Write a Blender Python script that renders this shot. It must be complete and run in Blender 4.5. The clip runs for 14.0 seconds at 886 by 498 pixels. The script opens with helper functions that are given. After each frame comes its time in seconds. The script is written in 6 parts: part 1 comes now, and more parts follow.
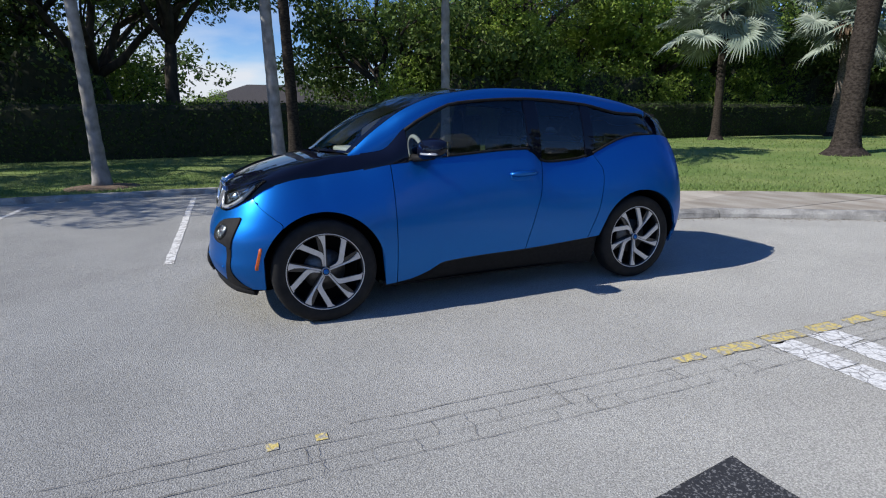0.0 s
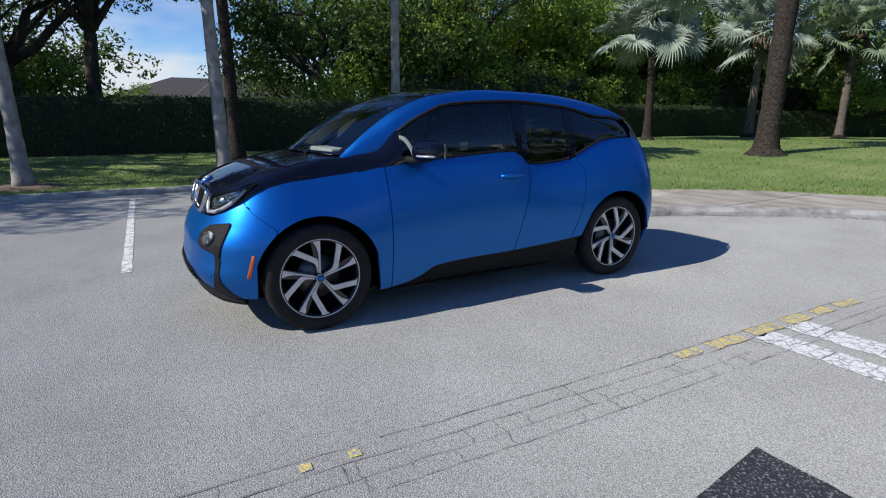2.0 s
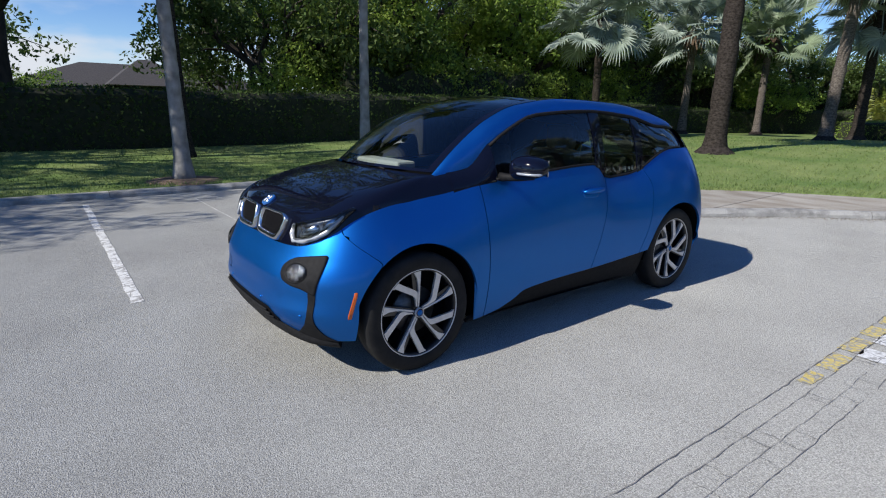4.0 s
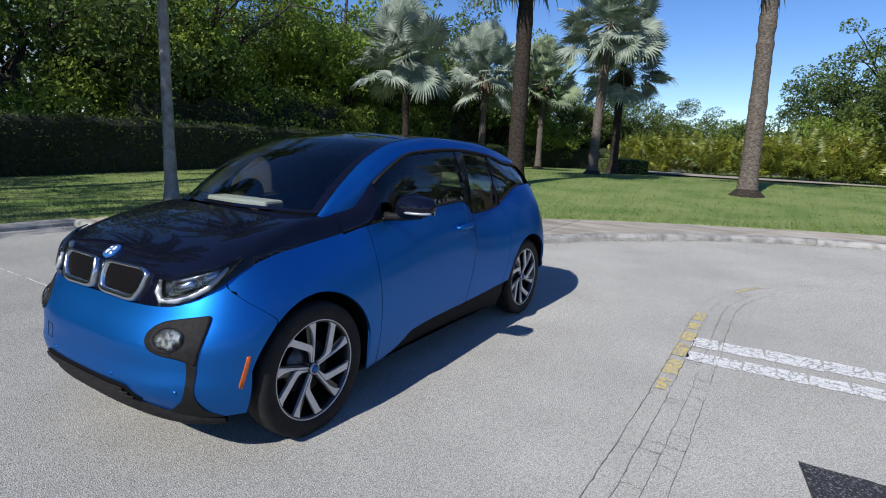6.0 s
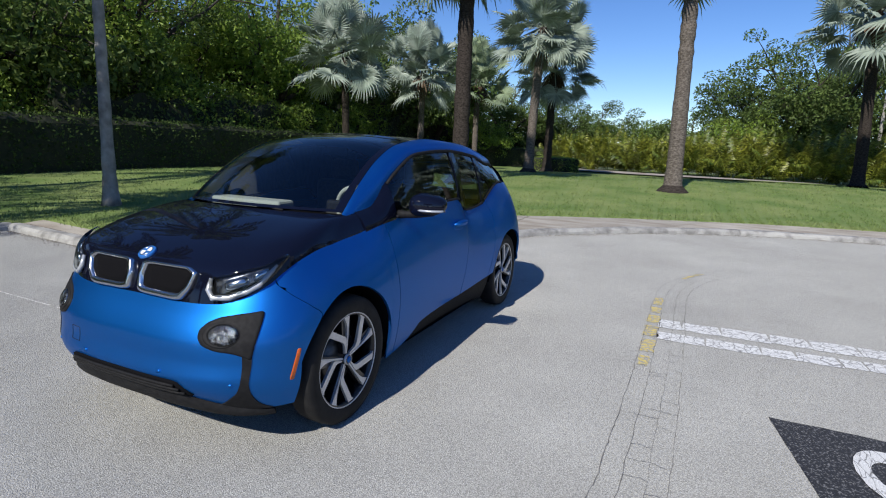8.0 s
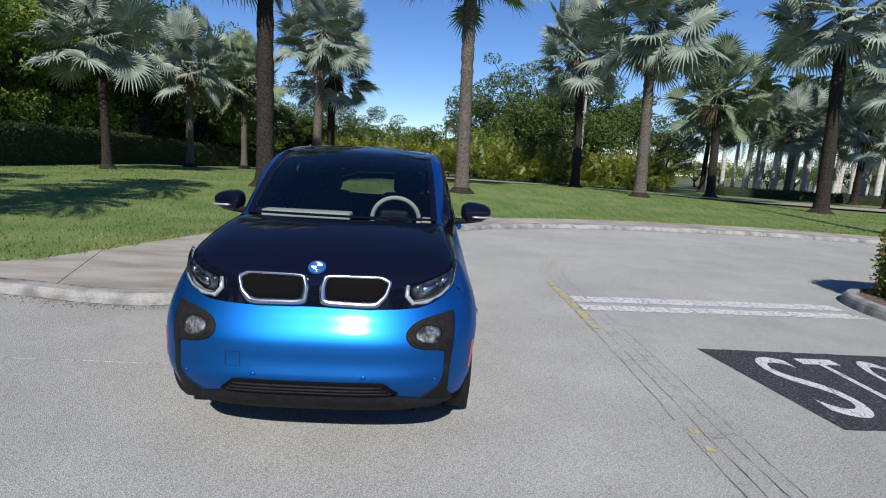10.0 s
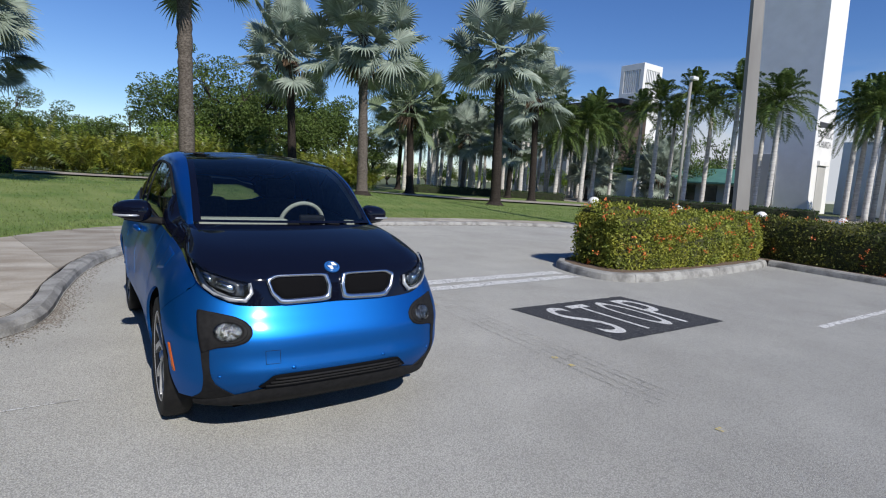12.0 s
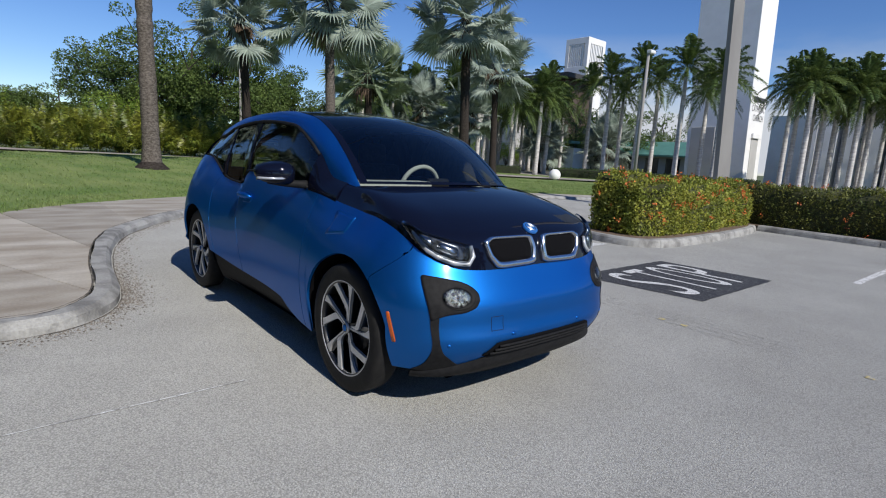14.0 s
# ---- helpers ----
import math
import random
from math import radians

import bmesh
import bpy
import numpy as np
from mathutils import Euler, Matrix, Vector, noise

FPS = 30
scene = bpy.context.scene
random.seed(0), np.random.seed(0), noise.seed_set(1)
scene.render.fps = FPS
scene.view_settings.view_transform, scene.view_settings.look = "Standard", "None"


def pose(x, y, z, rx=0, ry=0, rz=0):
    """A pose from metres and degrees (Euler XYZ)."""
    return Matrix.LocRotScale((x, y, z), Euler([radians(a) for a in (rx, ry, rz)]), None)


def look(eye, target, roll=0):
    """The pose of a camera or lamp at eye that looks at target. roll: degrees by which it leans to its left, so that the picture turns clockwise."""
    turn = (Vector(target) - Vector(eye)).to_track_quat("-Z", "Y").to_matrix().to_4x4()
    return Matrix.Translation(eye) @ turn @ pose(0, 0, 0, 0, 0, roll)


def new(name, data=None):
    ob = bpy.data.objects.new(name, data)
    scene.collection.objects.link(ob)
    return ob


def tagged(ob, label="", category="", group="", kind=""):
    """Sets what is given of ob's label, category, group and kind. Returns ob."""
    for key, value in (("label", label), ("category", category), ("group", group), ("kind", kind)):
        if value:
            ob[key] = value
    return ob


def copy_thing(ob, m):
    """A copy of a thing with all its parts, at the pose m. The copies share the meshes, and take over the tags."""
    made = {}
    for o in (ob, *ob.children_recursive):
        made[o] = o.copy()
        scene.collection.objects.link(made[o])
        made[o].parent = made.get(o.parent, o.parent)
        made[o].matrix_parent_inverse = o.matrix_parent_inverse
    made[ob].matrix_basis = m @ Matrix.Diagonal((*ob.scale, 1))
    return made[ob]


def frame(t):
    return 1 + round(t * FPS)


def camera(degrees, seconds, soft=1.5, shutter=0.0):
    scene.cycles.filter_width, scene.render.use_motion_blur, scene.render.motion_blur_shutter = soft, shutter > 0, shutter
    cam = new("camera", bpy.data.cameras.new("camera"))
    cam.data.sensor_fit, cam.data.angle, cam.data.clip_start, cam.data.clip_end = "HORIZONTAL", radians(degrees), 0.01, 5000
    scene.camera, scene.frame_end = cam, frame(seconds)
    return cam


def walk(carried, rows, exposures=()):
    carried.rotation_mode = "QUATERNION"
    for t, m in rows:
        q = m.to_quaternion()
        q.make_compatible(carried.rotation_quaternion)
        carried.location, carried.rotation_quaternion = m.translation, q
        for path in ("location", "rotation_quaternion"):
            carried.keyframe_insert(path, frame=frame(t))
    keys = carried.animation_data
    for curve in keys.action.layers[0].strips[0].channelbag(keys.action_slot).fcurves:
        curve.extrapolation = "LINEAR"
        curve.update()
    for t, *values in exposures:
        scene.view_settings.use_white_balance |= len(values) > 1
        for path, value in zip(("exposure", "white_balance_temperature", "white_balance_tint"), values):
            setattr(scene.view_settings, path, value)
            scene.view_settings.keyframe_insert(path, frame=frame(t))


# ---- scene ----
cam = camera(80.0, 14.0, soft=1.1)
PATH = [
    (0, (1.829, 4.204, 1.294), (1.098, 2.401, 0.829), -0.7),
    (0.5, (1.923, 4.268, 1.322), (1.15, 2.483, 0.855), -0.6),
    (1, (1.972, 4.274, 1.333), (1.146, 2.515, 0.861), -0.4),
    (1.5, (2.034, 4.209, 1.343), (1.143, 2.482, 0.872), -0.3),
    (2, (2.175, 3.986, 1.324), (1.227, 2.29, 0.849), 0.0),
    (2.2, (2.228, 3.899, 1.321), (1.269, 2.21, 0.843), 0.1),
    (4.3, (2.937, 2.966, 1.467), (1.658, 1.518, 0.952), 1.1),
    (4.5, (2.971, 2.877, 1.479), (1.578, 1.536, 0.968), 1.5),
    (5, (3.057, 2.783, 1.496), (1.483, 1.642, 1.026), 2.0),
    (5.5, (3.079, 2.725, 1.492), (1.445, 1.64, 1.099), 2.0),
    (6, (3.085, 2.671, 1.47), (1.419, 1.629, 1.096), 2.1),
    (6.5, (3.115, 2.701, 1.471), (1.448, 1.661, 1.098), 2.0),
    (7, (3.183, 2.744, 1.472), (1.514, 1.707, 1.1), 1.9),
    (7.2, (3.219, 2.764, 1.466), (1.55, 1.728, 1.093), 1.9),
    (9.3, (4.162, 1.045, 1.489), (2.198, 0.885, 1.15), 3.0),
    (9.5, (4.243, 0.894, 1.479), (2.274, 0.79, 1.144), 3.1),
    (10, (4.404, 0.524, 1.476), (2.431, 0.596, 1.151), 3.2),
    (10.5, (4.513, 0.102, 1.478), (2.561, 0.406, 1.163), 3.4),
    (11, (4.614, -0.288, 1.475), (2.724, 0.297, 1.176), 3.6),
    (11.5, (4.599, -0.688, 1.463), (2.839, 0.221, 1.185), 3.7),
    (12, (4.603, -1.149, 1.46), (2.966, -0.03, 1.196), 3.6),
    (12.5, (4.46, -1.566, 1.392), (2.862, -0.393, 1.125), 3.5),
    (13, (4.193, -1.871, 1.312), (2.601, -0.693, 1.034), 3.8),
    (13.5, (3.983, -2.094, 1.318), (2.418, -0.889, 1.004), 3.6),
    (14, (3.663, -2.193, 1.279), (2.169, -0.909, 0.935), 3.3),
]
walk(cam, [(t, look(eye, target, roll)) for t, eye, target, roll in PATH],
     exposures=[(0, .60), (4.5, .55), (7.2, .53), (9.3, .42), (10.5, .35), (12.0, .27), (14.0, .26)])

# ---- light ----
SUN_DIR = Vector((1.22, -0.09, 1.0)).normalized()
SUN_ELEV = math.asin(SUN_DIR.z)
world = bpy.data.worlds.new("sky")
world.use_nodes = True
scene.world = world
wn, wl = world.node_tree.nodes, world.node_tree.links
sky = wn.new("ShaderNodeTexSky")
sky.sky_type = "NISHITA"
sky.sun_disc = False
sky.sun_elevation = SUN_ELEV
sky.sun_rotation = math.atan2(SUN_DIR.x, SUN_DIR.y)
sky.air_density, sky.dust_density, sky.ozone_density = 0.9, 0.0, 4.0
wn["Background"].inputs["Strength"].default_value = 0.096
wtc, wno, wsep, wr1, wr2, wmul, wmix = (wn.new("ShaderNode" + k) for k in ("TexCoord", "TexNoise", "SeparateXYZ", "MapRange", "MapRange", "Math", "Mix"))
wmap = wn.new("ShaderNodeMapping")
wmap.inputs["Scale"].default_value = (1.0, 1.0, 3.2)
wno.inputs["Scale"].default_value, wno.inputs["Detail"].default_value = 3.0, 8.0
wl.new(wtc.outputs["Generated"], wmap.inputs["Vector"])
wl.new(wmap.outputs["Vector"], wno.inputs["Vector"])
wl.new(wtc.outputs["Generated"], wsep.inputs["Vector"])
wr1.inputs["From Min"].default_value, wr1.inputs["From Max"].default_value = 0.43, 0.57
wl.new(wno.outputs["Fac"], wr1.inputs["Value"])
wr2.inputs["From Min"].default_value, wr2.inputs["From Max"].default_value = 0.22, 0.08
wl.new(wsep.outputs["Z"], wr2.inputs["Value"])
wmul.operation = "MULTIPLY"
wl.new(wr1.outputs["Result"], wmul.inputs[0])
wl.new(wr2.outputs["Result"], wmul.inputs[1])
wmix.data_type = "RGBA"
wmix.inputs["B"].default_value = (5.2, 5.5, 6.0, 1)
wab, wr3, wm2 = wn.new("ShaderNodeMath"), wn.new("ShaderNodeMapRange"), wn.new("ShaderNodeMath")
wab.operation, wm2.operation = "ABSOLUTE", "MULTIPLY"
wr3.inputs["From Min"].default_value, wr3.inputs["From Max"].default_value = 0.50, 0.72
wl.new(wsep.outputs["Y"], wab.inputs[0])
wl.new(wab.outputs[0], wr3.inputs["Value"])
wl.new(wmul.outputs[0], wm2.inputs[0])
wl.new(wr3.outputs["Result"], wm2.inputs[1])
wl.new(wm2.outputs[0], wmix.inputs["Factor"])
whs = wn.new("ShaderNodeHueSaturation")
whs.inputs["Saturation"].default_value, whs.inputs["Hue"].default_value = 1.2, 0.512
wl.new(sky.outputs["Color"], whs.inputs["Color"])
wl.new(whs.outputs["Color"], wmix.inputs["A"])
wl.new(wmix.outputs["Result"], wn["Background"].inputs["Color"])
sun = new("sun", bpy.data.lights.new("sun", "SUN"))
sun.data.energy, sun.data.angle, sun.data.color = 3.6, radians(0.53), (1.0, 0.955, 0.88)
sun.rotation_mode = "QUATERNION"
sun.rotation_quaternion = SUN_DIR.to_track_quat("Z", "Y")


# ---- materials ----
def mat(name, base, other=None, scale=8.0, rough=0.6, metal=0.0, bump=0.0, bump_scale=None, coat=0.0, spec=0.5,
        island=0.0, leafy=0.0, fine=0.0, fine_scale=120.0, detail=6.0, objrand=0.0, stretch=None, lo=0.35, hi=0.65):
    """A procedural surface: two colours mixed by noise, a fine speckle, bump, and brightness varied by island or object."""
    m = bpy.data.materials.new(name)
    m.use_nodes = True
    n, l = m.node_tree.nodes, m.node_tree.links
    p = n["Principled BSDF"]
    p.inputs["Roughness"].default_value = rough
    p.inputs["Metallic"].default_value = metal
    p.inputs["Coat Weight"].default_value = coat
    p.inputs["Coat Roughness"].default_value = 0.03
    p.inputs["Specular IOR Level"].default_value = spec
    tc = n.new("ShaderNodeTexCoord")
    src = tc.outputs["Object"]
    if stretch:
        mp = n.new("ShaderNodeMapping")
        mp.inputs["Scale"].default_value = stretch
        l.new(src, mp.inputs["Vector"])
        src = mp.outputs["Vector"]
    col = n.new("ShaderNodeRGB")
    col.outputs[0].default_value = (*base, 1)
    out = col.outputs[0]
    if other:
        tx = n.new("ShaderNodeTexNoise")
        tx.inputs["Scale"].default_value, tx.inputs["Detail"].default_value = scale, detail
        l.new(src, tx.inputs["Vector"])
        rr = n.new("ShaderNodeMapRange")
        rr.inputs["From Min"].default_value, rr.inputs["From Max"].default_value = lo, hi
        l.new(tx.outputs["Fac"], rr.inputs["Value"])
        mx = n.new("ShaderNodeMix")
        mx.data_type = "RGBA"
        mx.inputs["A"].default_value, mx.inputs["B"].default_value = (*base, 1), (*other, 1)
        l.new(rr.outputs["Result"], mx.inputs["Factor"])
        out = mx.outputs["Result"]
    for amount, kind in ((fine, "fine"), (island, "island"), (objrand, "object")):
        if not amount:
            continue
        if kind == "fine":
            f = n.new("ShaderNodeTexNoise")
            f.inputs["Scale"].default_value, f.inputs["Detail"].default_value = fine_scale, 2.0
            l.new(src, f.inputs["Vector"])
            val = f.outputs["Fac"]
            a, b = 0.25, 0.75
        elif kind == "island":
            val, a, b = n.new("ShaderNodeNewGeometry").outputs["Random Per Island"], 0.0, 1.0
        else:
            val, a, b = n.new("ShaderNodeObjectInfo").outputs["Random"], 0.0, 1.0
        r2 = n.new("ShaderNodeMapRange")
        r2.inputs["From Min"].default_value, r2.inputs["From Max"].default_value = a, b
        r2.inputs["To Min"].default_value, r2.inputs["To Max"].default_value = 1 - amount, 1 + amount
        l.new(val, r2.inputs["Value"])
        hs = n.new("ShaderNodeHueSaturation")
        l.new(r2.outputs["Result"], hs.inputs["Value"])
        l.new(out, hs.inputs["Color"])
        out = hs.outputs["Color"]
    l.new(out, p.inputs["Base Color"])
    if bump:
        bt = n.new("ShaderNodeTexNoise")
        bt.inputs["Scale"].default_value, bt.inputs["Detail"].default_value = bump_scale or scale * 4, 5.0
        l.new(src, bt.inputs["Vector"])
        bp = n.new("ShaderNodeBump")
        bp.inputs["Strength"].default_value, bp.inputs["Distance"].default_value = bump, 0.02
        l.new(bt.outputs["Fac"], bp.inputs["Height"])
        l.new(bp.outputs["Normal"], p.inputs["Normal"])
    if leafy:
        tr = n.new("ShaderNodeBsdfTranslucent")
        l.new(out, tr.inputs["Color"])
        ms = n.new("ShaderNodeMixShader")
        ms.inputs[0].default_value = leafy
        l.new(p.outputs[0], ms.inputs[1])
        l.new(tr.outputs[0], ms.inputs[2])
        l.new(ms.outputs[0], n["Material Output"].inputs["Surface"])
    return m


def glass(name, tint, rough=0.0, ior=1.75):
    """Tinted car glass: part clear and tinted, part mirror by Fresnel."""
    m = bpy.data.materials.new(name)
    m.use_nodes = True
    n, l = m.node_tree.nodes, m.node_tree.links
    n.remove(n["Principled BSDF"])
    tr, gl, fr, mx = (n.new("ShaderNodeBsdf" + k) if k in ("Transparent", "Glossy") else n.new(k)
                      for k in ("Transparent", "Glossy", "ShaderNodeFresnel", "ShaderNodeMixShader"))
    tr.inputs["Color"].default_value = (*tint, 1)
    gl.inputs["Roughness"].default_value = rough
    fr.inputs["IOR"].default_value = ior
    l.new(fr.outputs[0], mx.inputs[0])
    l.new(tr.outputs[0], mx.inputs[1])
    l.new(gl.outputs[0], mx.inputs[2])
    l.new(mx.outputs[0], n["Material Output"].inputs["Surface"])
    return m


def asphalt_material():
    m = mat("asphalt", (0.392, 0.389, 0.366), (0.452, 0.450, 0.425), scale=0.55, rough=0.93, bump=0.6, bump_scale=150, fine=0.36, fine_scale=150, detail=9, spec=0.25)
    n, l = m.node_tree.nodes, m.node_tree.links
    p = n["Principled BSDF"]
    p.inputs["Diffuse Roughness"].default_value = 0.4
    vo = n.new("ShaderNodeTexVoronoi")
    vo.inputs["Scale"].default_value = 105
    l.new(n["Texture Coordinate"].outputs["Object"], vo.inputs["Vector"])
    r = n.new("ShaderNodeMapRange")
    r.inputs["From Max"].default_value = 0.75
    r.inputs["To Min"].default_value, r.inputs["To Max"].default_value = 1.20, 0.72
    l.new(vo.outputs["Distance"], r.inputs["Value"])
    hs = n.new("ShaderNodeHueSaturation")
    l.new(r.outputs["Result"], hs.inputs["Value"])
    was = p.inputs["Base Color"].links[0].from_socket
    l.new(was, hs.inputs["Color"])
    st = n.new("ShaderNodeTexNoise")
    st.inputs["Scale"].default_value, st.inputs["Detail"].default_value = 1.7, 8
    l.new(n["Texture Coordinate"].outputs["Object"], st.inputs["Vector"])
    r3 = n.new("ShaderNodeMapRange")
    r3.inputs["From Min"].default_value, r3.inputs["From Max"].default_value = 0.3, 0.7
    r3.inputs["To Min"].default_value, r3.inputs["To Max"].default_value = 0.93, 1.05
    l.new(st.outputs["Fac"], r3.inputs["Value"])
    h2 = n.new("ShaderNodeHueSaturation")
    l.new(r3.outputs["Result"], h2.inputs["Value"])
    l.new(hs.outputs["Color"], h2.inputs["Color"])
    l.new(h2.outputs["Color"], p.inputs["Base Color"])
    return m


def worn_paint(name, paint, under, scale=14, amount=0.5, crack=0.0):
    """Road paint worn through to the asphalt in patches."""
    m = mat(name, paint, under, scale=scale, rough=0.8, bump=0.3, bump_scale=90, fine=0.22, fine_scale=75, lo=amount, hi=amount + 0.10, detail=9)
    if crack:
        n, l = m.node_tree.nodes, m.node_tree.links
        p = n["Principled BSDF"]
        was = p.inputs["Base Color"].links[0].from_socket
        wob = n.new("ShaderNodeTexNoise")
        wob.inputs["Scale"].default_value = 7
        ad = n.new("ShaderNodeVectorMath")
        ad.operation = "MULTIPLY_ADD"
        ad.inputs[1].default_value = (0.12, 0.12, 0.0)
        l.new(n["Texture Coordinate"].outputs["Object"], wob.inputs["Vector"])
        l.new(wob.outputs["Color"], ad.inputs[0])
        l.new(n["Texture Coordinate"].outputs["Object"], ad.inputs[2])
        vo = n.new("ShaderNodeTexVoronoi")
        vo.feature = "DISTANCE_TO_EDGE"
        vo.inputs["Scale"].default_value = crack
        l.new(ad.outputs["Vector"], vo.inputs["Vector"])
        r = n.new("ShaderNodeMapRange")
        r.inputs["From Min"].default_value, r.inputs["From Max"].default_value = 0.012, 0.045
        l.new(vo.outputs["Distance"], r.inputs["Value"])
        mx = n.new("ShaderNodeMix")
        mx.data_type = "RGBA"
        mx.inputs["A"].default_value = (*(k * 0.75 for k in under), 1)
        l.new(r.outputs["Result"], mx.inputs["Factor"])
        l.new(was, mx.inputs["B"])
        l.new(mx.outputs["Result"], p.inputs["Base Color"])
    return m


M = {}
M["asphalt"] = asphalt_material()
M["tar"] = mat("crack", (0.11, 0.105, 0.095), (0.26, 0.25, 0.235), scale=9, rough=0.95)
M["dirt"] = mat("dark dirt", (0.07, 0.062, 0.052), (0.16, 0.145, 0.125), scale=12, rough=0.95, spec=0.1)
M["grit"] = mat("loose grit", (0.25, 0.225, 0.195), (0.11, 0.095, 0.08), scale=30, rough=0.95, island=0.35)
M["white_paint"] = worn_paint("white road paint", (0.72, 0.72, 0.70), (0.40, 0.395, 0.38), 26, 0.545, 11.0)
M["bay_paint"] = worn_paint("faded white bay paint", (0.72, 0.72, 0.70), (0.40, 0.39, 0.375), 16, 0.52, 7.0)
M["yellow_paint"] = worn_paint("worn yellow road paint", (0.62, 0.50, 0.17), (0.40, 0.385, 0.34), 30, 0.48, 11.0)
M["black_paint"] = worn_paint("worn black road paint", (0.026, 0.027, 0.031), (0.19, 0.19, 0.19), 95.0, 0.54)
M["letter_paint"] = worn_paint("white letter paint", (0.72, 0.72, 0.70), (0.30, 0.30, 0.29), 24, 0.58, 9.0)
M["kerb"] = mat("kerb concrete", (0.37, 0.365, 0.345), (0.19, 0.186, 0.176), scale=4.6, detail=12, lo=0.42, hi=0.66, rough=0.9, bump=0.45, bump_scale=35, fine=0.16, fine_scale=60, objrand=0.06)
M["slab"] = mat("pavement concrete", (0.46, 0.425, 0.365), (0.285, 0.245, 0.195), scale=1.5, lo=0.34, hi=0.68, rough=0.9, bump=0.25, bump_scale=50, fine=0.16, fine_scale=70, objrand=0.12, detail=14, stretch=(2.0, 0.8, 1.0))
M["mulch"] = mat("mulch", (0.13, 0.085, 0.06), (0.22, 0.16, 0.11), scale=26, rough=0.95, bump=0.9, bump_scale=50)
M["soil"] = mat("far ground", (0.09, 0.12, 0.045), (0.13, 0.14, 0.06), scale=0.3, rough=0.95)
M["lawn"] = mat("lawn", (0.135, 0.205, 0.058), (0.215, 0.265, 0.092), scale=0.8, rough=0.9, bump=0.8, bump_scale=40, fine=0.30, fine_scale=45, detail=9, spec=0.2)
M["grass"] = mat("grass blades", (0.155, 0.235, 0.066), (0.245, 0.305, 0.108), scale=0.8, rough=0.7, island=0.32, leafy=0.3, spec=0.2)
M["paint"] = mat("blue metallic paint", (0.009, 0.145, 0.50), rough=0.45, metal=0.90, fine=0.10, fine_scale=900, coat=1.0, bump=0.0)
M["gloss"] = mat("gloss black", (0.004, 0.005, 0.013), rough=0.5, coat=0.75, spec=0.0)
M["paint"].node_tree.nodes["Principled BSDF"].inputs["Specular Tint"].default_value = (0.12, 0.42, 0.75, 1)
M["paint"].node_tree.nodes["Principled BSDF"].inputs["Coat Weight"].default_value = 0.42
M["paint"].node_tree.nodes["Principled BSDF"].inputs["Coat Roughness"].default_value = 0.14
M["plastic"] = mat("black plastic", (0.011, 0.011, 0.012), (0.018, 0.018, 0.019), scale=40, spec=0.15, rough=0.65, bump=0.08, bump_scale=300)
M["dark"] = mat("dark lining", (0.006, 0.006, 0.007), rough=0.85, spec=0.05)
M["tyre"] = mat("rubber", (0.011, 0.011, 0.012), (0.019, 0.0185, 0.018), scale=20, rough=0.7, spec=0.25, bump=0.1, bump_scale=120)
M["alloy"] = mat("machined alloy", (0.66, 0.665, 0.68), (0.58, 0.585, 0.60), scale=30, rough=0.38, metal=0.55)
M["rim_black"] = mat("black rim paint", (0.012, 0.012, 0.013), rough=0.3, coat=0.5)
M["chrome"] = mat("satin chrome", (0.62, 0.635, 0.66), rough=0.20, metal=1.0)
M["steel"] = mat("brake steel", (0.13, 0.13, 0.133), (0.09, 0.085, 0.08), scale=30, rough=0.4, metal=0.8)
M["glass"] = glass("windscreen glass", (0.80, 0.86, 0.84))
M["hatch_glass"] = glass("hatch glass", (0.55, 0.60, 0.60))
M["tinted"] = glass("tinted glass", (0.60, 0.64, 0.66))
M["privacy"] = glass("dark glass", (0.38, 0.41, 0.42))
M["bowl"] = mat("faceted reflector", (0.50, 0.51, 0.53), (0.04, 0.04, 0.045), scale=48, rough=0.18, metal=0.9, bump=0.8, bump_scale=60, detail=2, lo=0.42, hi=0.58)
M["light_pipe"] = mat("pale light pipe", (0.50, 0.52, 0.55), rough=0.25, metal=0.35, coat=0.6)
M["lamp_inner"] = mat("lamp reflector", (0.15, 0.155, 0.165), (0.04, 0.04, 0.045), scale=30, rough=0.25, metal=0.6, lo=0.42, hi=0.58, detail=2)
M["lens"] = glass("lamp lens", (0.85, 0.88, 0.90), ior=1.5)
M["reflector"] = mat("amber reflector", (0.52, 0.10, 0.010), (0.42, 0.075, 0.008), scale=90, rough=0.25, coat=0.6)
M["badge_blue"] = mat("badge blue", (0.02, 0.13, 0.42), rough=0.2, coat=0.8)
M["badge_white"] = mat("badge white", (0.80, 0.81, 0.82), rough=0.25, coat=0.8)
M["trim_light"] = mat("pale grey dash cloth", (0.50, 0.51, 0.48), (0.43, 0.44, 0.42), scale=60, rough=0.9, bump=0.2, bump_scale=200)
M["seat"] = mat("dark seat cloth", (0.05, 0.052, 0.055), (0.075, 0.075, 0.078), scale=50, rough=0.9)
M["silverleaf"] = mat("silver fan leaf", (0.34, 0.395, 0.325), (0.19, 0.24, 0.19), scale=1.2, rough=0.5, spec=0.35, island=0.26, leafy=0.12)
M["greenfan"] = mat("grey green fan leaf", (0.27, 0.335, 0.20), (0.15, 0.20, 0.12), scale=1.0, rough=0.5, spec=0.35, island=0.26, leafy=0.16)
M["deadleaf"] = mat("dry frond", (0.12, 0.08, 0.05), (0.065, 0.043, 0.028), scale=6, rough=0.85, island=0.25)
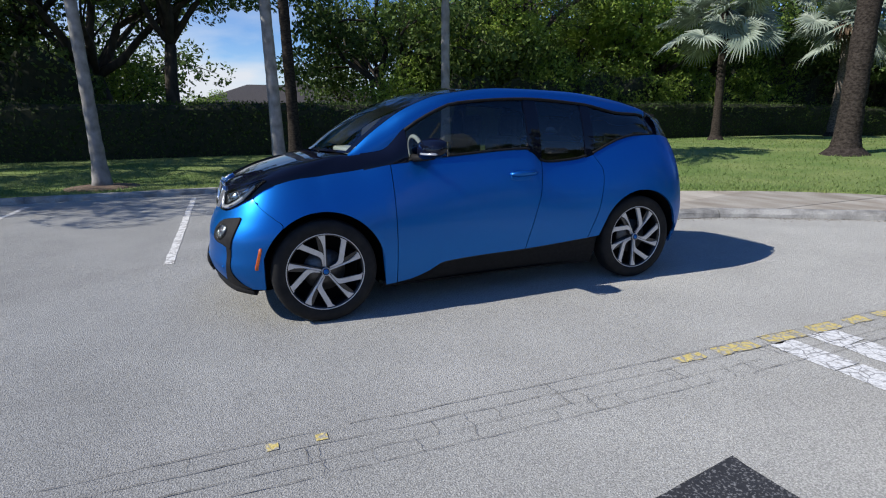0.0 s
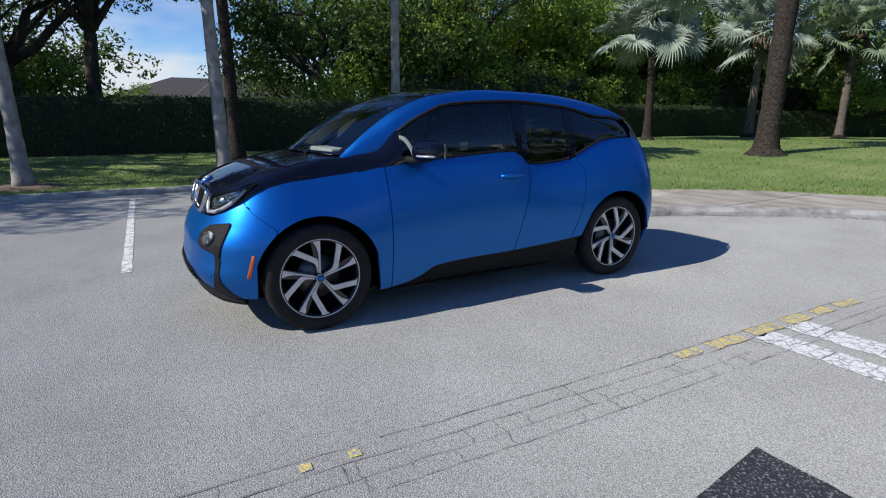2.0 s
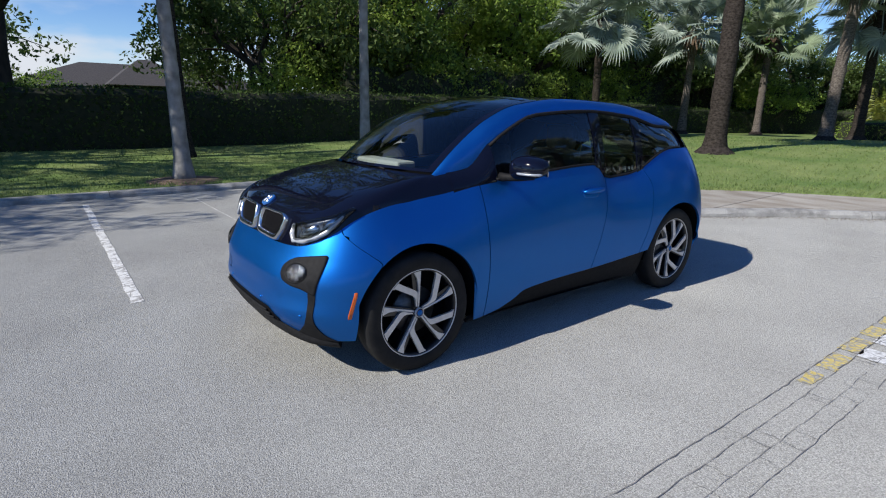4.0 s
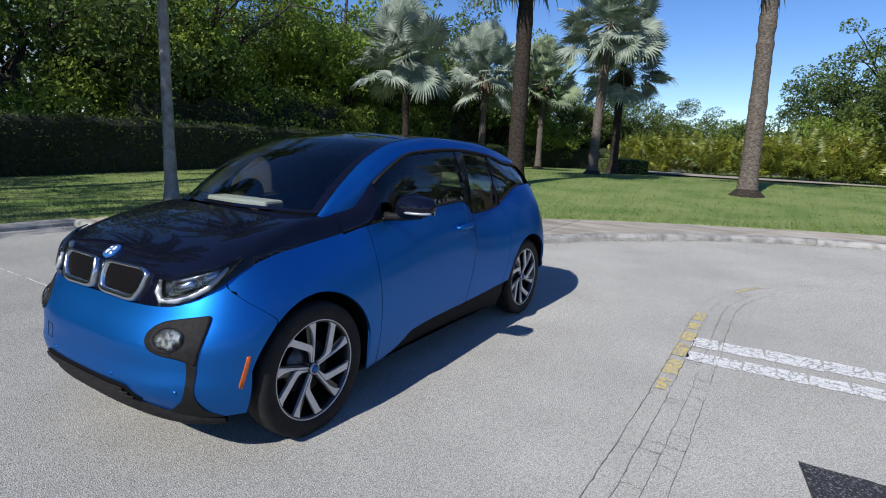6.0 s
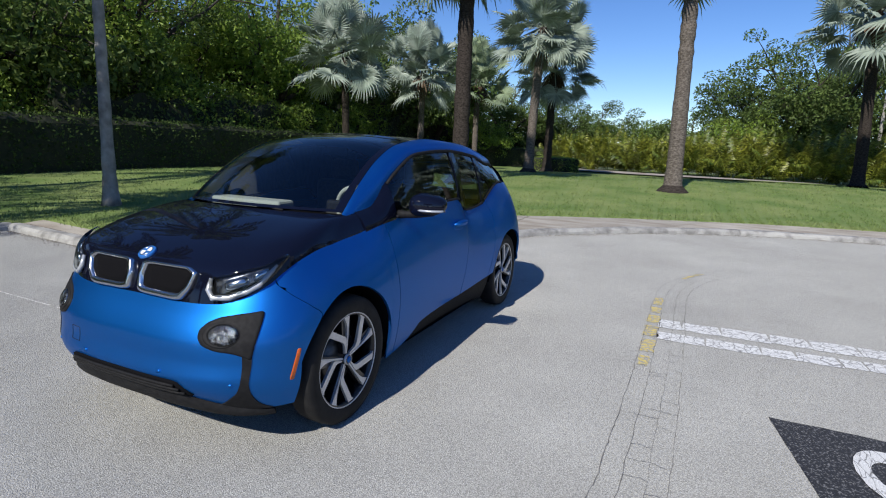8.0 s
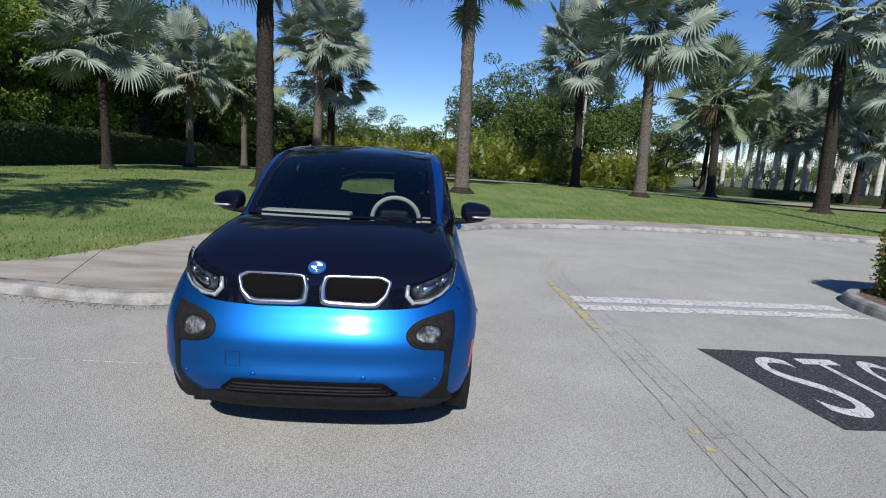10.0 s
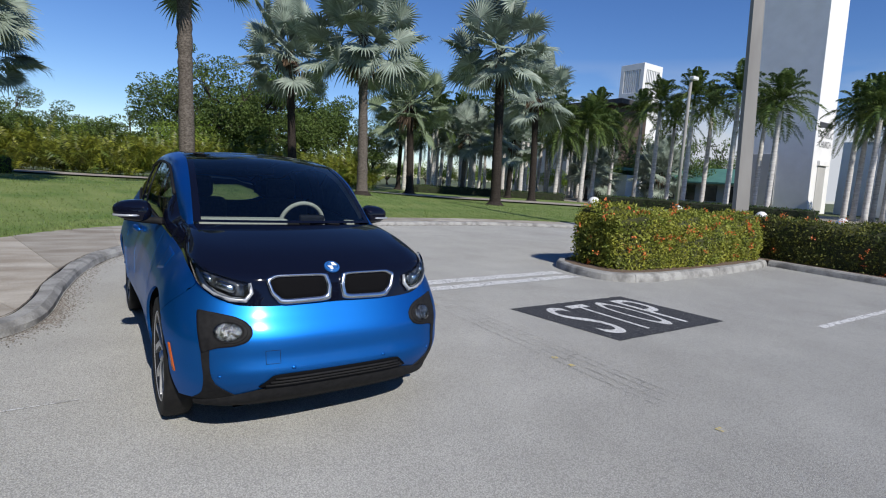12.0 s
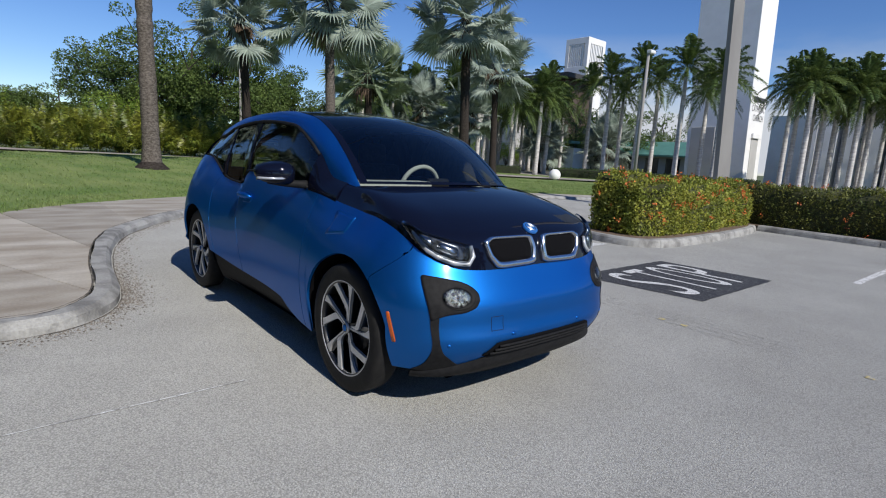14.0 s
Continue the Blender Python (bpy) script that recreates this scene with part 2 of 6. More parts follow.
M["bark_palm"] = mat("palm bark", (0.185, 0.16, 0.14), (0.075, 0.063, 0.054), scale=13, rough=0.95, spec=0.1, bump=0.9, bump_scale=22, stretch=(1, 1, 1.8), detail=10, fine=.25, fine_scale=30)
# palm bark again, darkened: mostly shade on the trunks put into the colour
M["bark_dark_shaded"] = mat("dark palm bark with shade", (0.060, 0.050, 0.043), (0.022, 0.018, 0.016), scale=13, rough=0.95, spec=0.08, bump=0.9, bump_scale=22, stretch=(1, 1, 1.8), detail=10, fine=.25, fine_scale=30)
M["bark_royal"] = mat("pale palm bark", (0.64, 0.62, 0.58), (0.42, 0.40, 0.375), scale=2.5, rough=0.9, bump=0.3, bump_scale=20, stretch=(1, 1, 4))
M["bark_slim"] = mat("mottled grey palm bark", (0.36, 0.35, 0.335), (0.16, 0.152, 0.142), scale=6, rough=0.9, bump=0.3, bump_scale=20, stretch=(1, 1, .8), spec=0.15, lo=.30, hi=.72, detail=10)
M["bark_oak"] = mat("tree bark", (0.075, 0.062, 0.05), (0.035, 0.03, 0.025), scale=6, rough=0.95, bump=0.8, bump_scale=20, stretch=(1, 1, 0.4))
M["leaf_oak"] = mat("dark green leaf", (0.080, 0.132, 0.036), (0.135, 0.190, 0.052), scale=0.5, rough=0.55, spec=0.2, island=0.48, leafy=0.32)
M["leaf_light"] = mat("light green leaf", (0.20, 0.30, 0.045), (0.28, 0.38, 0.07), scale=0.5, rough=0.5, spec=0.3, island=0.32, leafy=0.42)
M["leaf_hedge"] = mat("hedge leaf", (0.040, 0.066, 0.020), (0.064, 0.102, 0.028), scale=0.9, rough=0.7, spec=0.12, island=0.35, leafy=0.15)
# near-black green: the shade between hedge leaves put into the core's colour
M["hedge_shade_core"] = mat("shaded hedge inside", (0.016, 0.022, 0.010), (0.03, 0.034, 0.016), scale=9, rough=0.95)
# darkened leaf green, painting the lighter shade inside the flowering shrubs
M["ixora_shade_core"] = mat("shaded shrub inside", (0.075, 0.08, 0.025), (0.045, 0.05, 0.018), scale=9, rough=0.95)
M["leaf_ixora"] = mat("yellow green leaf", (0.36, 0.36, 0.06), (0.18, 0.225, 0.04), scale=3, rough=0.5, spec=0.25, island=0.38, leafy=0.2)
M["leaf_ixora_dark"] = mat("deep green shrub leaf", (0.19, 0.195, 0.04), (0.085, 0.11, 0.026), scale=3, rough=0.5, spec=0.25, island=0.38, leafy=0.2)
M["flower"] = mat("red flower", (0.66, 0.13, 0.035), (0.74, 0.24, 0.06), scale=9, rough=0.6, island=0.25, leafy=0.2)
M["leaf_royal"] = mat("royal palm leaf", (0.065, 0.108, 0.029), (0.12, 0.165, 0.042), scale=0.7, rough=0.45, spec=0.3, island=0.35, leafy=0.3)
M["leaf_areca"] = mat("yellow palm leaf", (0.25, 0.265, 0.035), (0.05, 0.095, 0.018), scale=0.9, rough=0.45, island=0.5, leafy=0.25)
M["stucco"] = mat("white stucco", (0.86, 0.855, 0.84), (0.80, 0.795, 0.775), scale=0.8, rough=0.9, fine=0.03, fine_scale=12)
M["greywall"] = mat("grey stucco wall", (0.47, 0.465, 0.45), (0.42, 0.415, 0.40), scale=0.6, rough=0.9)
M["brown"] = mat("dark brown cladding", (0.060, 0.040, 0.030), (0.085, 0.06, 0.045), scale=2, rough=0.7)
M["roof_black"] = mat("dark roof", (0.035, 0.034, 0.036), (0.055, 0.053, 0.052), scale=2, rough=0.8)
M["roof_green"] = mat("green metal roof", (0.115, 0.27, 0.215), (0.09, 0.22, 0.18), scale=1.0, rough=0.45)
M["roof_tile"] = mat("grey brown roof tile", (0.075, 0.066, 0.06), (0.045, 0.040, 0.037), scale=9, rough=0.85, bump=0.5)
M["terracotta"] = mat("orange roof tile", (0.36, 0.15, 0.075), (0.28, 0.11, 0.06), scale=5, rough=0.85)
M["pole"] = mat("concrete pole", (0.34, 0.33, 0.31), (0.27, 0.26, 0.245), scale=2, rough=0.85, stretch=(1, 1, 0.2))
M["lamp_white"] = mat("white lamp housing", (0.72, 0.72, 0.71), rough=0.5)
M["sign_dark"] = mat("dark lettering", (0.05, 0.05, 0.052), rough=0.6)
M["window_dark"] = mat("dark window", (0.02, 0.024, 0.028), rough=0.12, spec=0.7)


# ---- builders ----
def mesh(name, verts, faces, material, smooth=False):
    me = bpy.data.meshes.new(name)
    me.from_pydata([tuple(v) for v in verts], [], [tuple(f) for f in faces])
    me.materials.append(material)
    if smooth:
        me.polygons.foreach_set("use_smooth", [True] * len(me.polygons))
    me.update()
    return me


def part(name, me, parent=None, label="", material=None, smooth=None):
    """Links a mesh (or bmesh) as one object under a thing or a part."""
    if isinstance(me, bmesh.types.BMesh):
        data = bpy.data.meshes.new(name)
        me.normal_update()
        me.to_mesh(data)
        me.free()
        data.materials.append(material)
        if smooth:
            data.polygons.foreach_set("use_smooth", [True] * len(data.polygons))
        me = data
    ob = new(name, me)
    if parent:
        ob.parent = parent
    return tagged(ob, label)


def thing(name, label, category, group="", kind="", at=None):
    ob = new(name)
    ob.empty_display_size = 0.2
    if at is not None:
        ob.matrix_basis = at
    return tagged(ob, label, category, group, kind)


def curve1(*pts):
    """A smooth monotone function through a few (x, y) pairs."""
    xs, ys = np.array([p[0] for p in pts], float), np.array([p[1] for p in pts], float)
    order = np.argsort(xs)
    xs, ys = xs[order], ys[order]
    h, d = np.diff(xs), np.diff(ys) / np.diff(xs)
    m = np.zeros(len(xs))
    for i in range(1, len(xs) - 1):
        if d[i - 1] * d[i] > 0:
            w1, w2 = 2 * h[i] + h[i - 1], h[i] + 2 * h[i - 1]
            m[i] = (w1 + w2) / (w1 / d[i - 1] + w2 / d[i])
    m[0], m[-1] = d[0], d[-1]

    def f(x):
        x = min(max(x, xs[0]), xs[-1])
        i = min(max(int(np.searchsorted(xs, x)) - 1, 0), len(h) - 1)
        t = (x - xs[i]) / h[i]
        return float((1 + 2 * t) * (1 - t) ** 2 * ys[i] + t * (1 - t) ** 2 * h[i] * m[i] + t * t * (3 - 2 * t) * ys[i + 1] + t * t * (t - 1) * h[i] * m[i + 1])
    return f


def grid_mesh(name, fn, nu, nv, material, smooth=True, thick=0.0, flip=False, out=None):
    """A sheet of points fn(u, v), u and v from 0 to 1; out(place) tells which way it faces; thick folds its rim inward."""
    P = np.array([[tuple(fn(i / nu, j / nv)) for j in range(nv + 1)] for i in range(nu + 1)], float)
    verts = P.reshape(-1, 3)
    idx = lambda i, j: i * (nv + 1) + j
    du, dv = np.gradient(P, axis=0), np.gradient(P, axis=1)
    nrm = np.cross(du, dv).reshape(-1, 3)
    ln = np.linalg.norm(nrm, axis=1)
    nrm = nrm / (ln[:, None] + 1e-12)
    if out is not None:
        want = np.array([tuple(out(Vector(v))) for v in verts])
        flip = float((np.sum(nrm * want, 1) * ln).sum()) < 0
    if flip:
        nrm = -nrm
    faces = []
    for i in range(nu):
        for j in range(nv):
            f = (idx(i, j), idx(i + 1, j), idx(i + 1, j + 1), idx(i, j + 1))
            faces.append(f[::-1] if flip else f)
    n_skin = len(faces)
    verts = [tuple(v) for v in verts]
    if thick:
        rim = [idx(i, 0) for i in range(nu + 1)] + [idx(nu, j) for j in range(1, nv + 1)] + [idx(i, nv) for i in range(nu - 1, -1, -1)] + [idx(0, j) for j in range(nv - 1, 0, -1)]
        m, base = len(rim), len(verts)
        verts += [verts[k] for k in rim] + [tuple(np.array(verts[k]) - nrm[k] * thick) for k in rim]
        for k in range(m):
            a, b = base + k, base + (k + 1) % m
            f = (b, a, a + m, b + m)
            faces.append(f if not flip else f[::-1])
    me = bpy.data.meshes.new(name)
    me.from_pydata(verts, [], faces)
    me.materials.append(material)
    me.update()
    if smooth:
        me.polygons.foreach_set("use_smooth", [k < n_skin for k in range(len(me.polygons))])
    return me


def lathe(name, profile, n, material, axis="Y", smooth=True, closed=False):
    """A turned form: (radius, along) pairs round an axis."""
    verts, faces = [], []
    k = len(profile)
    for i in range(n):
        a = 2 * math.pi * i / n
        for r, h in profile:
            x, y = r * math.cos(a), r * math.sin(a)
            verts.append((x, h, y) if axis == "Y" else (x, y, h) if axis == "Z" else (h, x, y))
    for i in range(n):
        for j in range(k if closed else k - 1):
            a, b = i * k + j, i * k + (j + 1) % k
            c, d = ((i + 1) % n) * k + (j + 1) % k, ((i + 1) % n) * k + j
            faces.append((a, b, c, d))
    return mesh(name, verts, faces, material, smooth)


def box(name, size, at, material, bevel=0.0, turn=0.0, seg=2):
    bm = bmesh.new()
    bmesh.ops.create_cube(bm, size=1.0)
    bmesh.ops.scale(bm, vec=size, verts=bm.verts)
    if bevel:
        bmesh.ops.bevel(bm, geom=bm.edges[:], offset=bevel, segments=seg, affect="EDGES", profile=0.5)
    bmesh.ops.transform(bm, matrix=Matrix.Translation(at) @ Matrix.Rotation(turn, 4, "Z"), verts=bm.verts)
    me = bpy.data.meshes.new(name)
    bm.to_mesh(me)
    bm.free()
    me.materials.append(material)
    return me


def tube(points, radii, n=8, cap=True):
    """Vertices and faces of a tapered tube along points."""
    verts, faces = [], []
    pts = [Vector(p) for p in points]
    side = Vector((1, 0, 0))
    for i, p in enumerate(pts):
        d = (pts[min(i + 1, len(pts) - 1)] - pts[max(i - 1, 0)]).normalized()
        side = (side - d * side.dot(d))
        side = side.normalized() if side.length > 1e-4 else d.orthogonal().normalized()
        up = d.cross(side)
        for k in range(n):
            a = 2 * math.pi * k / n
            verts.append(p + (side * math.cos(a) + up * math.sin(a)) * radii[i])
    for i in range(len(pts) - 1):
        for k in range(n):
            a, b = i * n + k, i * n + (k + 1) % n
            faces.append((a, b, b + n, a + n))
    if cap:
        faces.append(tuple(range(n))[::-1])
        faces.append(tuple(range((len(pts) - 1) * n, len(pts) * n)))
    return verts, faces


def tube_mesh(name, points, radii, material, n=8, smooth=True):
    v, f = tube(points, radii, n)
    return mesh(name, v, f, material, smooth)


class Heap:
    """Collects vertices and faces of many small pieces into one mesh."""
    def __init__(self):
        self.v, self.f, self.n = [], [], 0

    def add(self, verts, faces):
        self.v.extend(verts)
        self.f.extend([tuple(i + self.n for i in f) for f in faces])
        self.n += len(verts)

    def mesh(self, name, material, smooth=False):
        return mesh(name, self.v, self.f, material, smooth)


def quads_mesh(name, centres, along, across, material):
    """Many separate quads by numpy: centre, half-vectors along and across."""
    c, a, b = (np.asarray(k, float) for k in (centres, along, across))
    n = len(c)
    v = np.stack([c - a, c + b * 0.9 - a * 0.1, c + a, c - b * 0.9 - a * 0.1], 1).reshape(-1, 3)
    me = bpy.data.meshes.new(name)
    me.vertices.add(4 * n)
    me.vertices.foreach_set("co", v.ravel())
    me.loops.add(4 * n)
    me.loops.foreach_set("vertex_index", np.arange(4 * n, dtype=np.int32))
    me.polygons.add(n)
    me.polygons.foreach_set("loop_start", np.arange(0, 4 * n, 4, dtype=np.int32))
    me.update(calc_edges=True)
    me.materials.append(material)
    return me

# ---- ground, road and lawn ----
def polyline(pts, step):
    """Points at an even step along a smooth curve through pts."""
    p = [np.array(k, float) for k in pts]
    p = [2 * p[0] - p[1]] + p + [2 * p[-1] - p[-2]]
    fine = []
    for i in range(1, len(p) - 2):
        for t in np.linspace(0, 1, 24, endpoint=False):
            a, b, c, d = p[i - 1:i + 3]
            fine.append(0.5 * (2 * b + (c - a) * t + (2 * a - 5 * b + 4 * c - d) * t * t + (3 * b - a - 3 * c + d) * t ** 3))
    fine = np.array(fine + [p[-2]])
    s = np.concatenate([[0], np.cumsum(np.linalg.norm(np.diff(fine, axis=0), axis=1))])
    at = np.linspace(0, s[-1], max(2, int(s[-1] / step)) + 1)
    return np.stack([np.interp(at, s, fine[:, k]) for k in range(fine.shape[1])], 1)


# foot of the kerb on the road side, from the parking bays round the corner and along the bend
KERB = [(-.95, -7.05), (-.80, -5.2), (-.62, -3.5), (-.46, -2.6), (-.44, -2.1), (-.56, -1.80), (-.90, -1.55), (-1.4, -1.43), (-2.2, -1.36), (-3.0, -1.25), (-3.7, -1.10), (-4.4, -.86), (-5.1, -.46), (-5.9, .10), (-6.6, .72),
        (-7.3, 1.48), (-7.9, 2.35), (-8.4, 3.3), (-8.75, 4.4), (-9.05, 6.0), (-9.2, 8.0), (-9.2, 10.0), (-8.8, 12.0), (-8.0, 14.0), (-6.9, 16.0), (-5.4, 18.0), (-3.4, 20.0)]
EDGE = [(40, -7.28), (22, -7.28), (12, -7.28), (5, -7.28), (0, -7.28), (-1.5, -7.1), (-1.35, -5.4), (-1.6, -4.15), (-2.6, -3.68), (-4.0, -3.22), (-5.4, -2.7), (-6.8, -1.85), (-7.9, -.65), (-8.7, .75), (-9.4, 2.4), (-10.05, 4.2), (-10.45, 6.3), (-10.55, 8.5), (-10.4, 10.5), (-9.9, 12.6),
        (-9.0, 15.0), (-7.7, 17), (-6.0, 19), (-3.8, 21.2)]
EDGE_F = polyline(EDGE, 0.4)


def smooth(a, b, x):
    t = np.clip((x - a) / (b - a), 0, 1)
    return t * t * (3 - 2 * t)


def lawn_z(x, y):
    """Height of the lawn: a low mound behind the pavement."""
    d = np.min(np.hypot(EDGE_F[:, 0] - x, EDGE_F[:, 1] - y))
    side = 1 - smooth(8, 19, y)
    return float(.108 + .38 * smooth(.5, 10, d) * (side * .92 + .08) * (1 - .55 * smooth(24, 33, -x)))


soil = mesh("ground", [(-900, -900, -.03), (900, -900, -.03), (900, 900, -.03), (-900, 900, -.03)], [(0, 1, 2, 3)], M["soil"])
tagged(new("ground", soil), "flat green land reaching to the horizon", "ground", kind="structure")
road = grid_mesh("road", lambda u, v: (-11.5 + 41.5 * u, -7.35 + 75 * v, 0.0), 20, 20, M["asphalt"], smooth=False, out=lambda p: (0, 0, 1))
tagged(new("road", road), "sun-bleached grey asphalt of a car park", "road", kind="structure")


def extrude_along(pts, profile, material, name, bumpy=0.0):
    """A profile of (outward, up) pairs along a line on the ground; outward is to the left of the line."""
    verts, faces = [], []
    k = len(profile)
    for i, p in enumerate(pts):
        d = pts[min(i + 1, len(pts) - 1)] - pts[max(i - 1, 0)]
        d = d / np.linalg.norm(d)
        nrm = np.array([-d[1], d[0]])
        for j, (o, h) in enumerate(profile):
            w = bumpy * noise.noise(Vector((p[0] * 2.2, p[1] * 2.2, j * 1.3))) if 0 < j < k - 1 else 0
            q = p + nrm * (o + w)
            verts.append((q[0], q[1], h + w * .6))
    for i in range(len(pts) - 1):
        for j in range(k - 1):
            a = i * k + j
            faces.append((a, a + k, a + k + 1, a + 1))
    faces += [tuple(range(k)), tuple(range((len(pts) - 1) * k, len(pts) * k))[::-1]]
    return mesh(name, verts, faces, material, False)


def kerb_run(pts, piece, flip, label, group, bumpy=0.012, width=.20, high=.10):
    run = thing("kerb", label, "kerb", kind="structure")
    line = polyline(pts, 0.10)
    n = max(1, int(round(len(line) * 0.10 / piece)))
    cut = np.linspace(0, len(line) - 1, n + 1).astype(int)
    sgn = -1 if flip else 1
    prof = [(0, -.02), (sgn * .012, .05), (sgn * .03, high - .03), (sgn * .055, high - .004), (sgn * .09, high), (sgn * width, high + .002), (sgn * width, -.02)]
    for a, b in zip(cut[:-1], cut[1:]):
        seg = line[a:b + 1].copy()
        if len(seg) > 3:
            seg[-1] = seg[-1] + (seg[-2] - seg[-1]) * .10
        me = extrude_along(seg, prof, M["kerb"], "kerbstone", bumpy)
        if flip:
            me.flip_normals()
        part("kerbstone", me, run)
    return line


kerb_line = kerb_run(KERB, 3.0, False, "weathered pale concrete kerb with a worn rounded edge", "kerbs", .020, .17)
kerb_run([(-1.05, -7.05), (4, -7.05), (10, -7.05), (20, -7.05), (30, -7.05)], 3.0, True, "weathered concrete kerb at the head of the parking bays", "kerbs")

# pavement slabs between kerb and lawn
pave = thing("pavement", "stained brownish concrete pavement along the kerb", "pavement", kind="structure")
inner = polyline(EDGE[5:], 0.05)
kl = polyline(KERB, 0.05)
outer = np.array([k + (lambda d: np.array([d[1], -d[0]]) * -.192)((kl[min(i + 1, len(kl) - 1)] - kl[max(i - 1, 0)]) / (np.linalg.norm(kl[min(i + 1, len(kl) - 1)] - kl[max(i - 1, 0)]) + 1e-9)) for i, k in enumerate(kl)])
N_SLAB = 17
for k in range(N_SLAB):
    ua, ub = (k + .0015) / N_SLAB, (k + .9985) / N_SLAB
    def slab(u, v, ua=ua, ub=ub):
        t = ua + (ub - ua) * u
        a, b = (np.array([np.interp(t * (len(q) - 1), np.arange(len(q)), q[:, k]) for k in (0, 1)]) for q in (outer, inner))
        p = a + (b - a) * (v * .985 + .004)
        return (p[0], p[1], .088 + .016 * v + .003 * math.sin(k * 2.1))
    part("paving_slab", grid_mesh("paving_slab", slab, 12, 3, M["slab"], smooth=False, thick=.08, out=lambda p: (0, 0, 1)), pave)

# lawn: from the pavement's inner edge out to the trees
FAR = [(40, -48), (22, -48), (12, -48), (5, -48), (0, -48), (-10, -48), (-22, -48), (-36, -48), (-44, -40), (-46, -30), (-46, -20), (-46, -11), (-46, -4), (-46, 2), (-46, 7), (-46, 11), (-45, 16), (-43, 21), (-40, 25), (-36, 29), (-31, 33), (-26, 36), (-20, 38)]
FAR_F = polyline(FAR, 0.4)


def lawn_pt(u, v):
    i, j = u * (len(EDGE_F) - 1), u * (len(FAR_F) - 1)
    a, b = EDGE_F[int(round(i))], FAR_F[int(round(j))]
    p = a + (b - a) * v ** 1.7
    return p


def lawn_fn(u, v):
    p = lawn_pt(u, v)
    return (p[0], p[1], lawn_z(p[0], p[1]) + .012 * noise.noise(Vector((p[0], p[1], 0))) - (.05 if v == 0 else 0))


tagged(new("lawn", grid_mesh("lawn", lawn_fn, 220, 46, M["lawn"], out=lambda p: (0, 0, 1))), "mown green lawn rising to a low mound", "lawn", kind="structure")
far_path = polyline([(-40, -9), (-35, -2), (-32, 5), (-29, 12), (-26, 19), (-22, 26), (-17, 32)], 1.0)
pv, pf = [], []
for i, p in enumerate(far_path):
    d = far_path[min(i + 1, len(far_path) - 1)] - far_path[max(i - 1, 0)]
    nrm = np.array([-d[1], d[0]]) / np.linalg.norm(d)
    for o in (-1.9, 1.9):
        q = p + nrm * o
        pv.append((q[0], q[1], lawn_z(*q) + .09))
pf = [(2 * i, 2 * i + 2, 2 * i + 3, 2 * i + 1) for i in range(len(far_path) - 1)]
tagged(new("path", mesh("path", pv, pf, M["slab"])), "pale concrete path beyond the lawn", "path", kind="structure")

# grass blades on the near part of the lawn
def blades(count):
    rng = np.random.default_rng(5)
    c, a, b = [], [], []
    while len(c) < count:
        u, v = rng.uniform(.03, .97), rng.uniform(0, 1) ** 1.15 * .62
        p = lawn_pt(u, v)
        if p[0] > 14:
            continue
        h = rng.uniform(.014, .032)
        ang = rng.uniform(0, 2 * math.pi)
        lean = rng.normal(0, .45, 2)
        z = lawn_z_fast(p[0], p[1])
        c.append((p[0] + rng.uniform(-.15, .15), p[1] + rng.uniform(-.15, .15), z + h * .8))
        a.append((lean[0] * h, lean[1] * h, h))
        w = rng.uniform(.004, .009) * (1 + 2.5 * v)
        b.append((math.cos(ang) * w, math.sin(ang) * w, 0))
    return quads_mesh("grass", c, a, b, M["grass"])


_gx, _gy = np.linspace(-48, 16, 129), np.linspace(-50, 40, 181)
_gz = np.array([[lawn_z(x, y) for y in _gy] for x in _gx])


def lawn_z_fast(x, y):
    i, j = (x + 48) / .5, (y + 50) / .5
    i0, j0 = min(max(int(i), 0), 127), min(max(int(j), 0), 179)
    fx, fy = i - i0, j - j0
    return float(_gz[i0, j0] * (1 - fx) * (1 - fy) + _gz[i0 + 1, j0] * fx * (1 - fy) + _gz[i0, j0 + 1] * (1 - fx) * fy + _gz[i0 + 1, j0 + 1] * fx * fy)


tagged(new("grass", blades(90000)), "short mown grass blades on the lawn", "grass", kind="stuff")


# road markings
def strip_on_road(name, pts, width, material, z=.004, jag=0.0):
    v, f = [], []
    for i, p in enumerate(pts):
        d = pts[min(i + 1, len(pts) - 1)] - pts[max(i - 1, 0)]
        nrm = np.array([-d[1], d[0]]) / (np.linalg.norm(d) + 1e-9)
        for o in (-1, 1):
            w = width / 2 * (1 + jag * random.uniform(-1, 1))
            q = p + nrm * o * w
            v.append((q[0], q[1], z))
    f = [(2 * i, 2 * i + 1, 2 * i + 3, 2 * i + 2) for i in range(len(pts) - 1)]
    me = mesh(name, v, [k[::-1] for k in f], material)
    return me


bar = thing("stop_line", "double white stop line, cracked and worn", "road marking", kind="structure")
for x0, x1 in ((-1.02, -1.22), (-1.36, -1.60)):
    y = 2.24
    end = 5.52
    while y < end:
        ln = min(random.uniform(.16, .42), end - y)
        xa, xb = x0 + random.uniform(-.012, .012) - (y - 2.2) * .045, x1 + random.uniform(-.012, .012) - (y - 2.2) * .045
        part("paint_patch", strip_on_road("paint_patch", np.array([[(xa + xb) / 2, y + .006], [(xa + xb) / 2 + random.uniform(-.01, .01), y + ln / 2], [(xa + xb) / 2 - .01, y + ln - .006]]), abs(xa - xb), M["white_paint"], jag=.06), bar)
        y += ln
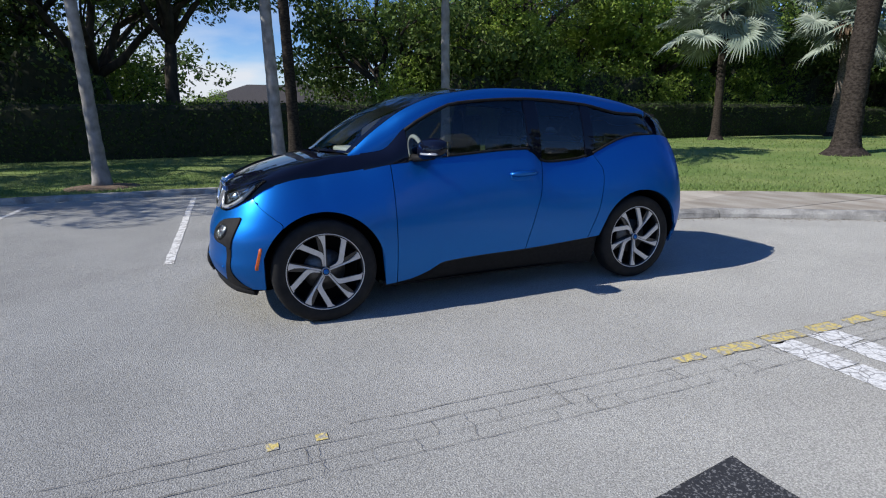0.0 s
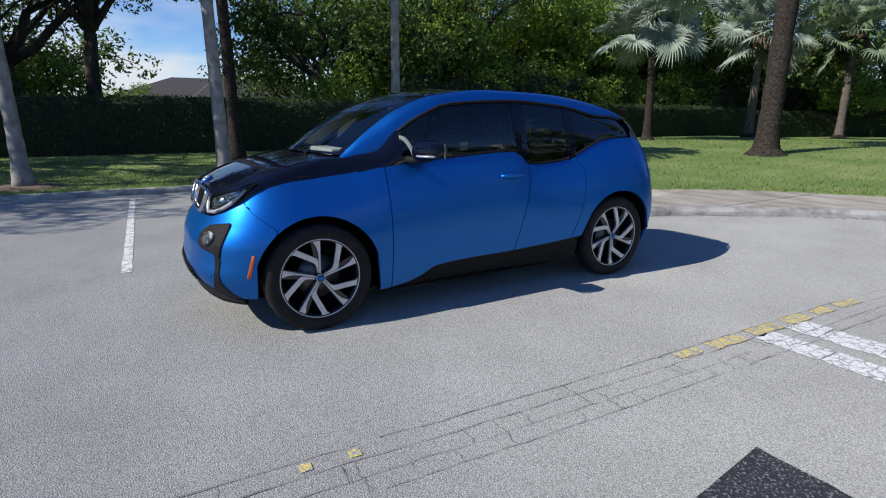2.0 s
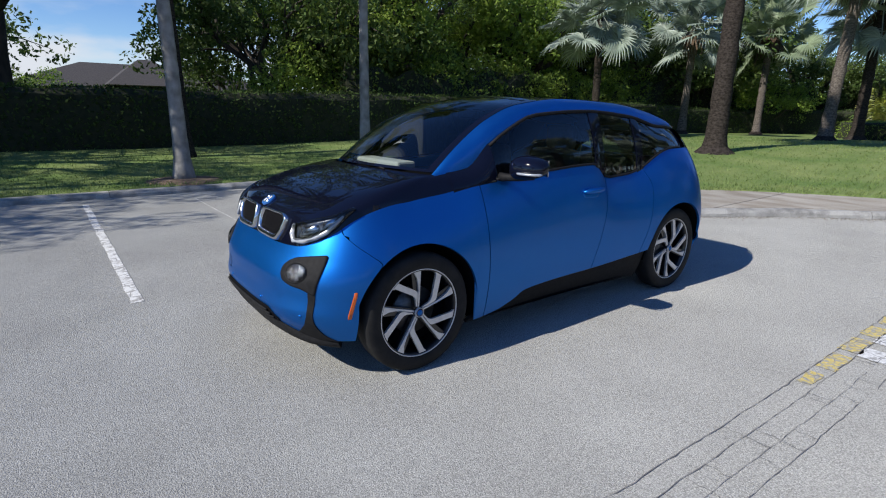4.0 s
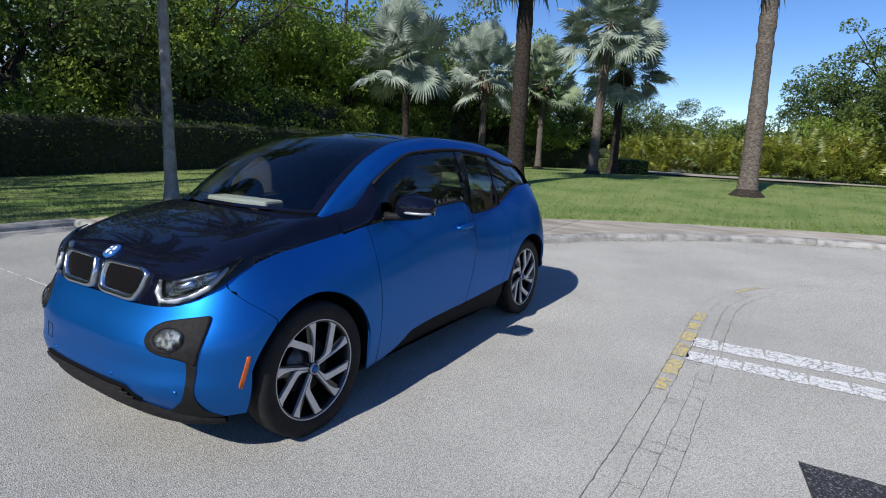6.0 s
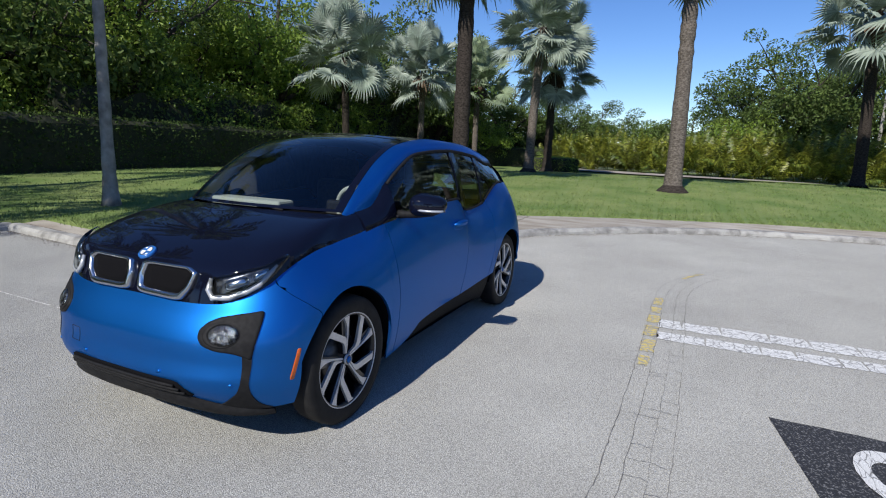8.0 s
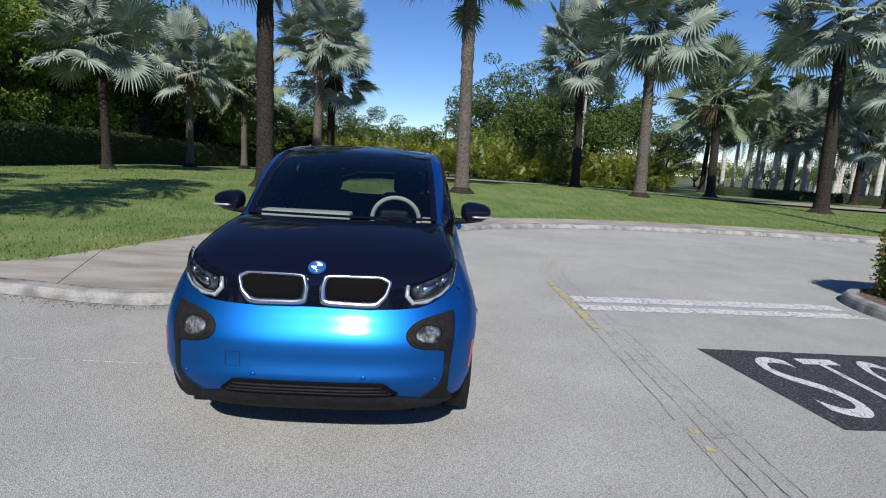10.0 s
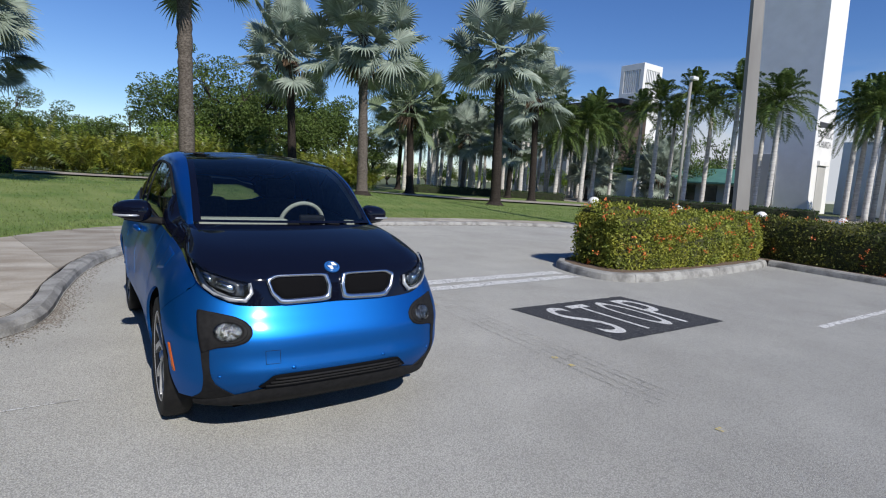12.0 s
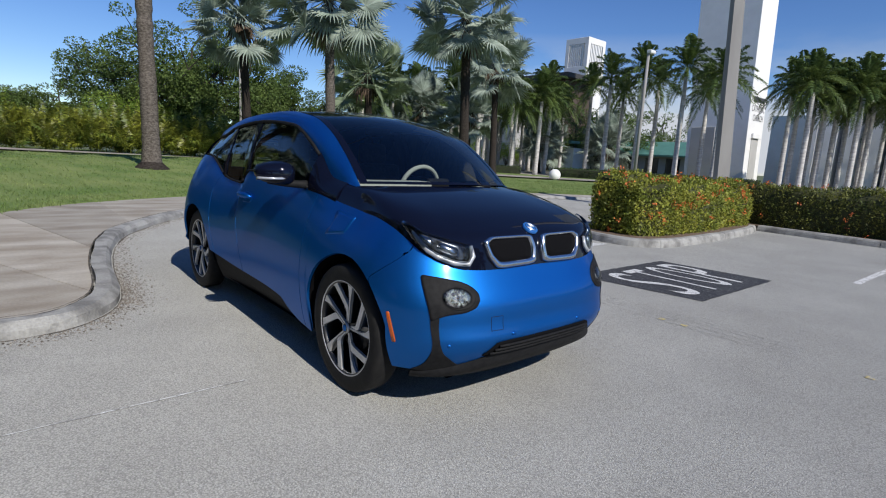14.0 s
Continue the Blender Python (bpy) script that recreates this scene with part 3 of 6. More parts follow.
YEL = [(9.0, 2.12), (2.3, 2.145), (1.0, 2.17), (-.2, 2.195), (-1.4, 2.20), (-2.2, 2.20), (-2.95, 2.25), (-3.6, 2.44), (-4.1, 2.72), (-4.6, 3.2), (-5.0, 4.0), (-5.2, 5.0)]
yl = polyline(YEL, .05)
yellow = thing("yellow_line", "worn yellow centre line with cracked edges", "road marking", kind="structure")
for a, b, w in ((1.84, 1.74, .055), (1.64, 1.52, .05), (3.05, 2.98, .05), (-.02, -.10, .04), (-.32, -.60, .075), (-.64, -1.0, .10), (-1.02, -1.40, .115), (-1.42, -1.72, .115), (-1.78, -2.05, .09), (-2.1, -2.45, .08), (-3.5, -4.0, .05)):
    seg = yl[(yl[:, 0] < a) & (yl[:, 0] > b) & (yl[:, 1] < 3)]
    part("paint_patch", strip_on_road("paint_patch", seg, w, M["yellow_paint"], jag=.25), yellow)
cracks = thing("road_crack", "long thin cracks running along the road", "crack", kind="structure")
for o in (-.05, .055, .165, .262):
    ln = yl.copy()
    dd = np.gradient(ln, axis=0)
    nn = np.stack([dd[:, 1], -dd[:, 0]], 1) / np.linalg.norm(dd, axis=1)[:, None]
    jit = np.array([noise.noise(Vector((k * .22, o * 40, 0))) + .6 * noise.noise(Vector((k * 1.1, o * 40, 5))) for k in range(len(ln))])[:, None] * .010
    ln = ln + nn * o + nn * jit
    keep = ln[(ln[:, 1] < 4.2) & (ln[:, 0] < 2.6)]
    i = 0
    while i < len(keep) - 6:
        j = min(i + random.randint(14, 46), len(keep) - 1)
        part("crack", strip_on_road("crack", keep[i:j + 1], random.uniform(.0020, .0040), M["tar"], z=.0055, jag=.8), cracks)
        i = j + random.choice((0, 0, 1, 2, 4))
for k in range(150):
    i = random.randint(40, len(yl) - 40)
    lo, hi = random.choice(((-.05, .055), (.055, .165), (.055, .165), (.165, .262)))
    d = yl[i + 1] - yl[i]
    d = d / np.linalg.norm(d)
    nn = np.array([-d[1], d[0]])
    pts = np.array([yl[i] - nn * (lo + (hi - lo) * t) + d * random.uniform(-.012, .012) for t in np.linspace(0, 1, 5)])
    if pts[0][0] < 2.6 and pts[0][1] < 4.2:
        part("crack", strip_on_road("crack", pts, random.uniform(.0016, .0029), M["tar"], z=.0055, jag=.7), cracks)

pad = thing("stop_marking", "black painted panel on the road with white STOP letters", "road marking", kind="structure")
pd = grid_mesh("panel", lambda u, v: (.09 + 1.39 * u + .022 * noise.noise(Vector((u * 16, v * 24, 3))), 2.93 + .21 * u + (2.01 - .09 * u) * v + .022 * noise.noise(Vector((u * 24, v * 16, 8))), .004), 24, 30, M["black_paint"], smooth=False, out=lambda p: (0, 0, 1))
part("panel", pd, pad)


def letter(ch, material, name="letter", thin=-0.004):
    cu = bpy.data.curves.new(name, "FONT")
    cu.body, cu.resolution_u, cu.offset = ch, 6, thin
    cu.align_x, cu.align_y = "LEFT", "BOTTOM_BASELINE"
    ob = new(name, cu)
    bpy.context.view_layer.update()
    me = bpy.data.meshes.new_from_object(ob.evaluated_get(bpy.context.evaluated_depsgraph_get()))
    bpy.data.objects.remove(ob)
    me.materials.clear()
    me.materials.append(material)
    co = np.zeros(3 * len(me.vertices))
    me.vertices.foreach_get("co", co)
    co = co.reshape(-1, 3)
    lo, hi = co[:, :2].min(0), co[:, :2].max(0)
    co[:, :2] = (co[:, :2] - lo) / (hi - lo)
    me.vertices.foreach_set("co", co.ravel())
    me.update()
    return me


for ch, y0 in (("S", 3.25), ("T", 3.67), ("O", 4.09), ("P", 4.51)):
    ob = part("letter", letter(ch, M["letter_paint"]), pad)
    ob.matrix_basis = Matrix.Translation((1.32, y0, .009)) @ Matrix.Rotation(math.pi / 2, 4, "Z") @ Matrix.Diagonal((.32, 1.07, 1, 1))

for x, ya, yb, lab in ((2.43, -1.34, -6.52, "a"), (4.97, -1.34, -6.55, "b"), (7.5, -1.34, -6.55, "c"), (2.12, 6.0, 11.3, "d"), (4.7, 6.0, 11.3, "e")):
    ob = part("bay_line", strip_on_road("bay_line", np.array([[x + random.uniform(-.004, .004), ya + (yb - ya) * t] for t in np.linspace(0, 1, 40)]), .085, M["bay_paint"], jag=.10))
    tagged(ob, "white parking bay line, faded and cracked", "road marking", "bay lines", "structure")
ob = part("seam_line", strip_on_road("seam_line", np.array([[.90 + .01 * math.sin(t * 9), -1.2 - 5.2 * t] for t in np.linspace(0, 1, 30)]), .012, M["bay_paint"], jag=.6))
tagged(ob, "thin pale seam in the asphalt", "road marking", kind="structure")

# planted island and its kerb, and the kerb in front of the long hedge
ISLAND = [(-2.45, 9.0), (-2.5, 7.4), (-2.42, 6.5), (-2.15, 5.98), (-1.7, 5.74), (-1.15, 5.68), (-.72, 5.82), (-.50, 6.3), (-.46, 7.2), (-.54, 9.0), (-.68, 10.4), (-.88, 11.25), (-.3, 11.2), (.4, 11.14), (1.6, 11.06), (4, 11.02), (9, 11.0), (20, 11.0)]
kerb_run(ISLAND[:12], 2.4, False, "pale concrete kerb round a planted island", "kerbs", .006, .15, .13)
kerb_run(ISLAND[11:], 2.4, False, "pale concrete kerb in front of a hedge", "kerbs", .006, .15, .13)
bed = [(-2.35, 12.3), (-2.4, 7.4), (-2.3, 6.5), (-2.0, 6.06), (-1.6, 5.88), (-1.2, 5.83), (-.86, 5.95), (-.66, 6.4), (-.62, 7.2), (-.70, 9.0), (-.86, 10.4), (-1.05, 11.42), (.4, 11.32), (1.6, 11.24), (9, 11.2), (20, 11.2), (20, 16), (-2.35, 16)]
tagged(new("planting_bed", mesh("planting_bed", [(x, y, .11) for x, y in bed], [tuple(range(len(bed)))], M["mulch"])), "dark mulch of the planting bed", "bed", kind="structure")

# dark joint behind the kerb and dirt line at its foot
joint_line = outer[(outer[:, 1] < 12) & (outer[:, 1] > -7)]
joints = thing("kerb_joint", "dark open joint and dirt along the kerb", "crack", kind="structure")
for off, w, z, src_line in ((.004, .016, .1035, joint_line), (.0, .014, .0042, kl[(kl[:, 1] < 9)] + np.array([.012, .010]))):
    i = 0
    while i < len(src_line) - 8:
        j = min(i + random.randint(12, 40), len(src_line) - 1)
        part("crack", strip_on_road("crack", src_line[i:j + 1] + np.array([random.uniform(-.004, .004), off]), w * random.uniform(.4, 1.1), M["dirt"], z=z, jag=.75), joints)
        i = j + random.choice((0, 0, 0, 2, 5))

# loose grit swept against the kerb
grit = Heap()
BEND = int(np.argmin(np.linalg.norm(kerb_line - np.array([-1.0, -1.48]), axis=1)))
gr = random.Random(17)
for k in range(9000):
    i = gr.randint(1, len(kerb_line) - 2)
    p = kerb_line[i]
    d = kerb_line[i + 1] - kerb_line[i - 1]
    d = d / (np.linalg.norm(d) + 1e-9)
    nrm = np.array([-d[1], d[0]])
    o = abs(gr.gauss(0, .10)) + .005
    thick = .5 + .5 * noise.noise(Vector((p[0] * 1.1, p[1] * 1.1, 4)))
    if gr.random() > thick * 1.5:
        continue
    q = p + nrm * -o + d * gr.uniform(-.05, .05)
    r = gr.uniform(.003, .011)
    a = gr.uniform(0, 6.28)
    ring = [Vector((q[0] + r * math.cos(a + j * 2.09), q[1] + r * math.sin(a + j * 2.09), .001)) for j in range(3)]
    grit.add(ring + [Vector((q[0], q[1], r * gr.uniform(.7, 1.3)))], [(0, 1, 3), (1, 2, 3), (2, 0, 3)])
for k in range(1500):
    i = int(gr.gauss(.2, .5) * 14) + BEND
    p = kerb_line[min(max(i, 1), len(kerb_line) - 2)]
    d = kerb_line[min(max(i, 1), len(kerb_line) - 2) + 1] - p
    d = d / (np.linalg.norm(d) + 1e-9)
    q = p - np.array([-d[1], d[0]]) * (abs(gr.gauss(0, .10)) + .01) + d * gr.uniform(-.10, .10)
    r = gr.uniform(.003, .010)
    a = gr.uniform(0, 6.28)
    ring = [Vector((q[0] + r * math.cos(a + j * 2.09), q[1] + r * math.sin(a + j * 2.09), .001)) for j in range(3)]
    grit.add(ring + [Vector((q[0], q[1], r * gr.uniform(.6, 1.1)))], [(0, 1, 3), (1, 2, 3), (2, 0, 3)])
tagged(new("grit", grit.mesh("grit", M["grit"])), "brown grit and leaf litter along the kerb", "grit", kind="stuff")

# ---- the car ----
AXLE, ARCH, HUB, NOSE = 1.285, 0.402, 0.348, 3.2
ZB = curve1((1.985, .746), (1.83, .743), (1.713, .750), (1.612, .79), (1.542, .833), (1.48, .88), (1.40, .925), (1.285, .962), (1.03, .992), (.80, 1.03), (.4, 1.06),
            (-.25, 1.095), (-.31, 1.075), (-.39, 1.005), (-.45, .992), (-.70, 1.005), (-.85, 1.04), (-1.0, 1.10), (-1.15, 1.15), (-1.285, 1.172), (-1.40, 1.175), (-1.6, 1.14), (-1.8, 1.07), (-1.985, 1.05))
WB = curve1((1.285, .70), (1.03, .705), (.8, .72), (.2, .737), (-.4, .742), (-.8, .737), (-1.0, .725), (-1.285, .70))
YM = curve1((1.285, .856), (1.0, .850), (.6, .838), (0, .826), (-.6, .842), (-1.0, .87), (-1.285, .886))
XN = curve1((.20, 1.872), (.30, 1.947), (.38, 1.995), (.42, 2.001), (.46, 1.993), (.50, 1.986), (.54, 1.984), (.58, 1.979), (.62, 1.964), (.66, 1.943), (.70, 1.920), (.76, 1.892), (.85, 1.852), (.97, 1.792))
XR = curve1((.20, 1.88), (.4, 1.98), (.55, 2.0), (.8, 1.985), (1.0, 1.95), (1.2, 1.87))
ZSILL = curve1((.90, .20), (.70, .225), (.56, .27), (.45, .325), (.2, .342), (-.17, .352), (-.77, .395), (-.90, .41))
ZFRONT = curve1((1.285, .26), (1.62, .26), (1.985, .245))


AWAY = lambda p: p - Vector((0, 0, .65))


def half_width(x, z):
    zb, w, y = ZB(x), WB(x), YM(x)
    zm = 0.56
    if z >= zm:
        return w + (y - w) * (1 - min((z - zm) / (zb - zm), 1.3) ** 2.0)
    return y - 0.05 * ((zm - z) / 0.35) ** 2


def skin(q, z, off=0.0):
    """The painted skin, left side: q runs along the flank and round the two ends to the middle."""
    def at(q, z):
        if q > AXLE:
            th = (q - AXLE) / 0.70 * math.pi / 2
            c = max(math.cos(th), 0) ** .909
            return Vector((AXLE + (XN(z) - AXLE) * max(1 - c ** NOSE, 0) ** (1 / NOSE), half_width(AXLE, z) * c, z))
        if q < -AXLE:
            th = (-AXLE - q) / 0.70 * math.pi / 2
            n = 3.0
            return Vector((-AXLE - (XR(z) - AXLE) * max(math.sin(th), 0) ** (2 / n), half_width(-AXLE, z) * max(math.cos(th), 0) ** (2 / n), z))
        return Vector((q, half_width(q, z), z))
    p = at(q, z)
    if off:
        e = 0.004
        qq = min(max(q, -1.975), 1.975)
        nrm = (at(qq + e, z) - at(qq - e, z)).cross(at(qq, z + e) - at(qq, z - e))
        nrm = -nrm.normalized() if nrm.length > 0 else Vector((1, 0, 0))
        if nrm.dot(Vector((p.x * 0.3, 1, 0)) if abs(q) < 1.6 else Vector((p.x, p.y, 0))) < 0:
            nrm = -nrm
        if abs(q) > 1.975:
            nrm.y = 0
        p = p + nrm * off
    return p


def body_y(x, z):
    """Half width of the skin at a place along the car."""
    if abs(x) <= AXLE:
        return half_width(x, z)
    n, reach = (NOSE, XN(z) - AXLE) if x > 0 else (3.0, XR(z) - AXLE)
    return half_width(math.copysign(AXLE, x), z) * max(1 - ((abs(x) - AXLE) / reach) ** n, 0) ** (1 / n)


def nose_x(y, z):
    """Where the front skin stands at a width and height."""
    return AXLE + (XN(z) - AXLE) * max(1 - (abs(y) / half_width(AXLE, z)) ** NOSE, 0) ** (1 / NOSE)


def mirrored(p, s):
    return Vector((p[0], p[1] * s, p[2]))


def lower_edge(x, q):
    for c in (AXLE, -AXLE):
        if abs(x - c) < ARCH and x - AXLE < .383:
            return HUB + math.sqrt(ARCH ** 2 - (x - c) ** 2)
    if abs(q) <= AXLE:
        return ZSILL(x)
    return ZFRONT(abs(q))


def outward(me, centre=(0, 0, .65)):
    """Turns all faces of a sheet so that they look away from the middle of the car."""
    c = Vector(centre)
    if sum(p.normal.dot(p.center - c) * p.area for p in me.polygons) < 0:
        me.flip_normals()
    return me


def flank_panel(name, left, right, s, nu, nv, material, parent, label=""):
    """A painted panel between two seams, left(z) and right(z), from the sill or wheel arch to the belt line."""
    def fn(u, v):
        z = 0.6
        for _ in range(30):
            q = left(z) + (right(z) - left(z)) * u
            lo = lower_edge(skin(q, z).x, q)
            z += (lo + (ZB(q) - lo) * v - z) * .5
        return mirrored(skin(q, z), s)
    return part(name, grid_mesh(name, fn, nu, nv, material, thick=0.016, out=AWAY), parent, label)


WT_Z = curve1((1.06, 1.085), (.83, 1.115), (.67, 1.25), (.50, 1.35), (.27, 1.435), (-.27, 1.465), (-.8, 1.43), (-1.2, 1.358), (-1.45, 1.345), (-1.6, 1.285), (-1.76, 1.16))
WT_Y = curve1((1.06, .63), (.67, .645), (.2, .625), (-.4, .62), (-1.0, .61), (-1.3, .575), (-1.5, .535), (-1.76, .50))
RE_Z = curve1((1.06, 1.09), (.87, 1.245), (.61, 1.405), (.34, 1.495), (-.14, 1.542), (-.69, 1.525), (-1.19, 1.465), (-1.5, 1.395), (-1.76, 1.30))
RE_Y = curve1((1.06, .60), (.67, .565), (.2, .53), (-.4, .52), (-1.0, .51), (-1.5, .48), (-1.76, .45))


def window_skin(x, z, off=0.0):
    """The side glass: from the belt up to the roof rail, slightly bowed."""
    zb, zt = ZB(x) - 0.02, max(WT_Z(x), ZB(x) + 0.03)
    t = (z - zb) / (zt - zb)
    w0 = half_width(min(max(x, -AXLE), AXLE), min(ZB(x), 1.17)) if x > -AXLE else WB(-AXLE) - (-AXLE - x) * 0.12
    y = w0 + (WT_Y(x) - w0) * t + 0.022 * 4 * t * (1 - t)
    return Vector((x, y + off, z + off * 0.3))


def hood_skin(q, h, off=0.0):
    """The black bonnet: from the edge of the blue skin (h 0) in to the foot of the windscreen (h 1)."""
    prof = curve1((0, 0), (.03, .22), (.064, .40), (.10, .475), (.145, .525), (.35, .70), (.6, .84), (.8, .93), (1, 1))

    def at(q, h):
        b = skin(q, ZB(q))
        if q <= AXLE:
            f = (q - 0.80) / (AXLE - 0.80)
            i = Vector((.86 + .19 * f, .655 - .045 * f, 1.10 - .012 * f))
        else:
            th = (q - AXLE) / 0.70 * math.pi / 2
            i = Vector((1.05 + .17 * math.sin(th), .61 * math.cos(th), 1.088 + .014 * math.sin(th)))
        w = min(max((q - 1.2) / 0.45, 0), 1)
        w = w * w * (3 - 2 * w)
        hz = prof(h) * w + (1 - (1 - h) ** 1.7) * (1 - w)
        return Vector((b.x + (i.x - b.x) * h, b.y + (i.y - b.y) * h, b.z + (i.z - b.z) * hz))
    p = at(q, h)
    if off:
        e = 0.003
        hh, qq = min(max(h, e), 1 - e), min(q, 1.98)
        nrm = (at(qq + e, hh) - at(qq - e, hh)).cross(at(qq, hh + e) - at(qq, hh - e)).normalized()
        if nrm.z < 0:
            nrm = -nrm
        p = p + nrm * off
    return p


def outline(corners, r=0.2, n=5):
    """A closed outline with its corners rounded, in surface coordinates."""
    out = []
    c = [np.array(k, float) for k in corners]
    for i, p in enumerate(c):
        a, b = c[i - 1], c[(i + 1) % len(c)]
        p0, p1 = p + (a - p) * r, p + (b - p) * r
        for k in range(n + 1):
            t = k / n
            out.append((1 - t) ** 2 * p0 + 2 * t * (1 - t) * p + t * t * p1)
    return out


def patch(name, surf, corners, material, s=1, off=0.004, dome=0.0, r=0.2, rings=5, skirt=0.012):
    """A panel that follows a surface inside an outline, with a turned-down edge."""
    o = outline(corners, r)
    cen = sum(o) / len(o)
    verts, faces, n = [], [], len(o)
    rows = [(1.0, off - skirt)] + [(1 - k / rings, off + dome * (1 - (1 - k / rings) ** 2)) for k in range(rings)]
    for k, d in rows:
        for p in o:
            c = cen + (p - cen) * k
            verts.append(mirrored(surf(c[0], c[1], d), s))
    verts.append(mirrored(surf(cen[0], cen[1], off + dome), s))
    for j in range(len(rows) - 1):
        for i in range(n):
            a, b = j * n + i, j * n + (i + 1) % n
            faces.append((a, b, b + n, a + n))
    last = (len(rows) - 1) * n
    for i in range(n):
        faces.append((last + i, last + (i + 1) % n, len(verts) - 1))
    return mesh(name, verts, faces, material, True)


def frame_on(name, surf, outer, inner, material, s=1, off=0.002, proud=0.02, r=0.2):
    """A raised frame between two outlines on a surface."""
    o, i = outline(outer, r), outline(inner, r)
    rows = [(o, off - 0.01, 0), (o, off + proud * 0.6, 0), (o, off + proud, 0.25), (o, off + proud, 0.7), (i, off + proud * 0.5, 0), (i, off - 0.02, 0)]
    verts, faces, n = [], [], len(o)
    for ring, d, mixed in rows:
        for k in range(n):
            c = ring[k] + (i[k] - ring[k]) * mixed
            verts.append(mirrored(surf(c[0], c[1], d), s))
    for j in range(len(rows) - 1):
        for k in range(n):
            a, b = j * n + k, j * n + (k + 1) % n
            faces.append((a, b, b + n, a + n))
    return mesh(name, verts, faces, material, True)


car = thing("electric_car", "metallic blue compact electric car with black bonnet, parked on asphalt", "car")
SEAM_F = lambda z: 0.795
SEAM_M = curve1((.30, -.215), (.40, -.235), (.61, -.30), (.83, -.365), (1.0, -.385), (1.1, -.375))
SEAM_R = curve1((.35, -.76), (.40, -.775), (.66, -.875), (.91, -.925), (1.0, -.885), (1.08, -.83), (1.12, -.815))
GAP = 0.0028
SEAM_B = curve1((.20, 1.366), (.675, 1.366), (.72, 1.398), (.80, 1.478), (.84, 1.512), (1.0, 1.525))
sides = ((1, "left"), (-1, "right"))
for s, _ in sides:
    flank_panel("front_fender", lambda z: SEAM_F(z) + GAP, lambda z: SEAM_B(z) - GAP * .5, s, 44, 16, M["paint"], car)
    door = flank_panel("front_door", lambda z: SEAM_M(z) + GAP, lambda z: SEAM_F(z) - GAP, s, 34, 18, M["paint"], car)
    flank_panel("rear_door", lambda z: SEAM_R(z) + GAP, lambda z: SEAM_M(z) - GAP, s, 22, 18, M["paint"], car)
    flank_panel("rear_quarter", lambda z: -1.62, lambda z: SEAM_R(z) - GAP, s, 44, 18, M["paint"], car)
    # handle and its hollow
    hollow = patch("handle_recess", skin, [(-.10, .875), (-.10, .945), (-.25, .952), (-.28, .912), (-.25, .870)], M["paint"], s, off=0.002, dome=-0.010, r=0.35, skirt=0.004)
    part("handle_recess", hollow, door)
    hp = [mirrored(skin(-.09 - .23 * k / 8, .917 + .006 * k / 8, .012 + .022 * math.sin(math.pi * min(k / 8 * 1.05, 1)) ** 0.6), s) for k in range(9)]
    part("door_handle", tube_mesh("door_handle", hp, [.008, .016, .021, .022, .022, .022, .020, .016, .008], M["paint"], 10), door, "body-coloured pull handle")
    # black sill below the doors
    def sill(u, v, s=s):
        x = -.885 + 1.77 * u
        top = ZSILL(x) + 0.004
        z = .165 + (top - .165) * v
        return mirrored(Vector((x, half_width(x, z) - .028 - .03 * (1 - v), z)), s)
    part("sill", grid_mesh("sill", sill, 30, 6, M["plastic"], thick=0.02, out=AWAY), car, "matt black plastic sill")
    def strip(u, v, s=s):
        x = -.80 + 1.30 * u
        z = ZSILL(x) - .002 - .012 * v
        return mirrored(Vector((x, half_width(x, z) - .010 - .012 * v, z)), s)
    part("sill_trim", grid_mesh("sill_trim", strip, 30, 1, M["steel"], thick=0.01, out=AWAY), car)
    # fine seam line of the bumper and the charge flap
    part("side_reflector", patch("side_reflector", skin, [(1.447, .402), (1.461, .402), (1.444, .545), (1.432, .545)], M["reflector"], s, off=0.004, r=0.18, rings=2), car, "amber side reflector")
    # wheel housing
    for c in (AXLE, -AXLE):
        def liner(u, v, s=s, c=c):
            a = math.pi * (-0.03 + 1.06 * u)
            x, z = c + (ARCH + .004) * math.cos(a), HUB + (ARCH + .004) * math.sin(a)
            return Vector((x, s * (body_y(x, z) - .022 - .36 * v), z))
        part("wheel_housing", grid_mesh("wheel_housing", liner, 24, 2, M["dark"]), car)

    part("inner_wing", grid_mesh("inner_wing", lambda u, v, s=s: Vector((.84 + .84 * u, s * (.30 + (body_y(.84 + .84 * u, .77) - .325) * v), .768)), 10, 4, M["dark"]), car)
    for c in (AXLE, -AXLE):
        part("inner_wing", grid_mesh("inner_wing", lambda u, v, s=s, c=c: Vector((c - .425 + .85 * u, s * .46, .19 + .575 * v)), 4, 4, M["dark"]), car)


RIM = {}


def bumper_end(z):
    """Where the front bumper ends on the flank: at the fender seam, and below it at the edge of the wheel arch."""
    end = SEAM_B(z) + GAP * .5
    if z < .72:
        edge = AXLE + min(math.sqrt(max(ARCH ** 2 - (z - HUB) ** 2, 0)), .383)
        lo, hi = AXLE, 1.6
        for _ in range(18):
            mid = (lo + hi) / 2
            lo, hi = (mid, hi) if skin(mid, z).x < edge else (lo, mid)
        end = max(end, lo)
    return end


def fascia(u, v):
    s = 1 if u < 0.5 else -1
    k = 1 - abs(2 * u - 1)
    along = lambda z: bumper_end(z) + (1.985 - bumper_end(z)) * k
    if u not in RIM:
        top = 0.8
        for _ in range(25):
            top += (ZB(along(top)) - top) * .4
        RIM[u] = (ZFRONT(along(.26)), top)
    lo, top = RIM[u]
    z = lo + (top - lo) * v
    return mirrored(skin(along(z), z), s)


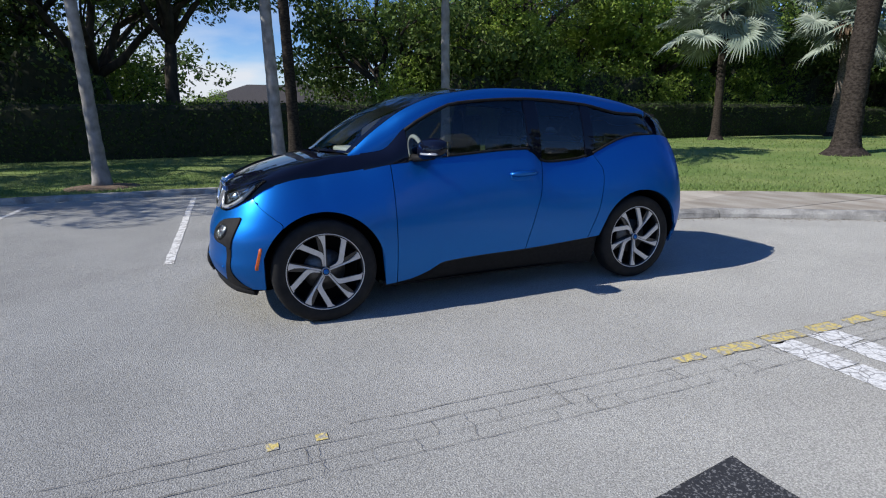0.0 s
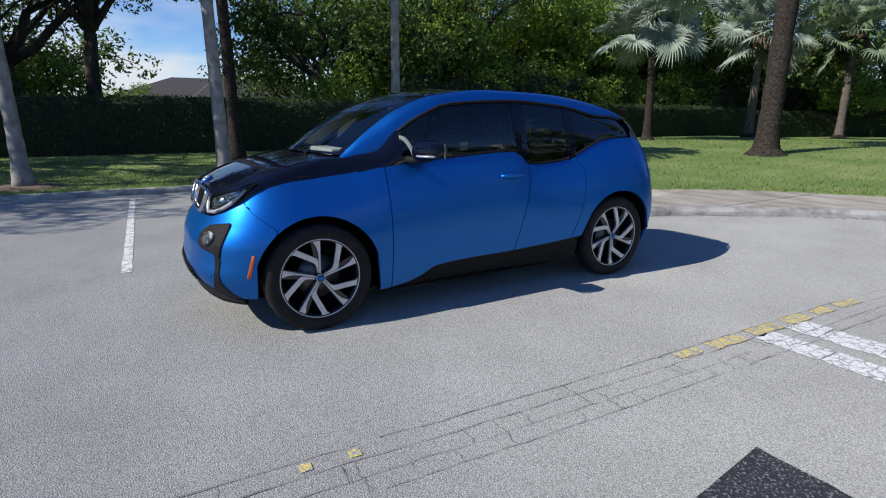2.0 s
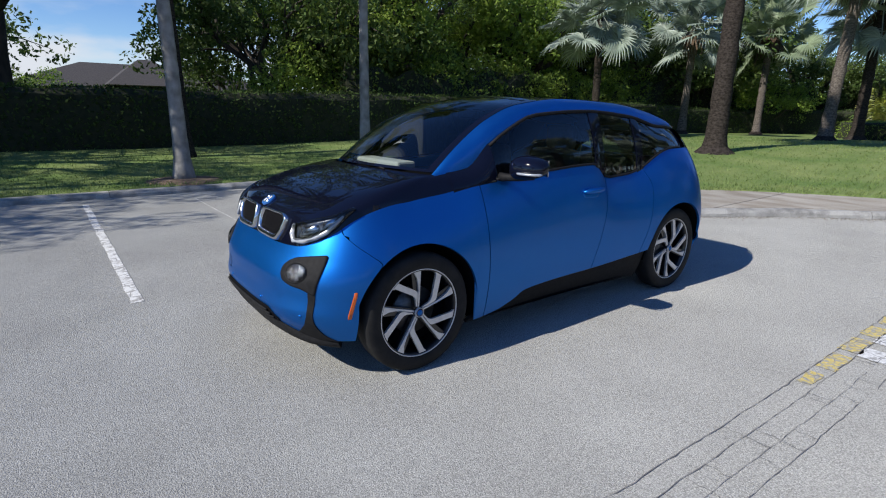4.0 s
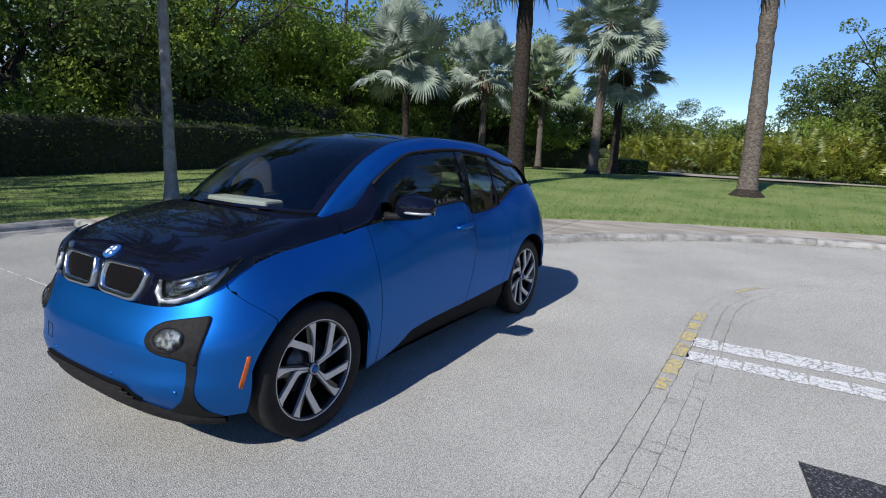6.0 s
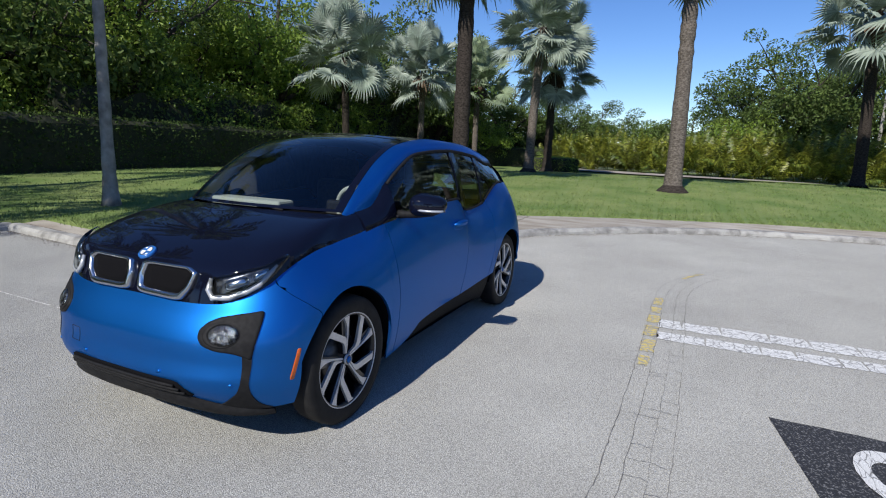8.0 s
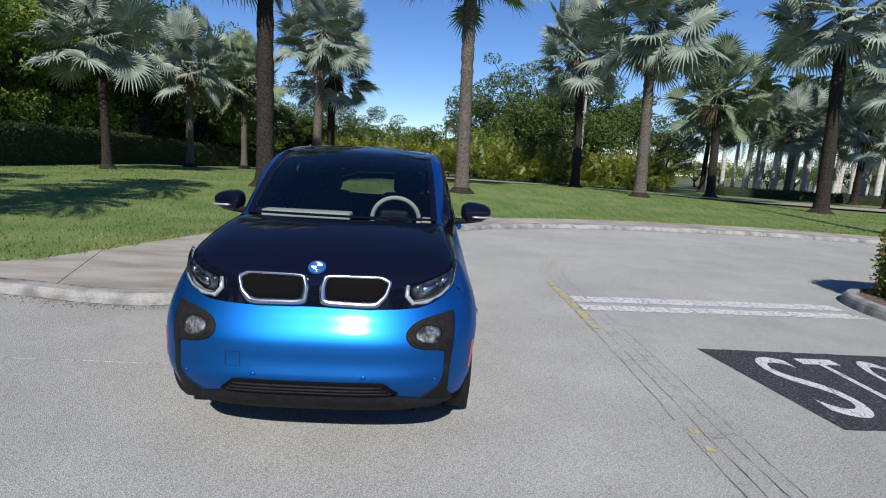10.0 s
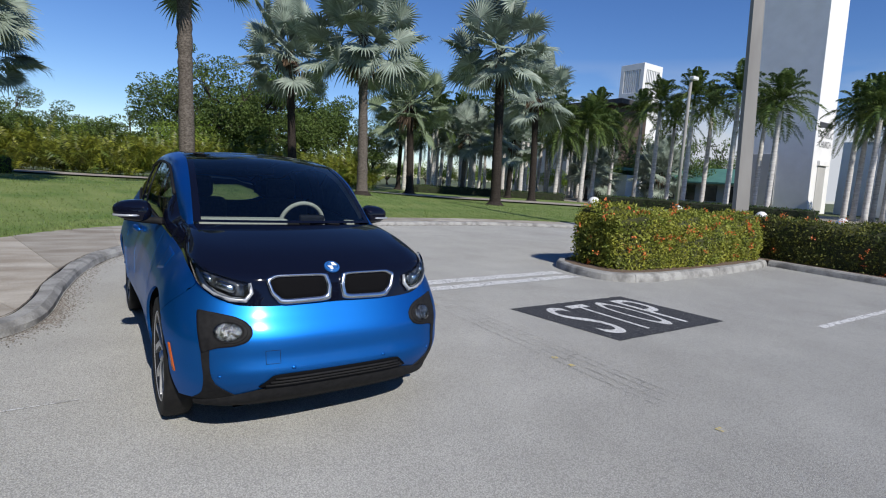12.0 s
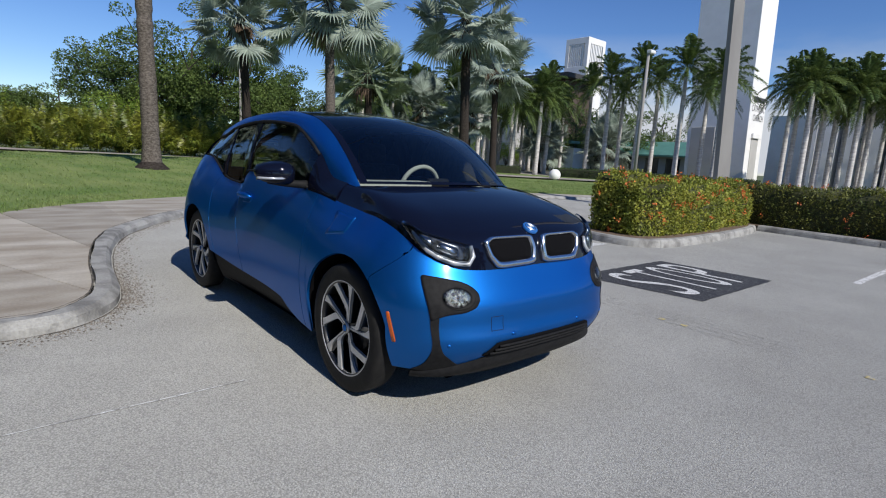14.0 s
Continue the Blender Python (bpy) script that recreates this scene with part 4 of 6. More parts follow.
bumper = part("front_bumper", grid_mesh("front_bumper", fascia, 120, 34, M["paint"], thick=0.016, out=AWAY), car)


def tail(u, v):
    q = -1.626 - (1.985 - 1.626) * (1 - abs(2 * u - 1))
    z = ZFRONT(1.9) + (ZB(q) - ZFRONT(1.9)) * v
    return mirrored(skin(q, z), 1 if u < 0.5 else -1)


part("rear_bumper", grid_mesh("rear_bumper", tail, 40, 16, M["paint"], thick=0.016, out=AWAY), car)


def lip_fn(u, v):
    k = 1 - abs(2 * u - 1)
    q = 1.528 + (1.985 - 1.528) * k
    rise = .250 + .082 * min(k * 1.7, 1) ** 1.3
    z = .212 + (rise - .212) * v
    return mirrored(skin(q, z, (.004 + .026 * math.sin(math.pi * v) * v ** .3) * min(1, .25 + 3 * k)), 1 if u < 0.5 else -1)


part("chin", grid_mesh("chin", lip_fn, 60, 6, M["plastic"], thick=0.03, out=AWAY), bumper, "matt black chin spoiler")
grille_low = part("lower_intake", patch("lower_intake", lambda y, z, d: Vector((nose_x(y, z) - .004 + d, y, z)),
                  [(-.36, .405), (.36, .405), (.44, .33), (-.44, .33)], M["dark"], 1, off=0.014, r=0.12, rings=4), bumper, "black lower air intake")
for k in range(3):
    z = .345 + .019 * k
    half = .40 - .022 * k
    pts = [(nose_x(y, z) + .014, y, z) for y in np.linspace(-half, half, 15)]
    part("slat", tube_mesh("slat", pts, [.007] * 15, M["plastic"], 6), grille_low)
STRIP_O = curve1((.262, 1.528), (.285, 1.556), (.32, 1.573), (.42, 1.584), (.56, 1.581))
STRIP_I = curve1((.262, 1.74), (.29, 1.69), (.33, 1.652), (.37, 1.622), (.43, 1.609), (.56, 1.612))
for s, _ in sides:
    sur = part("fog_lamp_surround", patch("fog_lamp_surround", skin, [(1.557, .730), (1.600, .7225), (1.640, .715), (1.695, .700), (1.728, .677), (1.748, .646), (1.749, .612), (1.732, .580), (1.695, .562), (1.640, .554), (1.610, .540), (1.583, .522), (1.577, .570), (1.570, .625), (1.563, .680)], M["plastic"], s, off=0.006, r=0.32, rings=8), bumper, "matt black fog lamp surround")
    part("corner_strip", grid_mesh("corner_strip", lambda u, v, s=s: mirrored(skin(STRIP_O(.262 + .29 * v) + (STRIP_I(.262 + .29 * v) - STRIP_O(.262 + .29 * v)) * u, .262 + .29 * v, .005), s), 8, 22, M["plastic"], thick=.01, out=AWAY), sur)
    cq, cz, rq, rz = 1.680, .628, .056, .052
    ring = [(cq + rq * math.cos(a), cz + rz * math.sin(a)) for a in np.linspace(0, 2 * math.pi, 16, endpoint=False)]
    inner = [(cq - .007 + (p[0] - cq) * .84, cz + (p[1] - cz) * .84) for p in ring]
    lens = [(cq - .008 + (p[0] - cq) * .80, cz + (p[1] - cz) * .80) for p in ring]
    part("bezel", frame_on("bezel", skin, ring, inner, M["plastic"], s, 0.006, 0.004, r=0.3), sur)
    part("lamp_bowl", patch("lamp_bowl", skin, lens, M["bowl"], s, off=0.0095, dome=-0.002, r=0.3, rings=3), sur, "faceted fog lamp reflector")
    part("lamp_glass", outward(patch("lamp_glass", skin, lens, M["lens"], s, off=0.012, dome=0.008, r=0.3, rings=4)), sur, "round clear fog lamp lens")
    part("parking_sensor", patch("parking_sensor", skin, [(1.633, .397), (1.645, .397), (1.645, .413), (1.633, .413)], M["paint"], s, off=0.003, dome=.002, r=0.4, rings=2), bumper)
    part("parking_sensor", patch("parking_sensor", skin, [(1.855, .426), (1.867, .426), (1.867, .442), (1.855, .442)], M["paint"], s, off=0.003, dome=.002, r=0.4, rings=2), bumper)
part("filler_flap", patch("filler_flap", skin, [(1.02, .815), (1.21, .845), (1.235, .935), (1.04, .955)], M["paint"], -1, off=0.0012, r=0.10, rings=3, skirt=.004), car)
tow = [(1.785, .462), (1.826, .462), (1.826, .53), (1.785, .53), (1.785, .462)]
tow_pts = [mirrored(skin(p[0] + (q[0] - p[0]) * t, p[1] + (q[1] - p[1]) * t, .0005), -1) for p, q in zip(tow[:-1], tow[1:]) for t in (0, .25, .5, .75)]
part("tow_cover_seam", tube_mesh("tow_cover_seam", tow_pts + tow_pts[:1], [.0013] * (len(tow_pts) + 1), M["plastic"], 5), bumper)

# bonnet with lamps, twin grille and badge
def hood(u, v):
    k = 1 - abs(2 * u - 1)
    return mirrored(hood_skin(.80 + (1.985 - .80) * k, v ** 1.5), 1 if u < 0.5 else -1)


bonnet = part("bonnet", grid_mesh("bonnet", hood, 90, 34, M["gloss"], out=AWAY), car, "gloss black bonnet")
for s, _ in sides:
    hl_out = [(1.735, .006), (1.745, .047), (1.66, .056), (1.56, .060), (1.485, .085), (1.47, .06), (1.535, .010), (1.63, .004)]
    lamp = part("headlight", patch("headlight", hood_skin, hl_out, M["dark"], s, off=0.003, r=0.2, rings=4), bonnet, "swept-back headlight with a bright U-shaped rim")
    shrink = lambda pts, k, dx=0.0: [(1.635 + (p[0] - 1.635) * k + dx, .034 + (p[1] - .034) * k) for p in pts]
    # bright U along the inner end, the underside and the outer end
    u_pts = [hood_skin(q, h, .012) for q, h in ((1.737, .046), (1.742, .024), (1.725, .010), (1.675, .0085), (1.62, .0095), (1.578, .014), (1.552, .025), (1.534, .037), (1.521, .048))]
    part("light_rim", tube_mesh("light_rim", [mirrored(p, s) for p in u_pts], [.009, .013, .014, .014, .014, .014, .012, .010, .006], M["light_pipe"], 8), lamp, "chrome U-shaped light rim")
    part("reflector_panel", patch("reflector_panel", hood_skin, [(1.718, .016), (1.722, .044), (1.62, .050), (1.545, .052), (1.575, .022)], M["lamp_inner"], s, off=0.0065, r=0.2, rings=3), lamp)
    bowl = [(1.69, .020), (1.695, .040), (1.625, .044), (1.61, .022)]
    part("projector", patch("projector", hood_skin, bowl, M["chrome"], s, off=0.010, dome=.012, r=0.35, rings=3), lamp)
    part("projector", patch("projector", hood_skin, [(1.60, .024), (1.605, .044), (1.55, .050), (1.545, .030)], M["chrome"], s, off=0.010, dome=.010, r=0.35, rings=3), lamp)
    part("lens", outward(patch("lens", hood_skin, shrink(hl_out, .98), M["lens"], s, off=0.022, dome=.006, r=0.2, rings=4, skirt=.016)), lamp, "clear headlight lens")
    k_out = [(1.972, .002), (1.976, .034), (1.966, .070), (1.815, .072), (1.785, .056), (1.800, .022), (1.830, .001)]
    k_in = [(1.959, .0135), (1.962, .034), (1.956, .060), (1.824, .062), (1.801, .050), (1.813, .027), (1.838, .013)]
    grille = part("kidney_grille", frame_on("kidney_grille", hood_skin, k_out, k_in, M["chrome"], s, 0.003, 0.020, r=0.22), bonnet, "satin chrome twin grille frame")
    part("grille_insert", patch("grille_insert", hood_skin, k_in, M["dark"], s, off=0.008, r=0.22, rings=3), grille, "closed black grille insert")
bc = hood_skin(1.985, .120, .004)
bn = (hood_skin(1.985, .120, .02) - hood_skin(1.985, .120, .004)).normalized()
B = Matrix.Translation((bc.x, 0, bc.z)) @ Vector((bn.x, 0, bn.z)).to_track_quat("Z", "Y").to_matrix().to_4x4()
badge = part("badge", lathe("badge", [(0.0001, .006), (.022, .0065), (.030, .008), (.041, .008), (.044, .004), (.044, -.006)], 28, M["badge_blue"], "Z"), bonnet, "round blue badge with a bright ring")
badge.matrix_basis = B
for a0 in (0, math.pi):
    v = [(0, 0, .0095)] + [(.029 * math.cos(a0 + a), .029 * math.sin(a0 + a), .0095) for a in np.linspace(0, math.pi / 2, 8)]
    part("badge_quarter", mesh("badge_quarter", v, [(0, i, i + 1) for i in range(1, 8)], M["badge_white"]), badge)
part("badge_ring", lathe("badge_ring", [(.028, .008), (.029, .0105), (.0315, .0105), (.0325, .008)], 28, M["chrome"], "Z"), badge)

# roof, rails and glass
for s, _ in sides:
    def rail(u, v, s=s, x0=1.06, x1=-1.53):
        x = x0 + (x1 - x0) * u
        a, b = Vector((x, WT_Y(x), WT_Z(x))), Vector((x, RE_Y(x), RE_Z(x)))
        p = a.lerp(b, v)
        k = math.sin(math.pi * v) * min(1, (1.06 - x) * 4)
        return mirrored(p + Vector((0, .020 * k, .012 * k)), s)
    part("roof_rail", grid_mesh("roof_rail", rail, 60, 6, M["paint"], thick=0.02, out=AWAY), car, "blue windscreen pillar and roof rail")
    part("spoiler_end", grid_mesh("spoiler_end", lambda u, v, s=s: rail(u, v, s, -1.532, -1.76), 10, 6, M["gloss"], thick=0.02, out=AWAY), car)
    # front door glass, rear glass, quarter glass; black frames round them
    def pane(x0, x1, lo, hi, name, material, label, s=s):
        def fn(u, v):
            x = x0 + (x1 - x0) * u
            z = lo(x) + (hi(x) - lo(x)) * v
            return mirrored(window_skin(x, max(z, lo(x))), s)
        return part(name, outward(grid_mesh(name, fn, 26, 10, material)), car, label)
    top = lambda x: WT_Z(x) + .006
    bot = lambda x: ZB(x) - .012
    sash = pane(.66, -.285, bot, top, "front_window", M["tinted"], "tinted front door window")
    pane(-.365, -.80, bot, top, "rear_window", M["privacy"], "dark rear door window")
    pane(-.865, -1.50, bot, top, "quarter_window", M["privacy"], "dark rear quarter window")
    def post(x0, x1, name, material, parent=car, s=s, off=.006):
        def fn(u, v):
            x = x0 + (x1 - x0) * u
            z = bot(x) + (top(x) - bot(x)) * v
            return mirrored(window_skin(x, z, off), s)
        return part(name, grid_mesh(name, fn, 4, 10, material, thick=0.03, out=AWAY), parent)
    post(-.272, -.385, "pillar_trim", M["gloss"])
    post(-.79, -.875, "pillar_trim", M["gloss"])
    post(-1.49, -1.74, "tail_trim", M["gloss"], off=.004)
    # black triangle before the front window
    def sail(u, v, s=s):
        x = .665 + (.98 - .665) * u
        lo, hi = ZB(x) - .01, WT_Z(x) + .008
        z = lo + (max(hi, lo + .01) - lo) * v
        zb, zt = ZB(x) - .02, max(WT_Z(x), ZB(x) + .03)
        return mirrored(window_skin(x, z, .005), s)
    part("mirror_triangle", grid_mesh("mirror_triangle", sail, 10, 8, M["gloss"], thick=0.03, out=AWAY), car)
    for x0, x1, up in ((.665, -.28, 0), (-.37, -.80, 0), (-.86, -1.49, 0), (.665, -1.49, 1)):
        n = 26
        pts = [mirrored(window_skin(x0 + (x1 - x0) * k / n, (bot(x0 + (x1 - x0) * k / n) + .018) if not up else top(x0 + (x1 - x0) * k / n) - .012, .006), s) for k in range(n + 1)]
        part("window_seal", tube_mesh("window_seal", pts, [.011 if up else .009] * (n + 1), M["plastic"], 6), car)
    # door mirror
    def shell(u, v, s=s):
        a, b = 2 * math.pi * u, math.pi * (v - .5)
        sg = lambda k, e: math.copysign(abs(k) ** e, k)
        cx, cy, cz = sg(math.cos(b), .75) * sg(math.cos(a), .8), sg(math.cos(b), .75) * sg(math.sin(a), .55), sg(math.sin(b), .75)
        w = 1 - .22 * cy
        return Vector((.545 + .075 * cx * w - .02 * cy, s * (.892 + .112 * cy), 1.126 + .066 * cz * w - .010 * cx))
    mirror = part("door_mirror", grid_mesh("door_mirror", shell, 28, 14, M["gloss"], out=lambda p, s=s: p - Vector((.545, s * .89, 1.126))), car, "gloss black door mirror with a bright strip")
    part("mirror_arm", tube_mesh("mirror_arm", [(.63, s * .71, 1.062), (.61, s * .76, 1.062), (.585, s * .84, 1.066), (.56, s * .94, 1.072)], [.030, .024, .022, .012], M["plastic"], 10), mirror)
    stp = [(.556 + .074 * math.cos(a), s * (.895 + .108 * math.sin(a)), 1.096) for a in np.linspace(-.35, 1.5, 12)]
    part("mirror_strip", tube_mesh("mirror_strip", stp, [.004] + [.0075] * 10 + [.004], M["light_pipe"], 8), mirror, "bright indicator strip")
    part("mirror_glass", box("mirror_glass", (.006, .165, .095), (.478, s * .892, 1.126), M["chrome"], .0), mirror)


def roof_fn(u, v):
    x = .13 - 1.79 * u
    a = 2 * v - 1
    crown = .018 + .010 * u
    xe = x + .05 * (1 - a * a) * (1 - u) - .06 * (1 - a * a) * u
    return Vector((xe, a * RE_Y(x), RE_Z(x) + crown * (1 - a * a) * (1 - .5 * max(u - .8, 0) * 5 * .4)))


part("roof", grid_mesh("roof", roof_fn, 30, 20, M["gloss"], out=AWAY), car, "gloss black roof panel")


def screen_fn(u, v, off=0.0):
    x = 1.05 - .92 * u
    a = 2 * v - 1
    c = 1 - a * a
    return Vector((x + c * (.17 * (1 - u) + .05 * u) + off * .6, a * RE_Y(x), RE_Z(x) + c * (.012 + .024 * u) + off * .8))


part("windscreen", outward(grid_mesh("windscreen", screen_fn, 24, 24, M["glass"])), car, "raked clear windscreen")
for name, uv in (("frit_bottom", lambda k, w: (w * .018, .03 + .94 * k)), ("frit_top", lambda k, w: (1 - w * .07, .03 + .94 * k)),
                 ("frit_side", lambda k, w: (k, w * .035)), ("frit_side", lambda k, w: (k, 1 - w * .035))):
    part(name, grid_mesh(name, lambda u, v, uv=uv: screen_fn(*uv(u, v), .003), 24, 2, M["gloss"]), car)


def hatch(u, v):
    k = 1 - abs(2 * u - 1)
    s = 1 if u < 0.5 else -1
    q = -1.42 - (1.985 - 1.42) * k
    b = skin(q, ZB(q))
    xt = -1.50 - .16 * min(k * 1.6, 1)
    t = Vector((xt - .03, RE_Y(-1.6) * (1 - k) ** .7, RE_Z(-1.62) + .02 + .04 * k))
    p = b.lerp(t, v)
    return mirrored(p + Vector((-.05, 0, .02)) * math.sin(math.pi * v), s)


part("tailgate", outward(grid_mesh("tailgate", hatch, 40, 12, M["hatch_glass"])), car, "dark glass tailgate")
part("spoiler", grid_mesh("spoiler", lambda u, v: Vector((-1.58 - .13 * v, (2 * u - 1) * .46, 1.372 - .03 * v + .028 * (1 - (2 * u - 1) ** 2))), 16, 3, M["gloss"], thick=.025, out=AWAY), car)

# wiper
for pts in ([(1.20, .30, 1.104), (1.165, .05, 1.114), (1.10, -.30, 1.108)], [(1.19, .10, 1.104), (1.11, .34, 1.108)]):
    part("wiper", tube_mesh("wiper", pts, [.006] * len(pts), M["plastic"], 6), car)

# underside, floor and cabin
part("underbody", grid_mesh("underbody", lambda u, v: Vector((-1.80 + 3.60 * u, (2 * v - 1) * (.52 if abs(-1.80 + 3.60 * u) > .86 else .74), .185)), 40, 8, M["dark"]), car)
for s, _ in sides:
    part("side_lining", grid_mesh("side_lining", lambda u, v, s=s: Vector((-.86 + 1.70 * u, s * (.70 - .02 * v), .19 + .80 * v)), 6, 4, M["dark"]), car)
part("bulkhead", grid_mesh("bulkhead", lambda u, v: Vector((.90 - .1 * v, (2 * u - 1) * .70, .19 + .80 * v)), 6, 4, M["dark"]), car)
part("rear_lining", grid_mesh("rear_lining", lambda u, v: Vector((-.95 - .50 * v, (2 * u - 1) * .60, .19 + .80 * v)), 6, 4, M["dark"]), car)
dash = part("dashboard", grid_mesh("dashboard", lambda u, v: Vector((1.14 - .52 * v - .12 * (2 * u - 1) ** 2 * (1 - v), (2 * u - 1) * .655, 1.045 + .01 * v - .10 * max(v - .7, 0) * 3)), 14, 8, M["dark"], thick=.12, out=AWAY), car)
part("dash_trim", box("dash_trim", (.15, .64, .050), (.86, -.29, 1.085), M["trim_light"], .016), dash, "pale grey dashboard shelf")
part("dash_trim", box("dash_trim", (.08, .11, .040), (.84, .55, 1.078), M["trim_light"], .014), dash)
part("instrument_pod", box("instrument_pod", (.05, .20, .08), (.66, .30, 1.08), M["plastic"], .02), dash)
wheelrim = []
for k in range(33):
    a = 2 * math.pi * k / 32
    wheelrim.append((.44 + .08 * math.sin(a) * .5, .30 + .175 * math.cos(a), 1.03 + .165 * math.sin(a)))
sw = part("steering_wheel", tube_mesh("steering_wheel", wheelrim, [.017] * 33, M["trim_light"], 8), car, "pale rimmed steering wheel")
part("wheel_spokes", box("wheel_spokes", (.04, .26, .06), (.44, .30, 1.02), M["plastic"], .02), sw)
for y in (.36, -.36):
    seat = part("seat", box("seat", (.13, .46, .66), (-.26, y, .86), M["seat"], .06, seg=3), car)
    part("headrest", box("headrest", (.09, .26, .18), (-.33, y, 1.27), M["seat"], .04, seg=3), seat)
    part("seat_cushion", box("seat_cushion", (.46, .46, .16), (.02, y, .50), M["seat"], .06), seat)
part("rear_bench", box("rear_bench", (.16, 1.02, .56), (-.95, 0, .84), M["seat"], .06), car)
part("rear_view_mirror", box("rear_view_mirror", (.03, .22, .06), (.30, 0, 1.43), M["dark"], .014), car)
for s, _ in sides:
    def inner(u, v, s=s):
        x = .98 - .86 * u
        return mirrored(Vector((x - .12 * v, RE_Y(x) - .014 + .03 * v, RE_Z(x) - .018 - .03 * v)), s)
    part("pillar_lining", grid_mesh("pillar_lining", inner, 12, 1, M["trim_light"]), car)
part("headliner", grid_mesh("headliner", lambda u, v: Vector((.08 - 1.55 * u, (2 * v - 1) * .50, RE_Z(.08 - 1.55 * u) + .004)), 10, 6, M["seat"]), car)

# wheels
def wheel(s, x, turn):
    w = part("wheel", lathe("wheel", [(.253, -.068), (.268, -.074), (.30, -.077), (.333, -.072), (.344, -.056), (.3470, -.02), (.3470, .02), (.344, .056), (.333, .072), (.30, .077), (.268, .074), (.253, .068), (.246, .0)],
                            56, M["tyre"], "Y", closed=True), car, "narrow black tyre on a turbine-style alloy wheel")
    w.matrix_basis = Matrix.Translation((x, s * .747, HUB)) @ Matrix.Rotation(radians(turn), 4, "Y") @ (Matrix.Identity(4) if s > 0 else Matrix.Rotation(math.pi, 4, "Z"))
    rim = part("rim", lathe("rim", [(.2535, .060), (.2555, .066), (.249, .067), (.243, .060), (.238, .03), (.232, -.05), (.2535, -.07)], 48, M["rim_black"], "Y"), w, "black rim with machined silver spokes")
    part("rim_edge", lathe("rim_edge", [(.2585, .0655), (.258, .0700), (.2525, .0692), (.2520, .0650)], 56, M["alloy"], "Y"), rim)
    def spoke(pts, a0, depth=.016, back=0.0):
        bm = bmesh.new()
        top, low = [], []
        e, n = Vector((math.cos(a0), 0, math.sin(a0))), Vector((-math.sin(a0), 0, math.cos(a0)))
        for u, t in pts:
            r = math.hypot(u, t)
            c = e * u + n * t + Vector((0, .063 - .020 * max(1 - r / .25, 0) ** 1.5 - back, 0))
            top.append(bm.verts.new(c))
            low.append(bm.verts.new(c - Vector((0, depth, 0))))
        bm.faces.new(top)
        for k in range(len(top)):
            bm.faces.new((top[k], low[k], low[(k + 1) % len(top)], top[(k + 1) % len(top)]))
        bmesh.ops.recalc_face_normals(bm, faces=bm.faces[:])
        return bm
    straight = [(.030, .0055), (.14, .0055), (.2520, .007), (.2480, -.046), (.232, -.034), (.205, -.018), (.165, -.008), (.13, -.0055), (.030, -.0055)]
    bent = [(.034, -.0105), (.092, -.0085), (.112, -.0085), (.124, -.013), (.133, -.023), (.196, -.136), (.210, -.140), (.172, -.186), (.168, -.172), (.170, -.160), (.108, -.046), (.096, -.031), (.080, -.022), (.034, -.0165)]
    for k in range(5):
        a0 = 2 * math.pi * k / 5 + radians(18)
        part("spoke", spoke(straight, a0), rim, material=M["alloy"])
        part("spoke", spoke(bent, a0), rim, material=M["alloy"])
        part("spoke_backing", spoke([(.03, -.016), (.24, -.05), (.25, .012), (.03, .012)], a0, .03, .012), rim, material=M["rim_black"])
    cap = part("hub_cap", lathe("hub_cap", [(.0001, .064), (.021, .063), (.027, .058), (.029, .04)], 24, M["rim_black"], "Y"), rim, "small dark hub cap")
    part("hub_badge", lathe("hub_badge", [(.0001, .0665), (.016, .0660), (.0175, .0635)], 20, M["paint"], "Y"), rim, "small blue hub badge")
    part("hub_ring", lathe("hub_ring", [(.024, .0615), (.0255, .0635), (.028, .062), (.029, .05)], 24, M["alloy"], "Y"), rim)
    part("brake_disc", lathe("brake_disc", [(.0001, .0), (.14, .0), (.14, -.02)], 32, M["steel"], "Y"), w)
    part("wheel_backing", lathe("wheel_backing", [(.0001, -.05), (.235, -.05)], 32, M["dark"], "Y"), w)


for s, _ in sides:
    for x in (AXLE, -AXLE):
        wheel(s, x, {(1, True): 0, (1, False): 31, (-1, True): 14, (-1, False): 50}[(s, x > 0)])

# ---- plants ----
rnd = random.Random(11)


